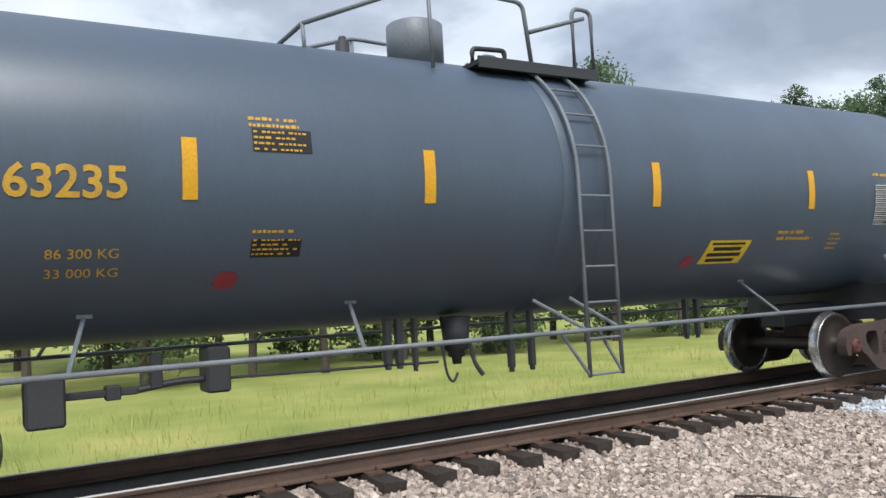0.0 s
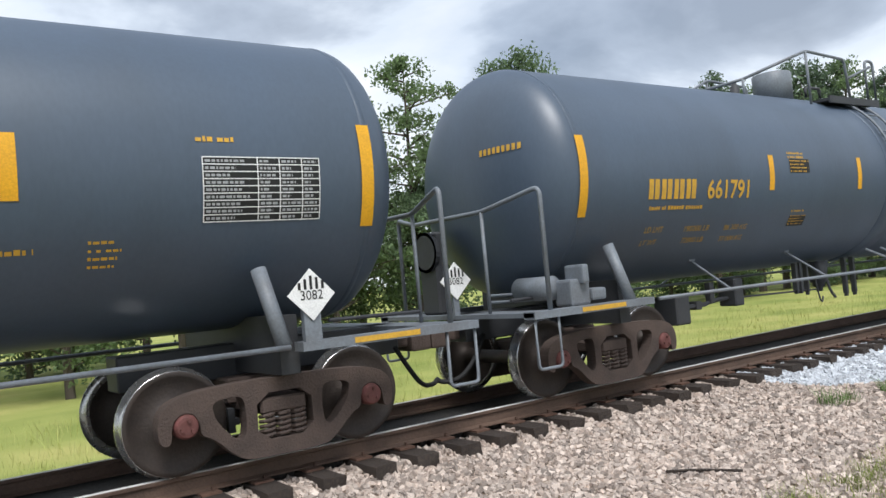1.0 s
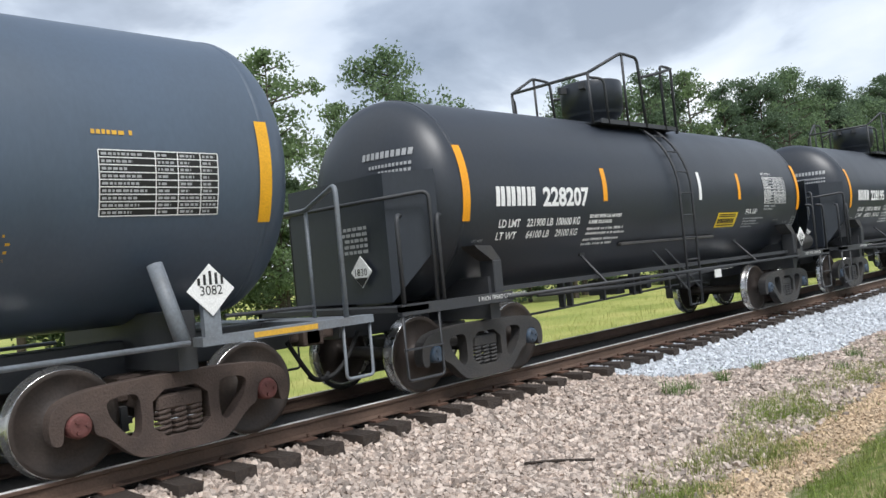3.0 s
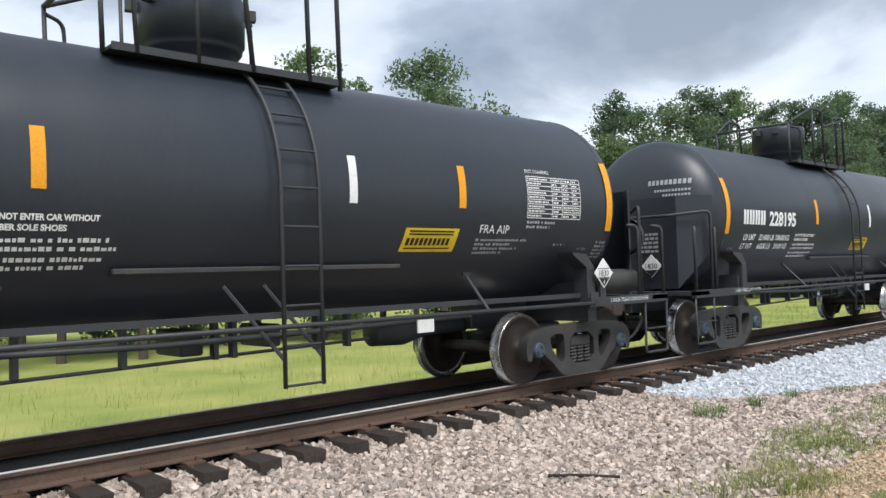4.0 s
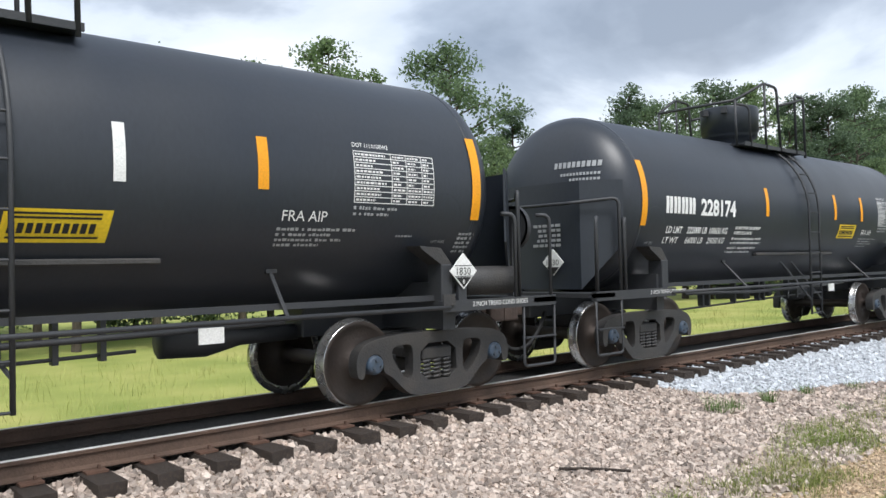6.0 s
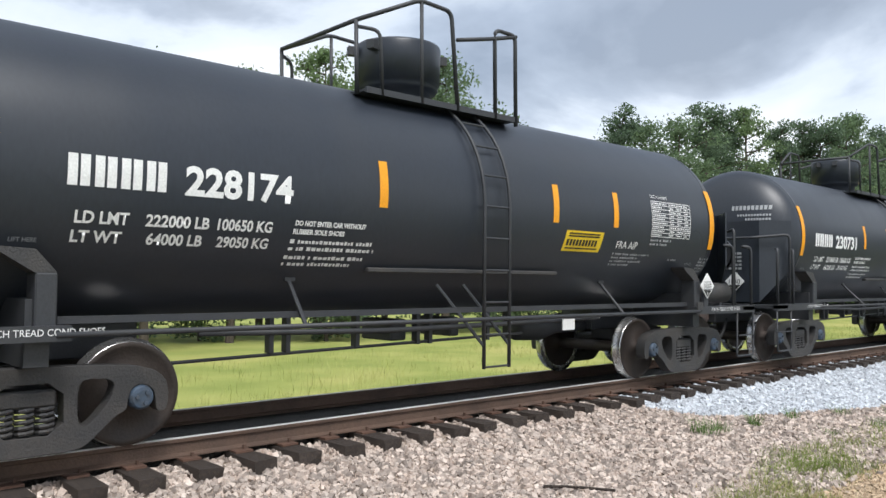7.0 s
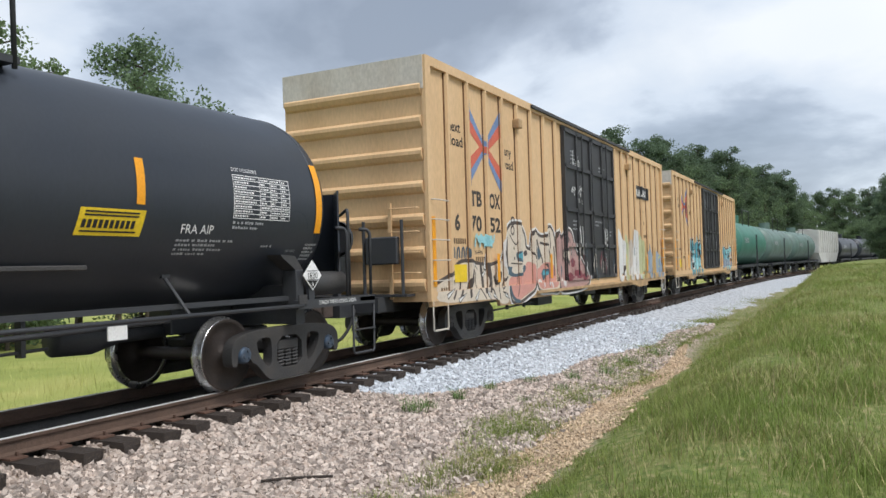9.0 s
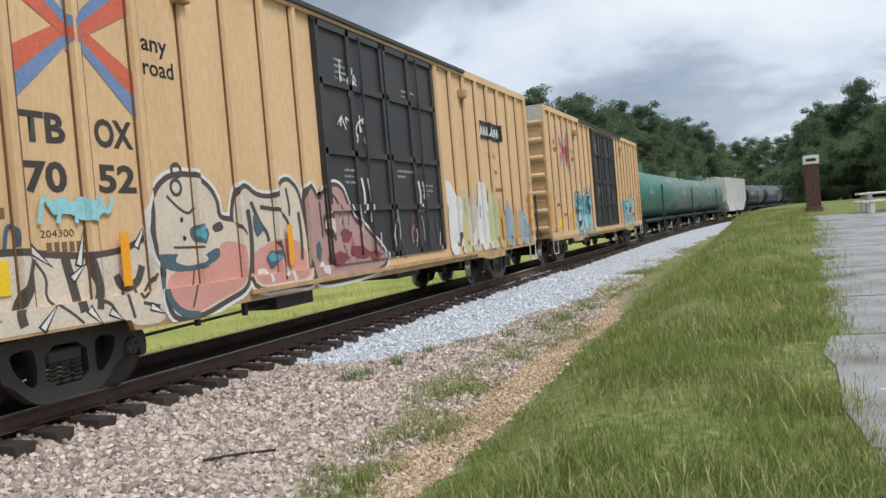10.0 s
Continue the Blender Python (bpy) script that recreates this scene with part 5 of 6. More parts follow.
def spray(name, c):
    if name not in PAINTS:
        PAINTS[name] = mat(name, c, 0.6, 0, [v * 0.75 for v in c], 0.5, 2.5, 30)
    return PAINTS[name]


def graffiti(car, seed, first, y0, fronts):
    """Painted pieces low on the near side, over the sheets, the posts and the doors."""
    r = random.Random(seed + 50)
    pal = {"pale_spray": (0.52, 0.46, 0.40), "pink_spray": (0.58, 0.28, 0.23), "teal_spray": (0.09, 0.33, 0.40), "white_spray": (0.66, 0.65, 0.63), "black_spray": (0.02, 0.02, 0.022), "maroon_spray": (0.22, 0.05, 0.065), "lime_spray": (0.46, 0.47, 0.27), "slate_spray": (0.07, 0.11, 0.14), "cream_spray": (0.60, 0.52, 0.42), "umber_spray": (0.075, 0.058, 0.052), "rose_spray": (0.42, 0.26, 0.235), "ochre_spray": (0.50, 0.33, 0.14), "slateblue_spray": (0.27, 0.33, 0.40), "aqua_spray": (0.28, 0.56, 0.60)}
    count = [0]

    def put(bm, paint, name="graffiti_shape", base=None):
        count[0] += 1
        lift = 0.00015 * count[0]
        if base is None:
            bm = lay(bm, fronts, y0, lift)
        else:
            for v in bm.verts:
                v.co.y = base - lift
        part(name, bm, spray(paint, pal[paint]), car)

    def letter(cx, w, top, fill, low=None, base=None):
        """One fat outlined letter: white halo, black outline, fill, lower fade, inner strokes."""
        cz, hz = (top + 0.98) / 2, (top - 0.98) / 2
        k = r.randrange(10 ** 6)
        w *= 1.22
        for grow, paint in ((0.055, "white_spray"), (0.035, "black_spray"), (0.0, fill)):
            put(blob(cx, cz, w / 2 + grow, hz + grow, 0, random.Random(k), 30, 0.33), paint, base=base)
        for _ in range(3):
            put(blob(cx + r.uniform(-0.3, 0.3) * w, cz + r.uniform(-0.5, 0.5) * hz, w * r.uniform(0.08, 0.2), hz * r.uniform(0.1, 0.25), 0, r, 12, 0.4), r.choice(("white_spray", "pale_spray", low or "pale_spray", "slate_spray")), base=base)
        if low:
            put(blob(cx, cz - hz * 0.5, w * 0.40, hz * 0.42, 0, random.Random(k + 1), 18, 0.15), low, base=base)
        put(blob(cx + r.uniform(-0.1, 0.1), cz + hz * r.uniform(-0.1, 0.45), w * 0.12, hz * 0.18, 0, r, 12, 0.2), r.choice(("slate_spray", "teal_spray", "black_spray")), base=base)
        for _ in range(6):
            x, z = cx + r.uniform(-0.45, 0.45) * w, cz + r.uniform(-0.8, 0.4) * hz
            put(ribbon([(x, z), (x + r.uniform(-0.12, 0.12), z + r.uniform(0.15, 0.4)), (x + r.uniform(-0.22, 0.22), z + r.uniform(0.25, 0.55))], r.uniform(0.025, 0.045), 0), "black_spray", "graffiti_line", base)

    def spikes(a, b, n, top):
        x = a
        for _ in range(n):
            x = a + (b - a) * r.random()
            z = r.uniform(1.0, top - 0.45)
            dx, dz = r.uniform(-0.25, 0.25), r.uniform(0.3, 0.55)
            put(ribbon([(x, z), (x + dx * 0.5, z + dz * 0.6), (x + dx, z + dz)], 0.05, 0), "black_spray", "graffiti_line")
            if r.random() < 0.6:
                put(poly([(x, z), (x + 0.09, z + 0.03), (x + dx * 0.8 + 0.02, z + dz * 0.8)]), "white_spray")

    if first:
        # pale piece over the truck: sheet, dark upper edge, fat strokes and white-hearted spikes
        throw = [(-9.25, 0.84), (-9.1, 1.15), (-8.55, 1.30), (-8.2, 1.56), (-7.8, 1.60), (-7.3, 1.53), (-6.9, 1.50), (-6.45, 1.52), (-6.15, 1.62), (-5.98, 1.3), (-5.92, 0.70), (-6.42, 0.70), (-6.55, 0.83)]
        put(shape(throw), "cream_spray")
        put(ribbon([(-9.1, 1.2), (-8.55, 1.32), (-8.2, 1.57), (-7.8, 1.60), (-7.3, 1.53), (-6.9, 1.50), (-6.45, 1.53), (-6.1, 1.66)], 0.07, 0), "umber_spray", "graffiti_line")
        for pts, w in (([(-8.5, 1.25), (-8.42, 1.05), (-8.55, 0.9)], 0.06), ([(-7.60, 1.52), (-7.68, 1.25), (-7.84, 1.05), (-7.80, 0.9)], 0.10), ([(-7.22, 1.5), (-7.14, 1.15), (-7.10, 0.95)], 0.11), ([(-7.58, 1.5), (-7.44, 1.32), (-7.5, 1.12), (-7.28, 0.98), (-7.12, 0.84)], 0.03), ([(-6.94, 1.48), (-6.86, 1.2), (-6.90, 0.95)], 0.09), ([(-6.92, 1.05), (-6.75, 1.0), (-6.68, 0.86)], 0.04), ([(-6.58, 1.28), (-6.52, 1.12), (-6.28, 1.16), (-6.2, 1.35)], 0.10), ([(-6.52, 1.1), (-6.44, 0.8)], 0.04), ([(-6.34, 1.12), (-6.28, 0.95), (-6.04, 1.25)], 0.04), ([(-6.3, 0.95), (-6.05, 0.88)], 0.04), ([(-8.2, 1.5), (-8.1, 1.15), (-8.25, 0.9)], 0.07)):
            put(ribbon(pts, w, 0), "umber_spray", "graffiti_line")
        for x, z, u, w in ((-7.62, 1.62, 0.22, -0.18), (-7.06, 1.40, 0.10, 0.36), (-7.16, 1.28, 0.18, 0.14), (-6.27, 1.55, 0.16, 0.24), (-7.62, 0.84, 0.2, 0.22), (-7.05, 0.98, 0.16, -0.18), (-6.78, 0.92, 0.18, -0.12), (-6.2, 0.9, 0.2, -0.1), (-8.35, 0.86, 0.3, 0.12), (-8.8, 0.95, 0.3, 0.14)):
            n = Vector((-w, u)).normalized() * 0.055
            put(poly([(x - n.x, z - n.y), (x + n.x, z + n.y), (x + u * 1.15, z + w * 1.15)]), "black_spray")
            n *= 0.55
            put(poly([(x - n.x + u * 0.06, z - n.y + w * 0.06), (x + n.x + u * 0.06, z + n.y + w * 0.06), (x + u * 0.95, z + w * 0.95)]), "white_spray")
        for x in (-8.45, -8.25, -8.05, -7.88):
            put(ribbon([(x, 1.62), (x + 0.04, 1.84), (x + 0.12, 1.82), (x + 0.11, 1.64)], 0.045, 0), "slate_spray", "graffiti_line")
        # joined fat letters: white halo, dark outline, cream fill, pink fade low down
        one = [(-6.03, 2.01), (-5.85, 2.26), (-5.62, 2.38), (-5.23, 2.40), (-4.93, 2.25), (-4.79, 2.05), (-4.80, 1.86), (-4.46, 1.83), (-4.25, 1.62), (-4.32, 1.14), (-4.44, 0.90), (-4.85, 0.80), (-5.40, 0.66), (-5.85, 0.68), (-5.97, 0.98), (-5.85, 1.28), (-6.03, 1.42), (-6.07, 1.72)]
        two = [(-4.60, 1.80), (-4.46, 2.22), (-4.22, 2.30), (-3.95, 2.14), (-3.52, 2.14), (-3.38, 2.36), (-3.16, 2.40), (-2.92, 2.24), (-2.80, 1.8), (-2.72, 1.2), (-2.78, 0.80), (-3.4, 0.84), (-4.30, 0.84), (-4.38, 1.4)]
        three = [(-2.86, 1.9), (-2.80, 2.24), (-2.55, 2.34), (-2.36, 2.08), (-2.24, 2.22), (-1.95, 2.36), (-1.66, 2.26), (-1.52, 1.95), (-1.30, 1.7), (-1.05, 1.66), (-0.75, 1.45), (-0.30, 1.16), (-0.35, 0.90), (-1.2, 0.80), (-2.4, 0.78), (-2.8, 0.84)]
        for grow, paint in ((0.07, "white_spray"), (0.025, "umber_spray")):
            for pts in (three, two, one):
                put(shape(pts, grow), paint)
        for pts, paint in ((three, "rose_spray"), (two, "cream_spray"), (one, "cream_spray")):
            put(shape(pts, -0.045), paint)
        put(shape([(-5.78, 1.24), (-5.3, 1.26), (-4.90, 1.34), (-4.82, 1.56), (-4.36, 1.52), (-4.38, 1.10), (-4.52, 0.94), (-5.0, 0.84), (-5.42, 0.73), (-5.80, 0.75), (-5.88, 1.0)]), "pink_spray")
        put(shape([(-4.28, 1.30), (-4.0, 1.42), (-3.55, 1.55), (-3.0, 1.48), (-2.84, 1.3), (-2.86, 0.92), (-3.5, 0.92), (-4.22, 0.92)]), "pink_spray")
        put(shape([(-6.0, 1.46), (-5.55, 1.44), (-5.15, 1.40), (-4.86, 1.50), (-4.84, 1.34), (-5.3, 1.22), (-5.75, 1.24), (-5.98, 1.36)]), "slate_spray")
        put(blob(-5.42, 1.38, 0.24, 0.09, 0, r, 18, 0.1), "cream_spray")
        put(blob(-5.20, 1.66, 0.17, 0.13, 0, r, 18, 0.1), "slate_spray")
        put(blob(-5.17, 1.67, 0.11, 0.09, 0, r, 18, 0.1), "teal_spray")
        put(shape([(-4.98, 1.75), (-4.78, 1.82), (-4.72, 1.70), (-4.92, 1.66)]), "umber_spray")
        for cx, cz, rr in ((-5.52, 2.42, 0.10), (-5.55, 2.22, 0.11)):
            put(ring(cx, cz, rr, rr, 0.045), "umber_spray", "graffiti_line")
        for cx, cz in ((-5.50, 1.84), (-5.48, 1.62)):
            put(blob(cx, cz, 0.03, 0.035, 0, r, 10, 0.1), "black_spray")
        for pts, w, paint in (([(-5.72, 2.12), (-5.52, 1.96), (-5.36, 1.90), (-5.28, 1.98)], 0.035, "umber_spray"), ([(-5.68, 1.52), (-5.2, 1.50)], 0.03, "umber_spray"), ([(-5.36, 1.24), (-5.42, 1.0), (-5.52, 0.80)], 0.03, "umber_spray"), ([(-4.48, 1.78), (-4.34, 1.62)], 0.04, "umber_spray"), ([(-5.9, 1.2), (-5.92, 0.95), (-5.7, 0.74), (-5.4, 0.70)], 0.09, "slate_spray"), ([(-4.20, 1.95), (-4.16, 1.6), (-4.22, 1.1)], 0.09, "umber_spray"), ([(-4.12, 2.05), (-3.95, 1.75), (-3.80, 1.62), (-3.78, 1.5)], 0.07, "umber_spray"), ([(-3.92, 1.98), (-3.5, 1.94), (-3.28, 1.80), (-3.24, 1.62)], 0.06, "umber_spray"), ([(-3.6, 1.5), (-3.5, 1.2), (-3.52, 0.95)], 0.05, "umber_spray"), ([(-3.26, 2.25), (-3.2, 2.0), (-3.22, 1.85)], 0.05, "umber_spray"), ([(-2.98, 1.9), (-2.94, 1.55), (-2.98, 1.2)], 0.07, "umber_spray"), ([(-4.1, 1.1), (-3.9, 1.12), (-3.85, 0.95)], 0.07, "white_spray"), ([(-3.5, 1.0), (-3.4, 1.14), (-3.28, 0.92)], 0.07, "white_spray"), ([(-2.66, 2.12), (-2.6, 1.6), (-2.64, 1.1)], 0.04, "umber_spray"), ([(-2.36, 2.05), (-2.34, 1.5)], 0.05, "umber_spray"), ([(-2.1, 2.2), (-1.85, 2.05), (-1.8, 1.7)], 0.04, "umber_spray")):
            put(ribbon(pts, w, 0), paint, "graffiti_line")
        for cx, cz, rx, rz, paint in ((-4.02, 1.72, 0.10, 0.14, "slate_spray"), (-3.72, 1.26, 0.16, 0.12, "slate_spray"), (-3.70, 1.28, 0.10, 0.07, "teal_spray"), (-2.52, 1.30, 0.10, 0.16, "slate_spray"), (-2.42, 1.02, 0.10, 0.10, "white_spray"), (-2.15, 1.68, 0.16, 0.20, "umber_spray"), (-2.13, 1.68, 0.10, 0.13, "cream_spray"), (-1.7, 1.5, 0.2, 0.1, "maroon_spray"), (-1.3, 1.2, 0.3, 0.12, "maroon_spray"), (-0.8, 1.12, 0.26, 0.08, "maroon_spray"), (-2.0, 1.15, 0.24, 0.12, "maroon_spray")):
            put(blob(cx, cz, rx, rz, 0, r, 16, 0.25), paint)
        for _ in range(34):            # run and scuffed paint across the doors
            x, z = r.uniform(-2.3, 2.3), r.uniform(0.98, 1.75)
            put(ribbon([(x, z), (x + r.uniform(-0.08, 0.1), z + r.uniform(0.1, 0.3)), (x + r.uniform(-0.1, 0.15), z + r.uniform(0.2, 0.5))], r.uniform(0.015, 0.04), 0), r.choice(("white_spray", "maroon_spray", "umber_spray", "pale_spray", "slate_spray")), "graffiti_line")
        for x, h in ((-1.0, 0.6), (-0.78, 0.75), (1.35, 0.5), (1.55, 0.35)):
            put(ribbon([(x, 2.45 - h), (x + 0.06, 2.45 - h / 2), (x - 0.02, 2.45)], 0.07, 0), "white_spray", "graffiti_line")
        # pale faded letters beyond the doors, then ochre and blue ones
        for x, w, top, paint in ((2.75, 1.23, 2.54, "white_spray"), (3.55, 0.91, 2.37, "lime_spray"), (4.15, 1.04, 2.22, "pale_spray"), (4.75, 1.04, 2.57, "white_spray"), (5.55, 0.91, 2.42, "lime_spray"), (6.1, 0.91, 2.17, "ochre_spray"), (6.8, 1.04, 2.12, "slateblue_spray"), (7.5, 0.98, 1.97, "ochre_spray"), (8.1, 1.04, 1.87, "slateblue_spray")):
            k = r.uniform(-0.12, 0.12)
            put(shape([(x, 0.90), (x - 0.06, 1.5), (x + 0.12 + k, top), (x + 0.38 + k, top - 0.05), (x + w * 0.72, top - 0.5), (x + w, 1.45), (x + w * 0.94, 0.95), (x + w * 0.62, 0.86), (x + w * 0.5, 1.25), (x + w * 0.36, 0.88)]), paint)
            for _ in range(3):
                u, z = x + r.uniform(0.05, 0.9) * w, r.uniform(0.98, top - 0.55)
                put(ribbon([(u, z), (u + r.uniform(-0.08, 0.08), z + r.uniform(0.15, 0.3)), (u + r.uniform(-0.1, 0.14), z + r.uniform(0.3, 0.5))], r.uniform(0.03, 0.06), 0), r.choice(("umber_spray", "slate_spray", "white_spray", "lime_spray")), "graffiti_line")
        for cz in (4.05, 3.25):
            for _ in range(9):
                x, z = r.uniform(-1.7, -0.7), cz + r.uniform(-0.15, 0.15)
                put(ribbon([(x, z), (x + r.uniform(-0.1, 0.12), z + r.uniform(-0.2, 0.25)), (x + r.uniform(-0.12, 0.2), z + r.uniform(-0.2, 0.3))], 0.03, 0), "white_spray", "graffiti_line", y0 - 0.057)
        put(blob(-7.0, 1.98, 0.34, 0.10, 0, r, 20, 0.3), "aqua_spray")
        for k in range(4):
            put(ribbon([(-7.5 + 0.22 * k, 1.84), (-7.42 + 0.22 * k, 2.16), (-7.30 + 0.22 * k, 1.88), (-7.22 + 0.22 * k, 2.1)], 0.05, 0), "aqua_spray", "graffiti_line")
        put(poly([(5.3, 3.62), (6.9, 3.60), (6.9, 4.02), (5.3, 4.04)]), "black_spray")
        for k in range(7):
            put(ribbon([(5.4 + 0.2 * k, 3.68), (5.48 + 0.2 * k, 3.96), (5.52 + 0.2 * k, 3.70)], 0.06, 0), "white_spray", "graffiti_line")
    else:
        for x in (-5.6, -5.0, -4.4, -3.8, -3.2):
            letter(x, 0.62, r.uniform(2.2, 2.6), "teal_spray", "aqua_spray")
        for x in (4.2, 5.0, 5.8, 6.6):
            letter(x, 0.7, 2.1, r.choice(("aqua_spray", "teal_spray")), "slateblue_spray")
        spikes(-5.8, -2.9, 14, 2.3)
        put(blob(-6.6, 3.7, 0.3, 0.45, 0, r), "maroon_spray")


def shape(pts, grow=0.0):
    """A painted patch with a softened outline, grown or shrunk by a margin."""
    pts = [Vector(p) for p in soften(pts)]
    area = sum(a.x * b.y - b.x * a.y for a, b in zip(pts, pts[1:] + pts[:1]))
    k = grow if area < 0 else -grow
    out = []
    for a, b, c in zip(pts[-1:] + pts, pts, pts[1:] + pts[:1]):
        d = (c - a).normalized()
        out.append((b.x - d.y * k, max(0.67, b.y + d.x * k)))
    bm = poly(out)
    bmesh.ops.triangulate(bm, faces=bm.faces[:])
    return bm


def poly(pts):
    bm = bmesh.new()
    bm.faces.new([bm.verts.new((x, 0, z)) for x, z in pts])
    return bm


def lay(bm, fronts, base, lift=0.0):
    """Paint laid on the near side: a flat sheet falls on the wall and, cut to their outline, on the fronts that stand proud of it."""
    out = bmesh.new()
    xs, zs = [v.co.x for v in bm.verts], [v.co.z for v in bm.verts]
    tmp = bpy.data.meshes.new("tmp")
    for v in bm.verts:
        v.co.y = base - 0.004 - lift
    bm.to_mesh(tmp)
    out.from_mesh(tmp)
    for x0, x1, z0, z1, y in fronts:
        if x1 < min(xs) or x0 > max(xs) or z1 < min(zs) or z0 > max(zs):
            continue
        c = bm.copy()
        for co, no in (((x0, 0, 0), (-1, 0, 0)), ((x1, 0, 0), (1, 0, 0)), ((0, 0, z0), (0, 0, -1)), ((0, 0, z1), (0, 0, 1))):
            bmesh.ops.bisect_plane(c, geom=c.verts[:] + c.edges[:] + c.faces[:], plane_co=co, plane_no=no, clear_outer=True)
        if x1 - x0 < 0.15:             # a pressed post: flat front, sloping flanks
            mid = (x0 + x1) / 2
            for q in (-0.041, 0.041):
                bmesh.ops.bisect_plane(c, geom=c.verts[:] + c.edges[:] + c.faces[:], plane_co=(mid + q, 0, 0), plane_no=(1, 0, 0))
            for v in c.verts:
                v.co.y = y - lift + 2.33 * max(0.0, abs(v.co.x - mid) - 0.041)
        else:
            for v in c.verts:
                v.co.y = y - lift
        if c.faces:
            c.to_mesh(tmp)
            out.from_mesh(tmp)
        c.free()
    bpy.data.meshes.remove(tmp)
    bm.free()
    return out


def plain_tank(x0, paint, label, L=13.0, R=1.42, zc=2.5, dome=True):
    car = thing("tank_car", label, "tank car", (x0, YC, 0), "freight train cars")
    CARS.append((car, x0))
    part("tank", lathe(tank_profile(L, R, 0.7), "x", 40, zc), M[paint], car, smooth=True)
    part("frame", boxes((-L / 2 - 0.6, L / 2 + 0.6, -R, R, 0.92, 1.05), (-L / 2 - 1.1, L / 2 + 1.1, -0.25, 0.25, 0.7, 1.0)), M["black_dull"], car)
    part("manway_dome", lathe([(zc + R - 0.1, 0), (zc + R - 0.1, 0.45), (zc + R + 0.5, 0.45), (zc + R + 0.5, 0)], "z", 20), M[paint], car)
    part("side_mark", wrap(char_bars((4, 3), 0.2, 0.35, 0.04, 0.1), -4.5, 2.5, R, zc), M["dimwhite"], car)
    part("ladder", boxes((0, 0.05, -R - 0.08, -R - 0.04, 0.5, zc + 0.6), (0.4, 0.45, -R - 0.08, -R - 0.04, 0.5, zc + 0.6)), M["black_dull"], car)
    part("handrail", pipe(bmesh.new(), rounded([(-1.4, -0.9, zc + R - 0.3), (-1.4, -0.9, zc + R + 0.8), (1.4, -0.9, zc + R + 0.8), (1.4, -0.9, zc + R - 0.3)], 0.1), 0.03), M["black_dull"], car)
    add_trucks(car, (-L / 2 + 1.2, L / 2 - 1.2), "truck_black", "truck_black", rolling=False)
    return car


def hopper_car(x0, label):
    car = thing("hopper_car", label, "hopper car", (x0, YC, 0), "freight train cars")
    CARS.append((car, x0))
    bm = slab([(-7.2, 1.9), (-5.2, 0.8), (-0.2, 0.8), (0, 1.3), (0.2, 0.8), (5.2, 0.8), (7.2, 1.9), (7.2, 4.4), (-7.2, 4.4)], -1.5, 1.5)
    part("body", bm, M["hopper"], car)
    for k in range(11):
        x = -7.0 + 1.4 * k
        part("side_rib", boxes((x - 0.06, x + 0.06, -1.58, -1.5, 1.9, 4.4)), M["hopper"], car)
    part("roof_walk", boxes((-7.2, 7.2, -0.5, 0.5, 4.5, 4.58), (-7.2, 7.2, -1.5, 1.5, 4.4, 4.45)), M["hopper"], car)
    part("frame", boxes((-8, 8, -0.3, 0.3, 0.7, 1.05), (-7.6, -7.0, -1.5, 1.5, 1.0, 1.1), (7.0, 7.6, -1.5, 1.5, 1.0, 1.1)), M["black_dull"], car)
    add_trucks(car, (-6.0, 6.0), "truck_black", "truck_black", rolling=False)
    return car


long_car(4.75, (-3.79, -1.59, 1.34, 4.12), 11, "gray tank car with yellow strips and a side ladder", "63235", (-6.32, -5.10, 2.34, 0.84), (-4.83, 1.89), (-3.27, 2.74, -3.27, 1.87))
long_car(21.80, (-3.34, -0.90, 2.10, 4.43), 12, "gray tank car with yellow stencils and rusty trucks", "661791", (-5.97, -4.81, 2.24, 0.92), (-4.26, 1.82), (-2.88, 2.58, -2.75, 1.82), sign=False)
acid_car(36.90, (-2.12, 2.38), 0.84, 1.95, ("221900 LB", "100600 KG", "64100 LB", "29100 KG"), 21, "black acid tank car with a white and amber strips", "228207")
acid_car(50.55, (-1.58, 2.48), 1.18, 0.73, ("221800 LB", "100600 KG", "64200 LB", "29100 KG"), 22, "black acid tank car with its notice behind the ladder", "228195")
acid_car(64.20, (-1.46, 1.33, 2.62), None, 1.95, ("222000 LB", "100650 KG", "64000 LB", "29050 KG"), 23, "black acid tank car with five amber strips", "228174", 0.07)
acid_car(77.90, (-2.08, -0.72, 2.10), None, 1.76, ("221800 LB", "100600 KG", "64200 LB", "29100 KG"), 24, "black acid tank car coupled to a tan boxcar", "230731", 0.08)
box_car(95.35, 31, True, "tan yellow boxcar with black plug doors and graffiti")
box_car(116.10, 32, False, "tan yellow boxcar with black doors and teal graffiti")
for i in range(3):
    plain_tank(134.0 + 15.2 * i, "green" if i == 0 else "graygreen", "dull green tank car far down the train" if i == 0 else "gray-green tank car far down the train, grayed by painted haze", 11.6, 1.50, 2.55)
hopper_car(179.5, "white covered hopper car far down the train")
for i in range(6):
    plain_tank(196.0 + 15.2 * i, "black", "black tank car at the far end of the train", 11.6)


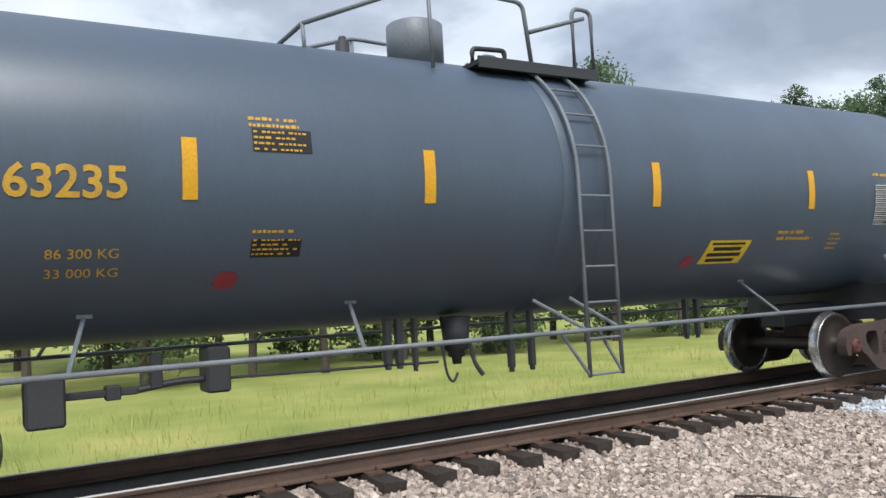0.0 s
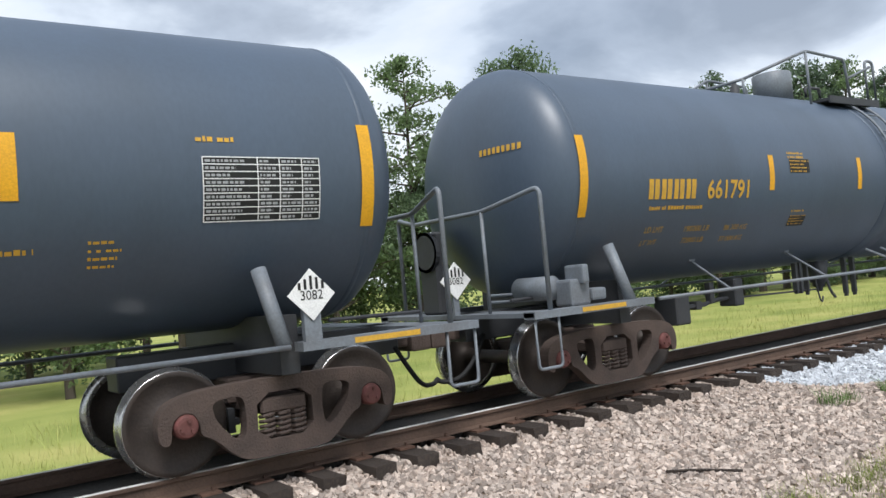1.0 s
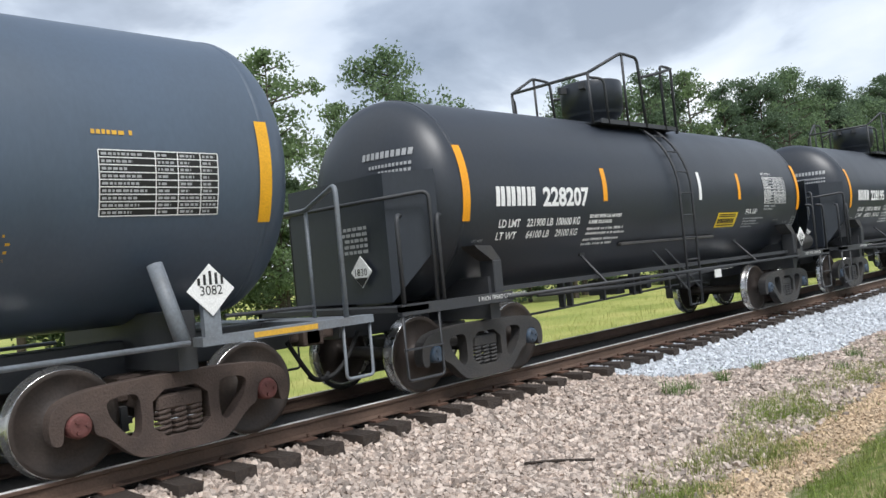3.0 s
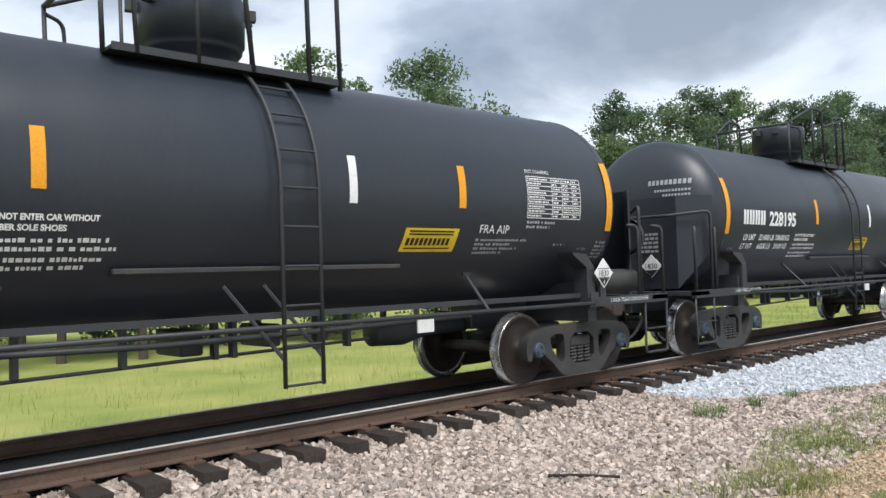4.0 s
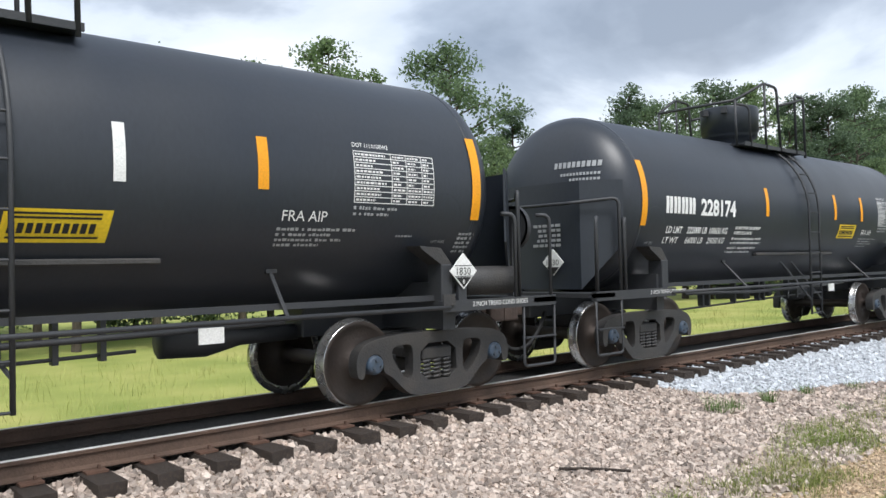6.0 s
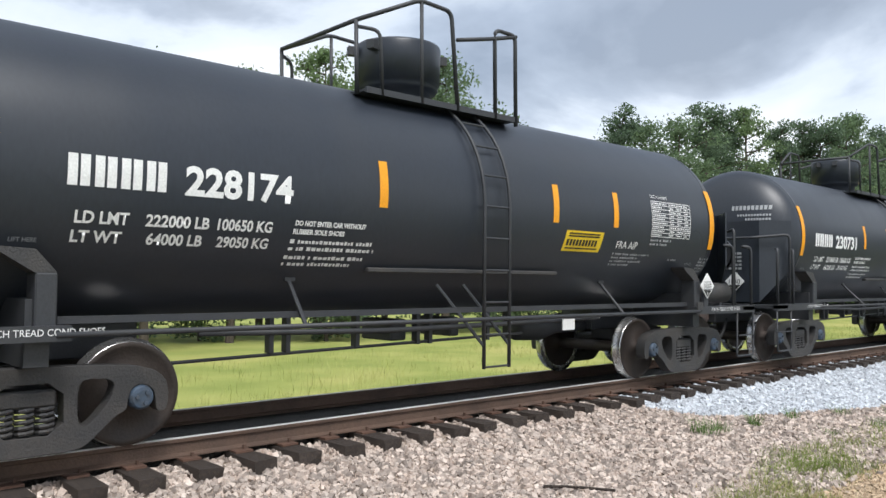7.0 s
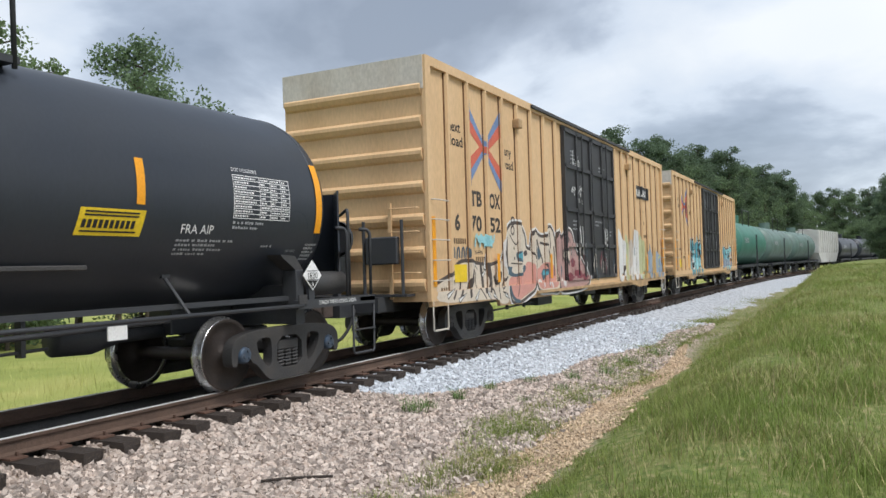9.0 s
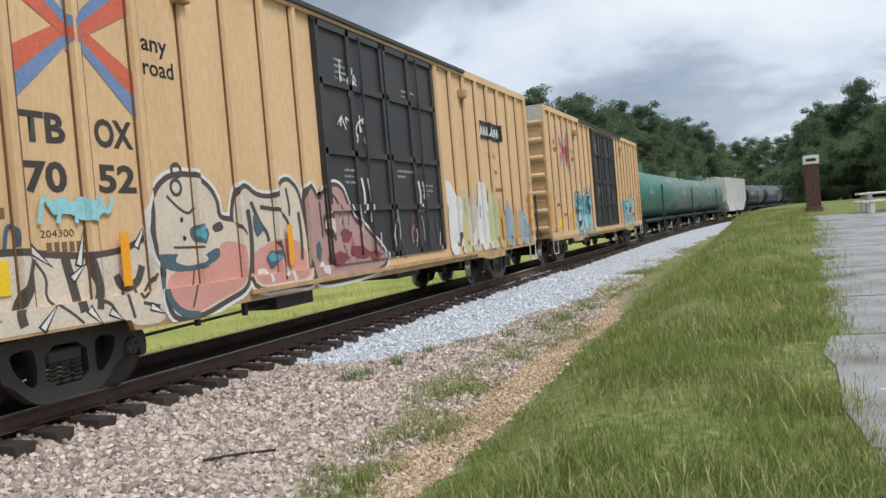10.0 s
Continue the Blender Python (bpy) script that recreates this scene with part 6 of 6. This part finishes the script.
# ---- trees ----
def leaf_material(name, a, b):
    m = mat(name, a, 0.6, 0, b, 0.8, 0.5, 3.0, 0, (1, 1, 1), 0.2, 0.25, island=0.35)
    n, l = m.node_tree.nodes, m.node_tree.links
    b, out = n["Principled BSDF"], n["Material Output"]
    tr, mx = n.new("ShaderNodeBsdfTranslucent"), n.new("ShaderNodeMixShader")
    l.new(b.inputs["Base Color"].links[0].from_socket, tr.inputs["Color"])
    mx.inputs[0].default_value = 0.55
    l.new(b.outputs[0], mx.inputs[1])
    l.new(tr.outputs[0], mx.inputs[2])
    l.new(mx.outputs[0], out.inputs["Surface"])
    return m


LEAF = [leaf_material("leaf_green", (0.17, 0.24, 0.13), (0.13, 0.185, 0.10)), leaf_material("leaf_pine", (0.13, 0.185, 0.115), (0.095, 0.14, 0.085)), leaf_material("leaf_light", (0.19, 0.265, 0.125), (0.145, 0.205, 0.10))]
BARK = mat("bark", (0.10, 0.08, 0.065), 0.9, 0, (0.05, 0.04, 0.033), 0.6, 3, 30, 0.6, (1, 1, 0.2))


def build_tree(height, width, seed, kind, leaves=2600, clear=0.25, leaf=0.10):
    """A tapered trunk with limbs, and a crown of leaf clumps round the limbs' ends."""
    r = random.Random(seed)
    nr = np.random.default_rng(seed)
    tree = thing("tree", "leafy green tree at the edge of the field" if kind != 1 else "tall dark pine at the edge of the field", "tree", group="trees behind the field")
    bm = bmesh.new()
    lean = (r.uniform(-0.3, 0.3), r.uniform(-0.3, 0.3))
    trunk = [(lean[0] * k / 6, lean[1] * k / 6, height * 0.92 * k / 6) for k in range(7)]
    for p, q, k in zip(trunk, trunk[1:], range(6)):
        rod(bm, p, q, height * 0.016 * (1 - k / 6.5), 8, height * 0.016 * (1 - (k + 1) / 6.5))
    clumps = []
    n = 44 if kind != 1 else 48
    for k in range(n):
        t = clear + (1 - clear) * (k + r.random()) / n
        base = Vector((lean[0] * t, lean[1] * t, height * 0.92 * t))
        a = r.uniform(0, TAU)
        shape = math.sin(math.pi * min(1, (t - clear) / (1 - clear) * 0.85 + 0.12)) if kind != 1 else 1.05 - 0.8 * (t - clear) / (1 - clear)
        reach = width / 2 * shape * r.uniform(0.45, 1.1)
        tip = base + Vector((reach * math.cos(a), reach * math.sin(a), reach * r.uniform(0.1, 0.55)))
        rod(bm, base, tip, height * 0.004, 5, height * 0.0012)
        clumps.append((tip, width * r.uniform(0.07, 0.16)))
        clumps.append((base.lerp(tip, 0.6) + Vector((0, 0, 0.2)), width * r.uniform(0.06, 0.12)))
    part("trunk", bm, BARK, tree, "tapered trunk with limbs")
    per = leaves // len(clumps)
    vs, fs = [], []
    for c, s in clumps:
        for _ in range(per):
            d = nr.normal(size=3)
            d /= np.linalg.norm(d)
            p = np.array(c) + d * s * nr.random() ** 0.42 * np.array((1.0, 1.0, 0.7))
            u = nr.normal(size=3)
            u /= np.linalg.norm(u)
            w = np.cross(u, nr.normal(size=3))
            w /= np.linalg.norm(w)
            q = leaf * nr.uniform(0.6, 1.2)
            i = len(vs)
            vs += [tuple(p - u * q), tuple(p + w * q * 0.55), tuple(p + u * q), tuple(p - w * q * 0.55)]
            fs.append((i, i + 1, i + 2, i + 3))
    me = bpy.data.meshes.new("crown")
    me.from_pydata(vs, [], fs)
    me.materials.append(LEAF[kind])
    cr = new("crown", me)
    cr.parent = tree
    return tree


def plant():
    r = random.Random(5)
    protos = [build_tree(11.5, 6.8, 1, 0, 8500, 0.18), build_tree(12.5, 5.6, 2, 2, 6000, 0.3), build_tree(14.0, 5.8, 3, 1, 10000, 0.35), build_tree(10.0, 7.5, 4, 2, 10000, 0.10), build_tree(13.0, 7.2, 6, 1, 12000, 0.22), build_tree(7.0, 6.5, 7, 0, 11000, 0.04)]
    used = set()

    def at(k, x, y, s=1.0, turn=None):
        m = pose(x, y, ground_z(x, y) - 0.1, 0, 0, r.uniform(0, 360) if turn is None else turn)
        ob = protos[k]
        if k in used:
            ob = copy_thing(protos[k], m)
        else:
            used.add(k)
            ob.matrix_basis = m
        ob.scale = (s, s, s * r.uniform(0.95, 1.05))
        return ob

    # trees that stand out against the sky: azimuth from the track's normal, distance, elevation of the top
    tops = (11.5, 12.5, 14.0, 10.0, 13.0, 7.0)
    for k, az, el, y in ((1, 33.5, 17.0, 27.0), (0, 42.6, 16.3, 26.0), (1, 38.2, 12.8, 30.0), (2, 47.0, 12.2, 30), (4, 55.0, 12.6, 27.0), (0, 57.0, 12.6, 28), (0, 58.5, 12.6, 28), (4, 60.5, 12.6, 28.0), (4, 62.0, 12.4, 29), (1, 63.5, 12.2, 27.5), (2, 65.5, 11.8, 27), (4, 66.5, 11.5, 28), (4, 67.5, 11.5, 27), (0, 69.5, 11.2, 27), (1, 52.0, 11.0, 31), (0, 22.0, 15.5, 25.0), (3, 27.5, 14.5, 27.0), (0, 17.0, 15.0, 26.0), (4, 29.5, 14.0, 30.0), (3, 10.0, 15.0, 25.0), (0, 3.0, 15.0, 26.0), (1, -6.0, 15.0, 26.0)):
        x = y * math.tan(radians(az))
        need = math.hypot(x, y) * math.tan(radians(el)) + EYE[2] - ground_z(x, y) + 0.1
        at(k, x, y, need / (tops[k] * 1.02))
    # hedge and lower wood along the field's edge
    for i in range(64):
        x = -26 + 2.3 * i + r.uniform(-1, 1)
        y = 26.5 + r.uniform(-1.2, 2.5) - 4.0 * smooth(40, 110, x) + 0.9 * max(0.0, 15 - x)
        at(5 if i % 3 else 3, x, y, r.uniform(0.75, 1.05) * (1.5 if x < 8 else 1.0))

    def level(table, a):
        for (p, u), (q, w) in zip(table, table[1:]):
            if a <= q:
                return u + (w - u) * max(0.0, (a - p) / (q - p))
        return table[-1][1]

    # wood that closes the view beyond the train, then the wood on the near side
    far = ((70, 10.2), (76, 9.0), (80, 8.0), (83.5, 7.3), (86, 6.2), (87.6, 5.2))
    for i in range(60):
        a = 70.5 + 17.0 * i / 59 + r.uniform(-0.2, 0.2)
        d = 85 + (a - 70) * 8.5 + r.uniform(-6, 10)
        x, y = d * math.sin(radians(a)), d * math.cos(radians(a)) + 2
        need = d * math.tan(radians(level(far, a) * r.uniform(0.86, 1.0))) + 2.2
        at(r.choice((0, 4, 4, 2)), x, y, need / 12.3)
        at(5, x - 2, y + r.uniform(-1, 2), r.uniform(0.8, 1.3))
    for i in range(18):
        x, y = 250 + 3 * i, -14 + 1.9 * i + r.uniform(-2, 2)
        at(r.choice((0, 4)), x, y, r.uniform(1.6, 2.0))
        at(5, x - 12, y, r.uniform(1.4, 2.0))
    near = ((90.6, 2.6), (91.6, 3.6), (92.6, 5.8), (94.0, 6.6), (110, 7.4))
    for i in range(60):
        a = 91.5 + 21.4 * (i / 59) ** 1.3 + r.uniform(-0.2, 0.2)
        d = 112 - 1.5 * (a - 90) + r.uniform(-7, 7)
        x, y = d * math.sin(radians(a)), d * math.cos(radians(a))
        need = d * math.tan(radians(level(near, a) * r.uniform(0.88, 1.0))) + 0.6
        at(r.choice((0, 4, 4, 3)), x, y, need / 12.0)
        at(5, x - 4, y + r.uniform(-1, 1) - 1.0, r.uniform(0.7, 1.1))


plant()


# ---- verge: pavement, pillar, tables ----
def build_pavement():
    """Old asphalt lot beside the verge, with cracks and broken edges."""
    asphalt = mat("old_asphalt", (0.29, 0.29, 0.285), 0.85, 0, (0.13, 0.125, 0.11), 0.8, 1.3, 50, 0.4)
    lot = thing("pavement", "cracked gray asphalt lot with weedy joints", "pavement", kind="structure")
    r = random.Random(9)
    x = 2.0
    row = 0
    while x < 34:
        L = 3.2 + r.uniform(-0.4, 1.2)
        edge = -0.40 - 0.045 * max(0, x - 8)
        y = edge + r.uniform(-0.12, 0.12)
        for c in range(4):
            w = r.uniform(2.6, 3.8)
            bm = bmesh.new()
            n = 9
            pts = []
            for k in range(n):
                pts.append((x + 0.05 + (L - 0.1) * k / (n - 1), y - 0.04 + r.uniform(-0.07, 0.05)))
            for k in range(n):
                pts.append((x + L - 0.05 - (L - 0.1) * k / (n - 1), y - w + 0.04 + r.uniform(-0.03, 0.03)))
            top = [bm.verts.new((px, py, ground_z(px, py) + 0.014)) for px, py in pts]
            low = [bm.verts.new((px, py, ground_z(px, py) - 0.08)) for px, py in pts]
            bm.faces.new(top)
            for i in range(len(pts)):
                j = (i + 1) % len(pts)
                bm.faces.new((top[i], low[i], low[j], top[j]))
            bmesh.ops.triangulate(bm, faces=[f for f in bm.faces if len(f.verts) > 4])
            bmesh.ops.recalc_face_normals(bm, faces=bm.faces[:])
            part("asphalt_slab", bm, asphalt, lot)
            y -= w
        x += L
        row += 1
    for k in range(3):
        part("paint_line", boxes((7.05 + 0.07 * k, 7.07 + 0.07 * k, -1.30 + 0.05 * k, -0.70 - 0.04 * k, ground_z(7, -1) + 0.015, ground_z(7, -1) + 0.021)), M["white"], lot, "worn white paint line")


build_pavement()


def build_pillar():
    x, y = 39.0, -1.75
    p = thing("brick_pillar", "tall dark brick pillar with a pale cap sign", "pillar", (x, y, ground_z(x, y) - 0.05))
    bw, bh = 0.19, 0.065
    r = random.Random(2)
    part("mortar_core", boxes((-0.265, 0.265, -0.265, 0.265, 0, 2.12)), M["concrete"], p)
    shared = {}
    for row in range(28):
        w = 0.29
        z = row * 0.076
        for face in range(4):
            for k in range(3):
                me = shared.get(0)
                if me is None:
                    bm = boxes((0, bw, -0.02, 0.02, 0, bh))
                    me = shared[0] = bpy.data.meshes.new("brick")
                    bm.to_mesh(me)
                    bm.free()
                    me.materials.append(M["brick"])
                b = new("brick", me)
                b.parent = p
                off = -0.29 + 0.195 * k + (0.0 if row % 2 else 0.0)
                b.matrix_basis = pose(0, 0, 0, 0, 0, 90 * face) @ pose(off, -0.275 + r.uniform(-0.004, 0.004), z)
    part("plinth", bevelled(boxes((-0.36, 0.36, -0.36, 0.36, 0, 0.25)), 0.02, 1), M["brick"], p)
    part("cap_sign", bevelled(boxes((-0.32, 0.32, -0.32, 0.32, 2.13, 2.52)), 0.02, 1), M["concrete"], p, "pale square cap")
    part("cap_mark", boxes((-0.325, -0.322, -0.2, 0.2, 2.26, 2.38)), M["rubber"], p)


build_pillar()


def build_table(x, y, turn):
    t = thing("picnic_table", "white concrete picnic table with two benches", "picnic table", group="picnic tables")
    part("tabletop", bevelled(boxes((-0.95, 0.95, -0.38, 0.38, 0.70, 0.78)), 0.015, 1), M["concrete"], t)
    for s in (-1, 1):
        part("pedestal", bevelled(boxes((s * 0.55 - 0.09, s * 0.55 + 0.09, -0.25, 0.25, 0, 0.70)), 0.01, 1), M["concrete"], t)
        b = part("bench", bevelled(boxes((-0.95, 0.95, s * 0.78 - 0.15, s * 0.78 + 0.15, 0.40, 0.47)), 0.012, 1), M["concrete"], t)
        for k in (-0.6, 0.6):
            part("bench_leg", boxes((k - 0.08, k + 0.08, s * 0.78 - 0.12, s * 0.78 + 0.12, 0, 0.40)), M["concrete"], b)
    t.matrix_basis = pose(x, y, ground_z(x, y) - 0.01, 0, 0, turn)


build_table(34.5, -4.0, 95)
build_table(33.5, -6.2, 80)


# ---- grass and weeds ----
def blades(name, label, category, places, material, kind=""):
    """places: (x, y, blades, height, radius)."""
    nr = np.random.default_rng(len(places))
    vs, fs = [], []
    for x, y, n, h, rad in places:
        for _ in range(n):
            a, q = nr.uniform(0, TAU), rad * nr.random() ** 0.5
            bx, by = x + q * math.cos(a), y + q * math.sin(a)
            bz = ground_z(bx, by) - 0.01
            hh, t = h * nr.uniform(0.5, 1.15), nr.uniform(0, TAU)
            lean = hh * nr.uniform(0.1, 1.1)
            w = 0.0025 + 0.006 * hh
            dx, dy = math.cos(t), math.sin(t)
            i = len(vs)
            vs += [(bx - dy * w, by + dx * w, bz), (bx + dy * w, by - dx * w, bz), (bx + dx * lean * 0.4 + dy * w * 0.8, by + dy * lean * 0.4 - dx * w * 0.8, bz + hh * 0.6), (bx + dx * lean * 0.4 - dy * w * 0.8, by + dy * lean * 0.4 + dx * w * 0.8, bz + hh * 0.6), (bx + dx * lean, by + dy * lean, bz + hh)]
            fs += [(i, i + 1, i + 2, i + 3), (i + 3, i + 2, i + 4)]
    me = bpy.data.meshes.new(name)
    me.from_pydata(vs, [], fs)
    me.materials.append(material)
    return tagged(new(name, me), label, category, kind=kind)


GRASS = leaf_material("verge_grass", (0.20, 0.275, 0.065), (0.33, 0.33, 0.13))
FIELD = mat("field_grass", (0.31, 0.35, 0.10), 0.6, 0, (0.42, 0.40, 0.15), 0.7, 0.3, 5, 0, (1, 1, 1), 0.15, 0.3, island=0.3)
STRAW = mat("dry_grass", (0.34, 0.30, 0.15), 0.7, 0, (0.30, 0.27, 0.10), 0.6, 0.9, 5, 0, (1, 1, 1), 0.15, 0.3, island=0.4)
WEED = mat("weed_leaves", (0.11, 0.19, 0.05), 0.6, 0, (0.11, 0.17, 0.05), 0.6, 4, 20, 0, (1, 1, 1), 0.15, 0.3, island=0.3)


def build_grass():
    r = random.Random(8)
    places = []
    for _ in range(10500):
        x = 3.0 + 42 * r.random() ** 1.7
        lo = -0.45 - 0.045 * max(0, x - 8)
        y = r.uniform(lo, gravel_edge(x) + 0.45)
        v = noise.noise(Vector((x * 0.55, y * 0.9, 3.0)))
        mid = lane(x)
        ragged = y + 0.5 * noise.noise(Vector((x * 1.1, y * 1.4, 21.0))) + 0.25 * noise.noise(Vector((x * 4.0, y * 4.0, 2.0)))
        bare = 0.25 + 0.50 * smooth(0.2, -0.3, v) if y > mid else 0.80 * smooth(0.08, -0.30, v)
        if abs(ragged - mid) < (0.45 + 0.3 * v) * smooth(26, 14, x):
            bare = 0.95
        if r.random() < bare:
            continue
        tall = 0.85 - 0.55 * smooth(mid - 1.4, mid - 0.3, y) + 0.35 * smooth(mid + 0.2, mid + 0.5, y)
        places.append((x, y, 20 if x < 18 else 12, r.uniform(0.07, 0.20) * (1 + 0.9 * max(0, v)) * tall, 0.16 + 0.008 * x))
    for _ in range(2600):                     # weedy strip between the sandy lane and the ballast
        x = 3.5 + 26 * r.random() ** 1.4
        y = gravel_edge(x) + r.gauss(0.0, 0.22)
        if noise.noise(Vector((x * 0.7, y * 0.8, 14.0))) + 0.5 * noise.noise(Vector((x * 2.3, y * 2.3, 4.0))) < -0.08:
            continue
        places.append((x, y, 13, r.uniform(0.05, 0.14), 0.10 + 0.005 * x))
    for _ in range(520):                      # tufts along the broken joints of the asphalt
        x = 3.0 + 26 * r.random()
        edge = -0.40 - 0.045 * max(0, x - 8)
        y = edge - r.choice((0.0, 0.1, 0.25, 3.2, 6.3)) + r.uniform(-0.25, 0.15)
        places.append((x, y, 14, r.uniform(0.04, 0.11), 0.10 + 0.01 * x))
    for k in range(9):
        x = 4.9 + 3.7 * k
        for q in range(16):
            places.append((x + r.uniform(-0.1, 0.1), -0.6 - 0.05 * x - 0.5 * q + r.uniform(-0.3, 0.3), 12, r.uniform(0.04, 0.10), 0.2))
    blades("grass", "long green verge grass with straw patches", "grass", places, GRASS, "stuff")
    blades("dry_grass", "dry straw-coloured grass among the green verge", "grass", [(x, y, max(3, n // 3), h * 1.1, rad * 1.6) for x, y, n, h, rad in places if noise.noise(Vector((x * 0.8, y * 1.1, 9.0))) > -0.1], STRAW, "stuff")
    places = []
    for _ in range(2600):
        x, y = r.uniform(-10, 45), 10.9 + 10 * r.random() ** 2
        places.append((x, y, 8, r.uniform(0.15, 0.35), 0.35))
    blades("field_grass", "bright yellow-green meadow grass behind the track", "grass", places, FIELD, "stuff")
    for x, y, n, h, rad in ((9.46, 5.36, 70, 0.20, 0.14), (9.75, 5.30, 40, 0.15, 0.10), (10.55, 5.23, 45, 0.20, 0.07), (11.6, 5.2, 40, 0.16, 0.08), (12.6, 4.9, 40, 0.15, 0.1), (13.4, 4.4, 50, 0.18, 0.12), (14.2, 4.0, 60, 0.2, 0.15), (15.8, 4.0, 60, 0.22, 0.2), (12.2, 4.2, 40, 0.15, 0.1), (17.5, 3.8, 60, 0.25, 0.25), (11.0, 4.4, 30, 0.12, 0.08)):
        blades("weed", "small green weed growing in the ballast", "weed", [(x, y, int(n * 1.6), h * 1.25, rad * 1.3)], WEED)


build_grass()


def build_stick():
    bm = pipe(bmesh.new(), rounded([(5.85, 4.98, ground_z(5.85, 4.98) + 0.05), (6.05, 4.80, ground_z(6, 4.8) + 0.06), (6.35, 4.52, ground_z(6.3, 4.5) + 0.05)], 0.1), 0.014, 6)
    tagged(part("stick", bm, M["tie"], None), "dark weathered stick lying on the ballast", "stick")


build_stick()
STONE = mat("brown_gray_ballast", (0.42, 0.355, 0.31), 0.85, 0, (0.33, 0.24, 0.19), 0.5, 6, 60, 0.2, (1, 1, 1), 0.15, 0.3, island=0.52)
STONE2 = mat("fresh_gray_ballast", (0.50, 0.525, 0.56), 0.8, 0, (0.40, 0.42, 0.45), 0.5, 6, 60, 0.2, (1, 1, 1), 0.12, 0.3, island=0.30)


def on_brown(x, y):
    near_rail = abs(abs(y - YC) - 0.755) < 0.08
    if y < gravel_edge(x):
        return x > 4 and y > lane(x) + 0.15 and noise.noise(Vector((x * 31, y * 31, 5.0))) > 0.5 - 0.9 * smooth(3.2, 3.7, y)
    return not near_rail and not new_ballast(x, y) and x < 30


def on_lane(x, y):
    wide = 0.42 + 0.25 * noise.noise(Vector((x * 0.8, y, 6.0))) + 0.2 * noise.noise(Vector((x * 5, y * 5, 8.0)))
    return 3.5 < x < 20 and abs(y - lane(x)) < wide * smooth(22, 12, x)


def on_new(x, y):
    return y < 7.0 and new_ballast(x, y)


build_stones("ballast", "loose brown and gray crushed stone", STONE, 56000, on_brown, 1)
build_stones("lane_gravel", "fine tan gravel on a worn strip beside the grass", mat("tan_gravel", (0.47, 0.36, 0.25), 0.9, 0, (0.36, 0.25, 0.15), 0.6, 2, 60, 0.2, (1, 1, 1), 0.15, 0.3, island=0.35), 15000, on_lane, 3, 0.009, 0.022)
build_stones("fresh_ballast", "loose pale gray crushed stone", STONE2, 30000, on_new, 2)


# ---- movement ----
def run(t):
    """How far the train has gone: it slows a little in the first two seconds."""
    return SPEED * t - 0.56 * max(0.0, 1 - t / 2.0) ** 1.6


def motions():
    times = sorted({0.0, 1 / 30, 2 / 30, 10.0, 10 - 1 / 30, 10 - 2 / 30} | {0.25 * k for k in range(1, 40)})
    for car, x0 in CARS:
        walk(car, [(t, pose(x0 - run(t), YC - bend(x0 - run(t)), 0, 0, 0, heading(x0 - run(t)))) for t in times])
    steps = [k / 15 for k in range(151)]
    for w, x in WHEELS:
        walk(w, [(t, pose(x, 0, WR, 0, -math.degrees(run(t) / WR), 0)) for t in steps])


motions()
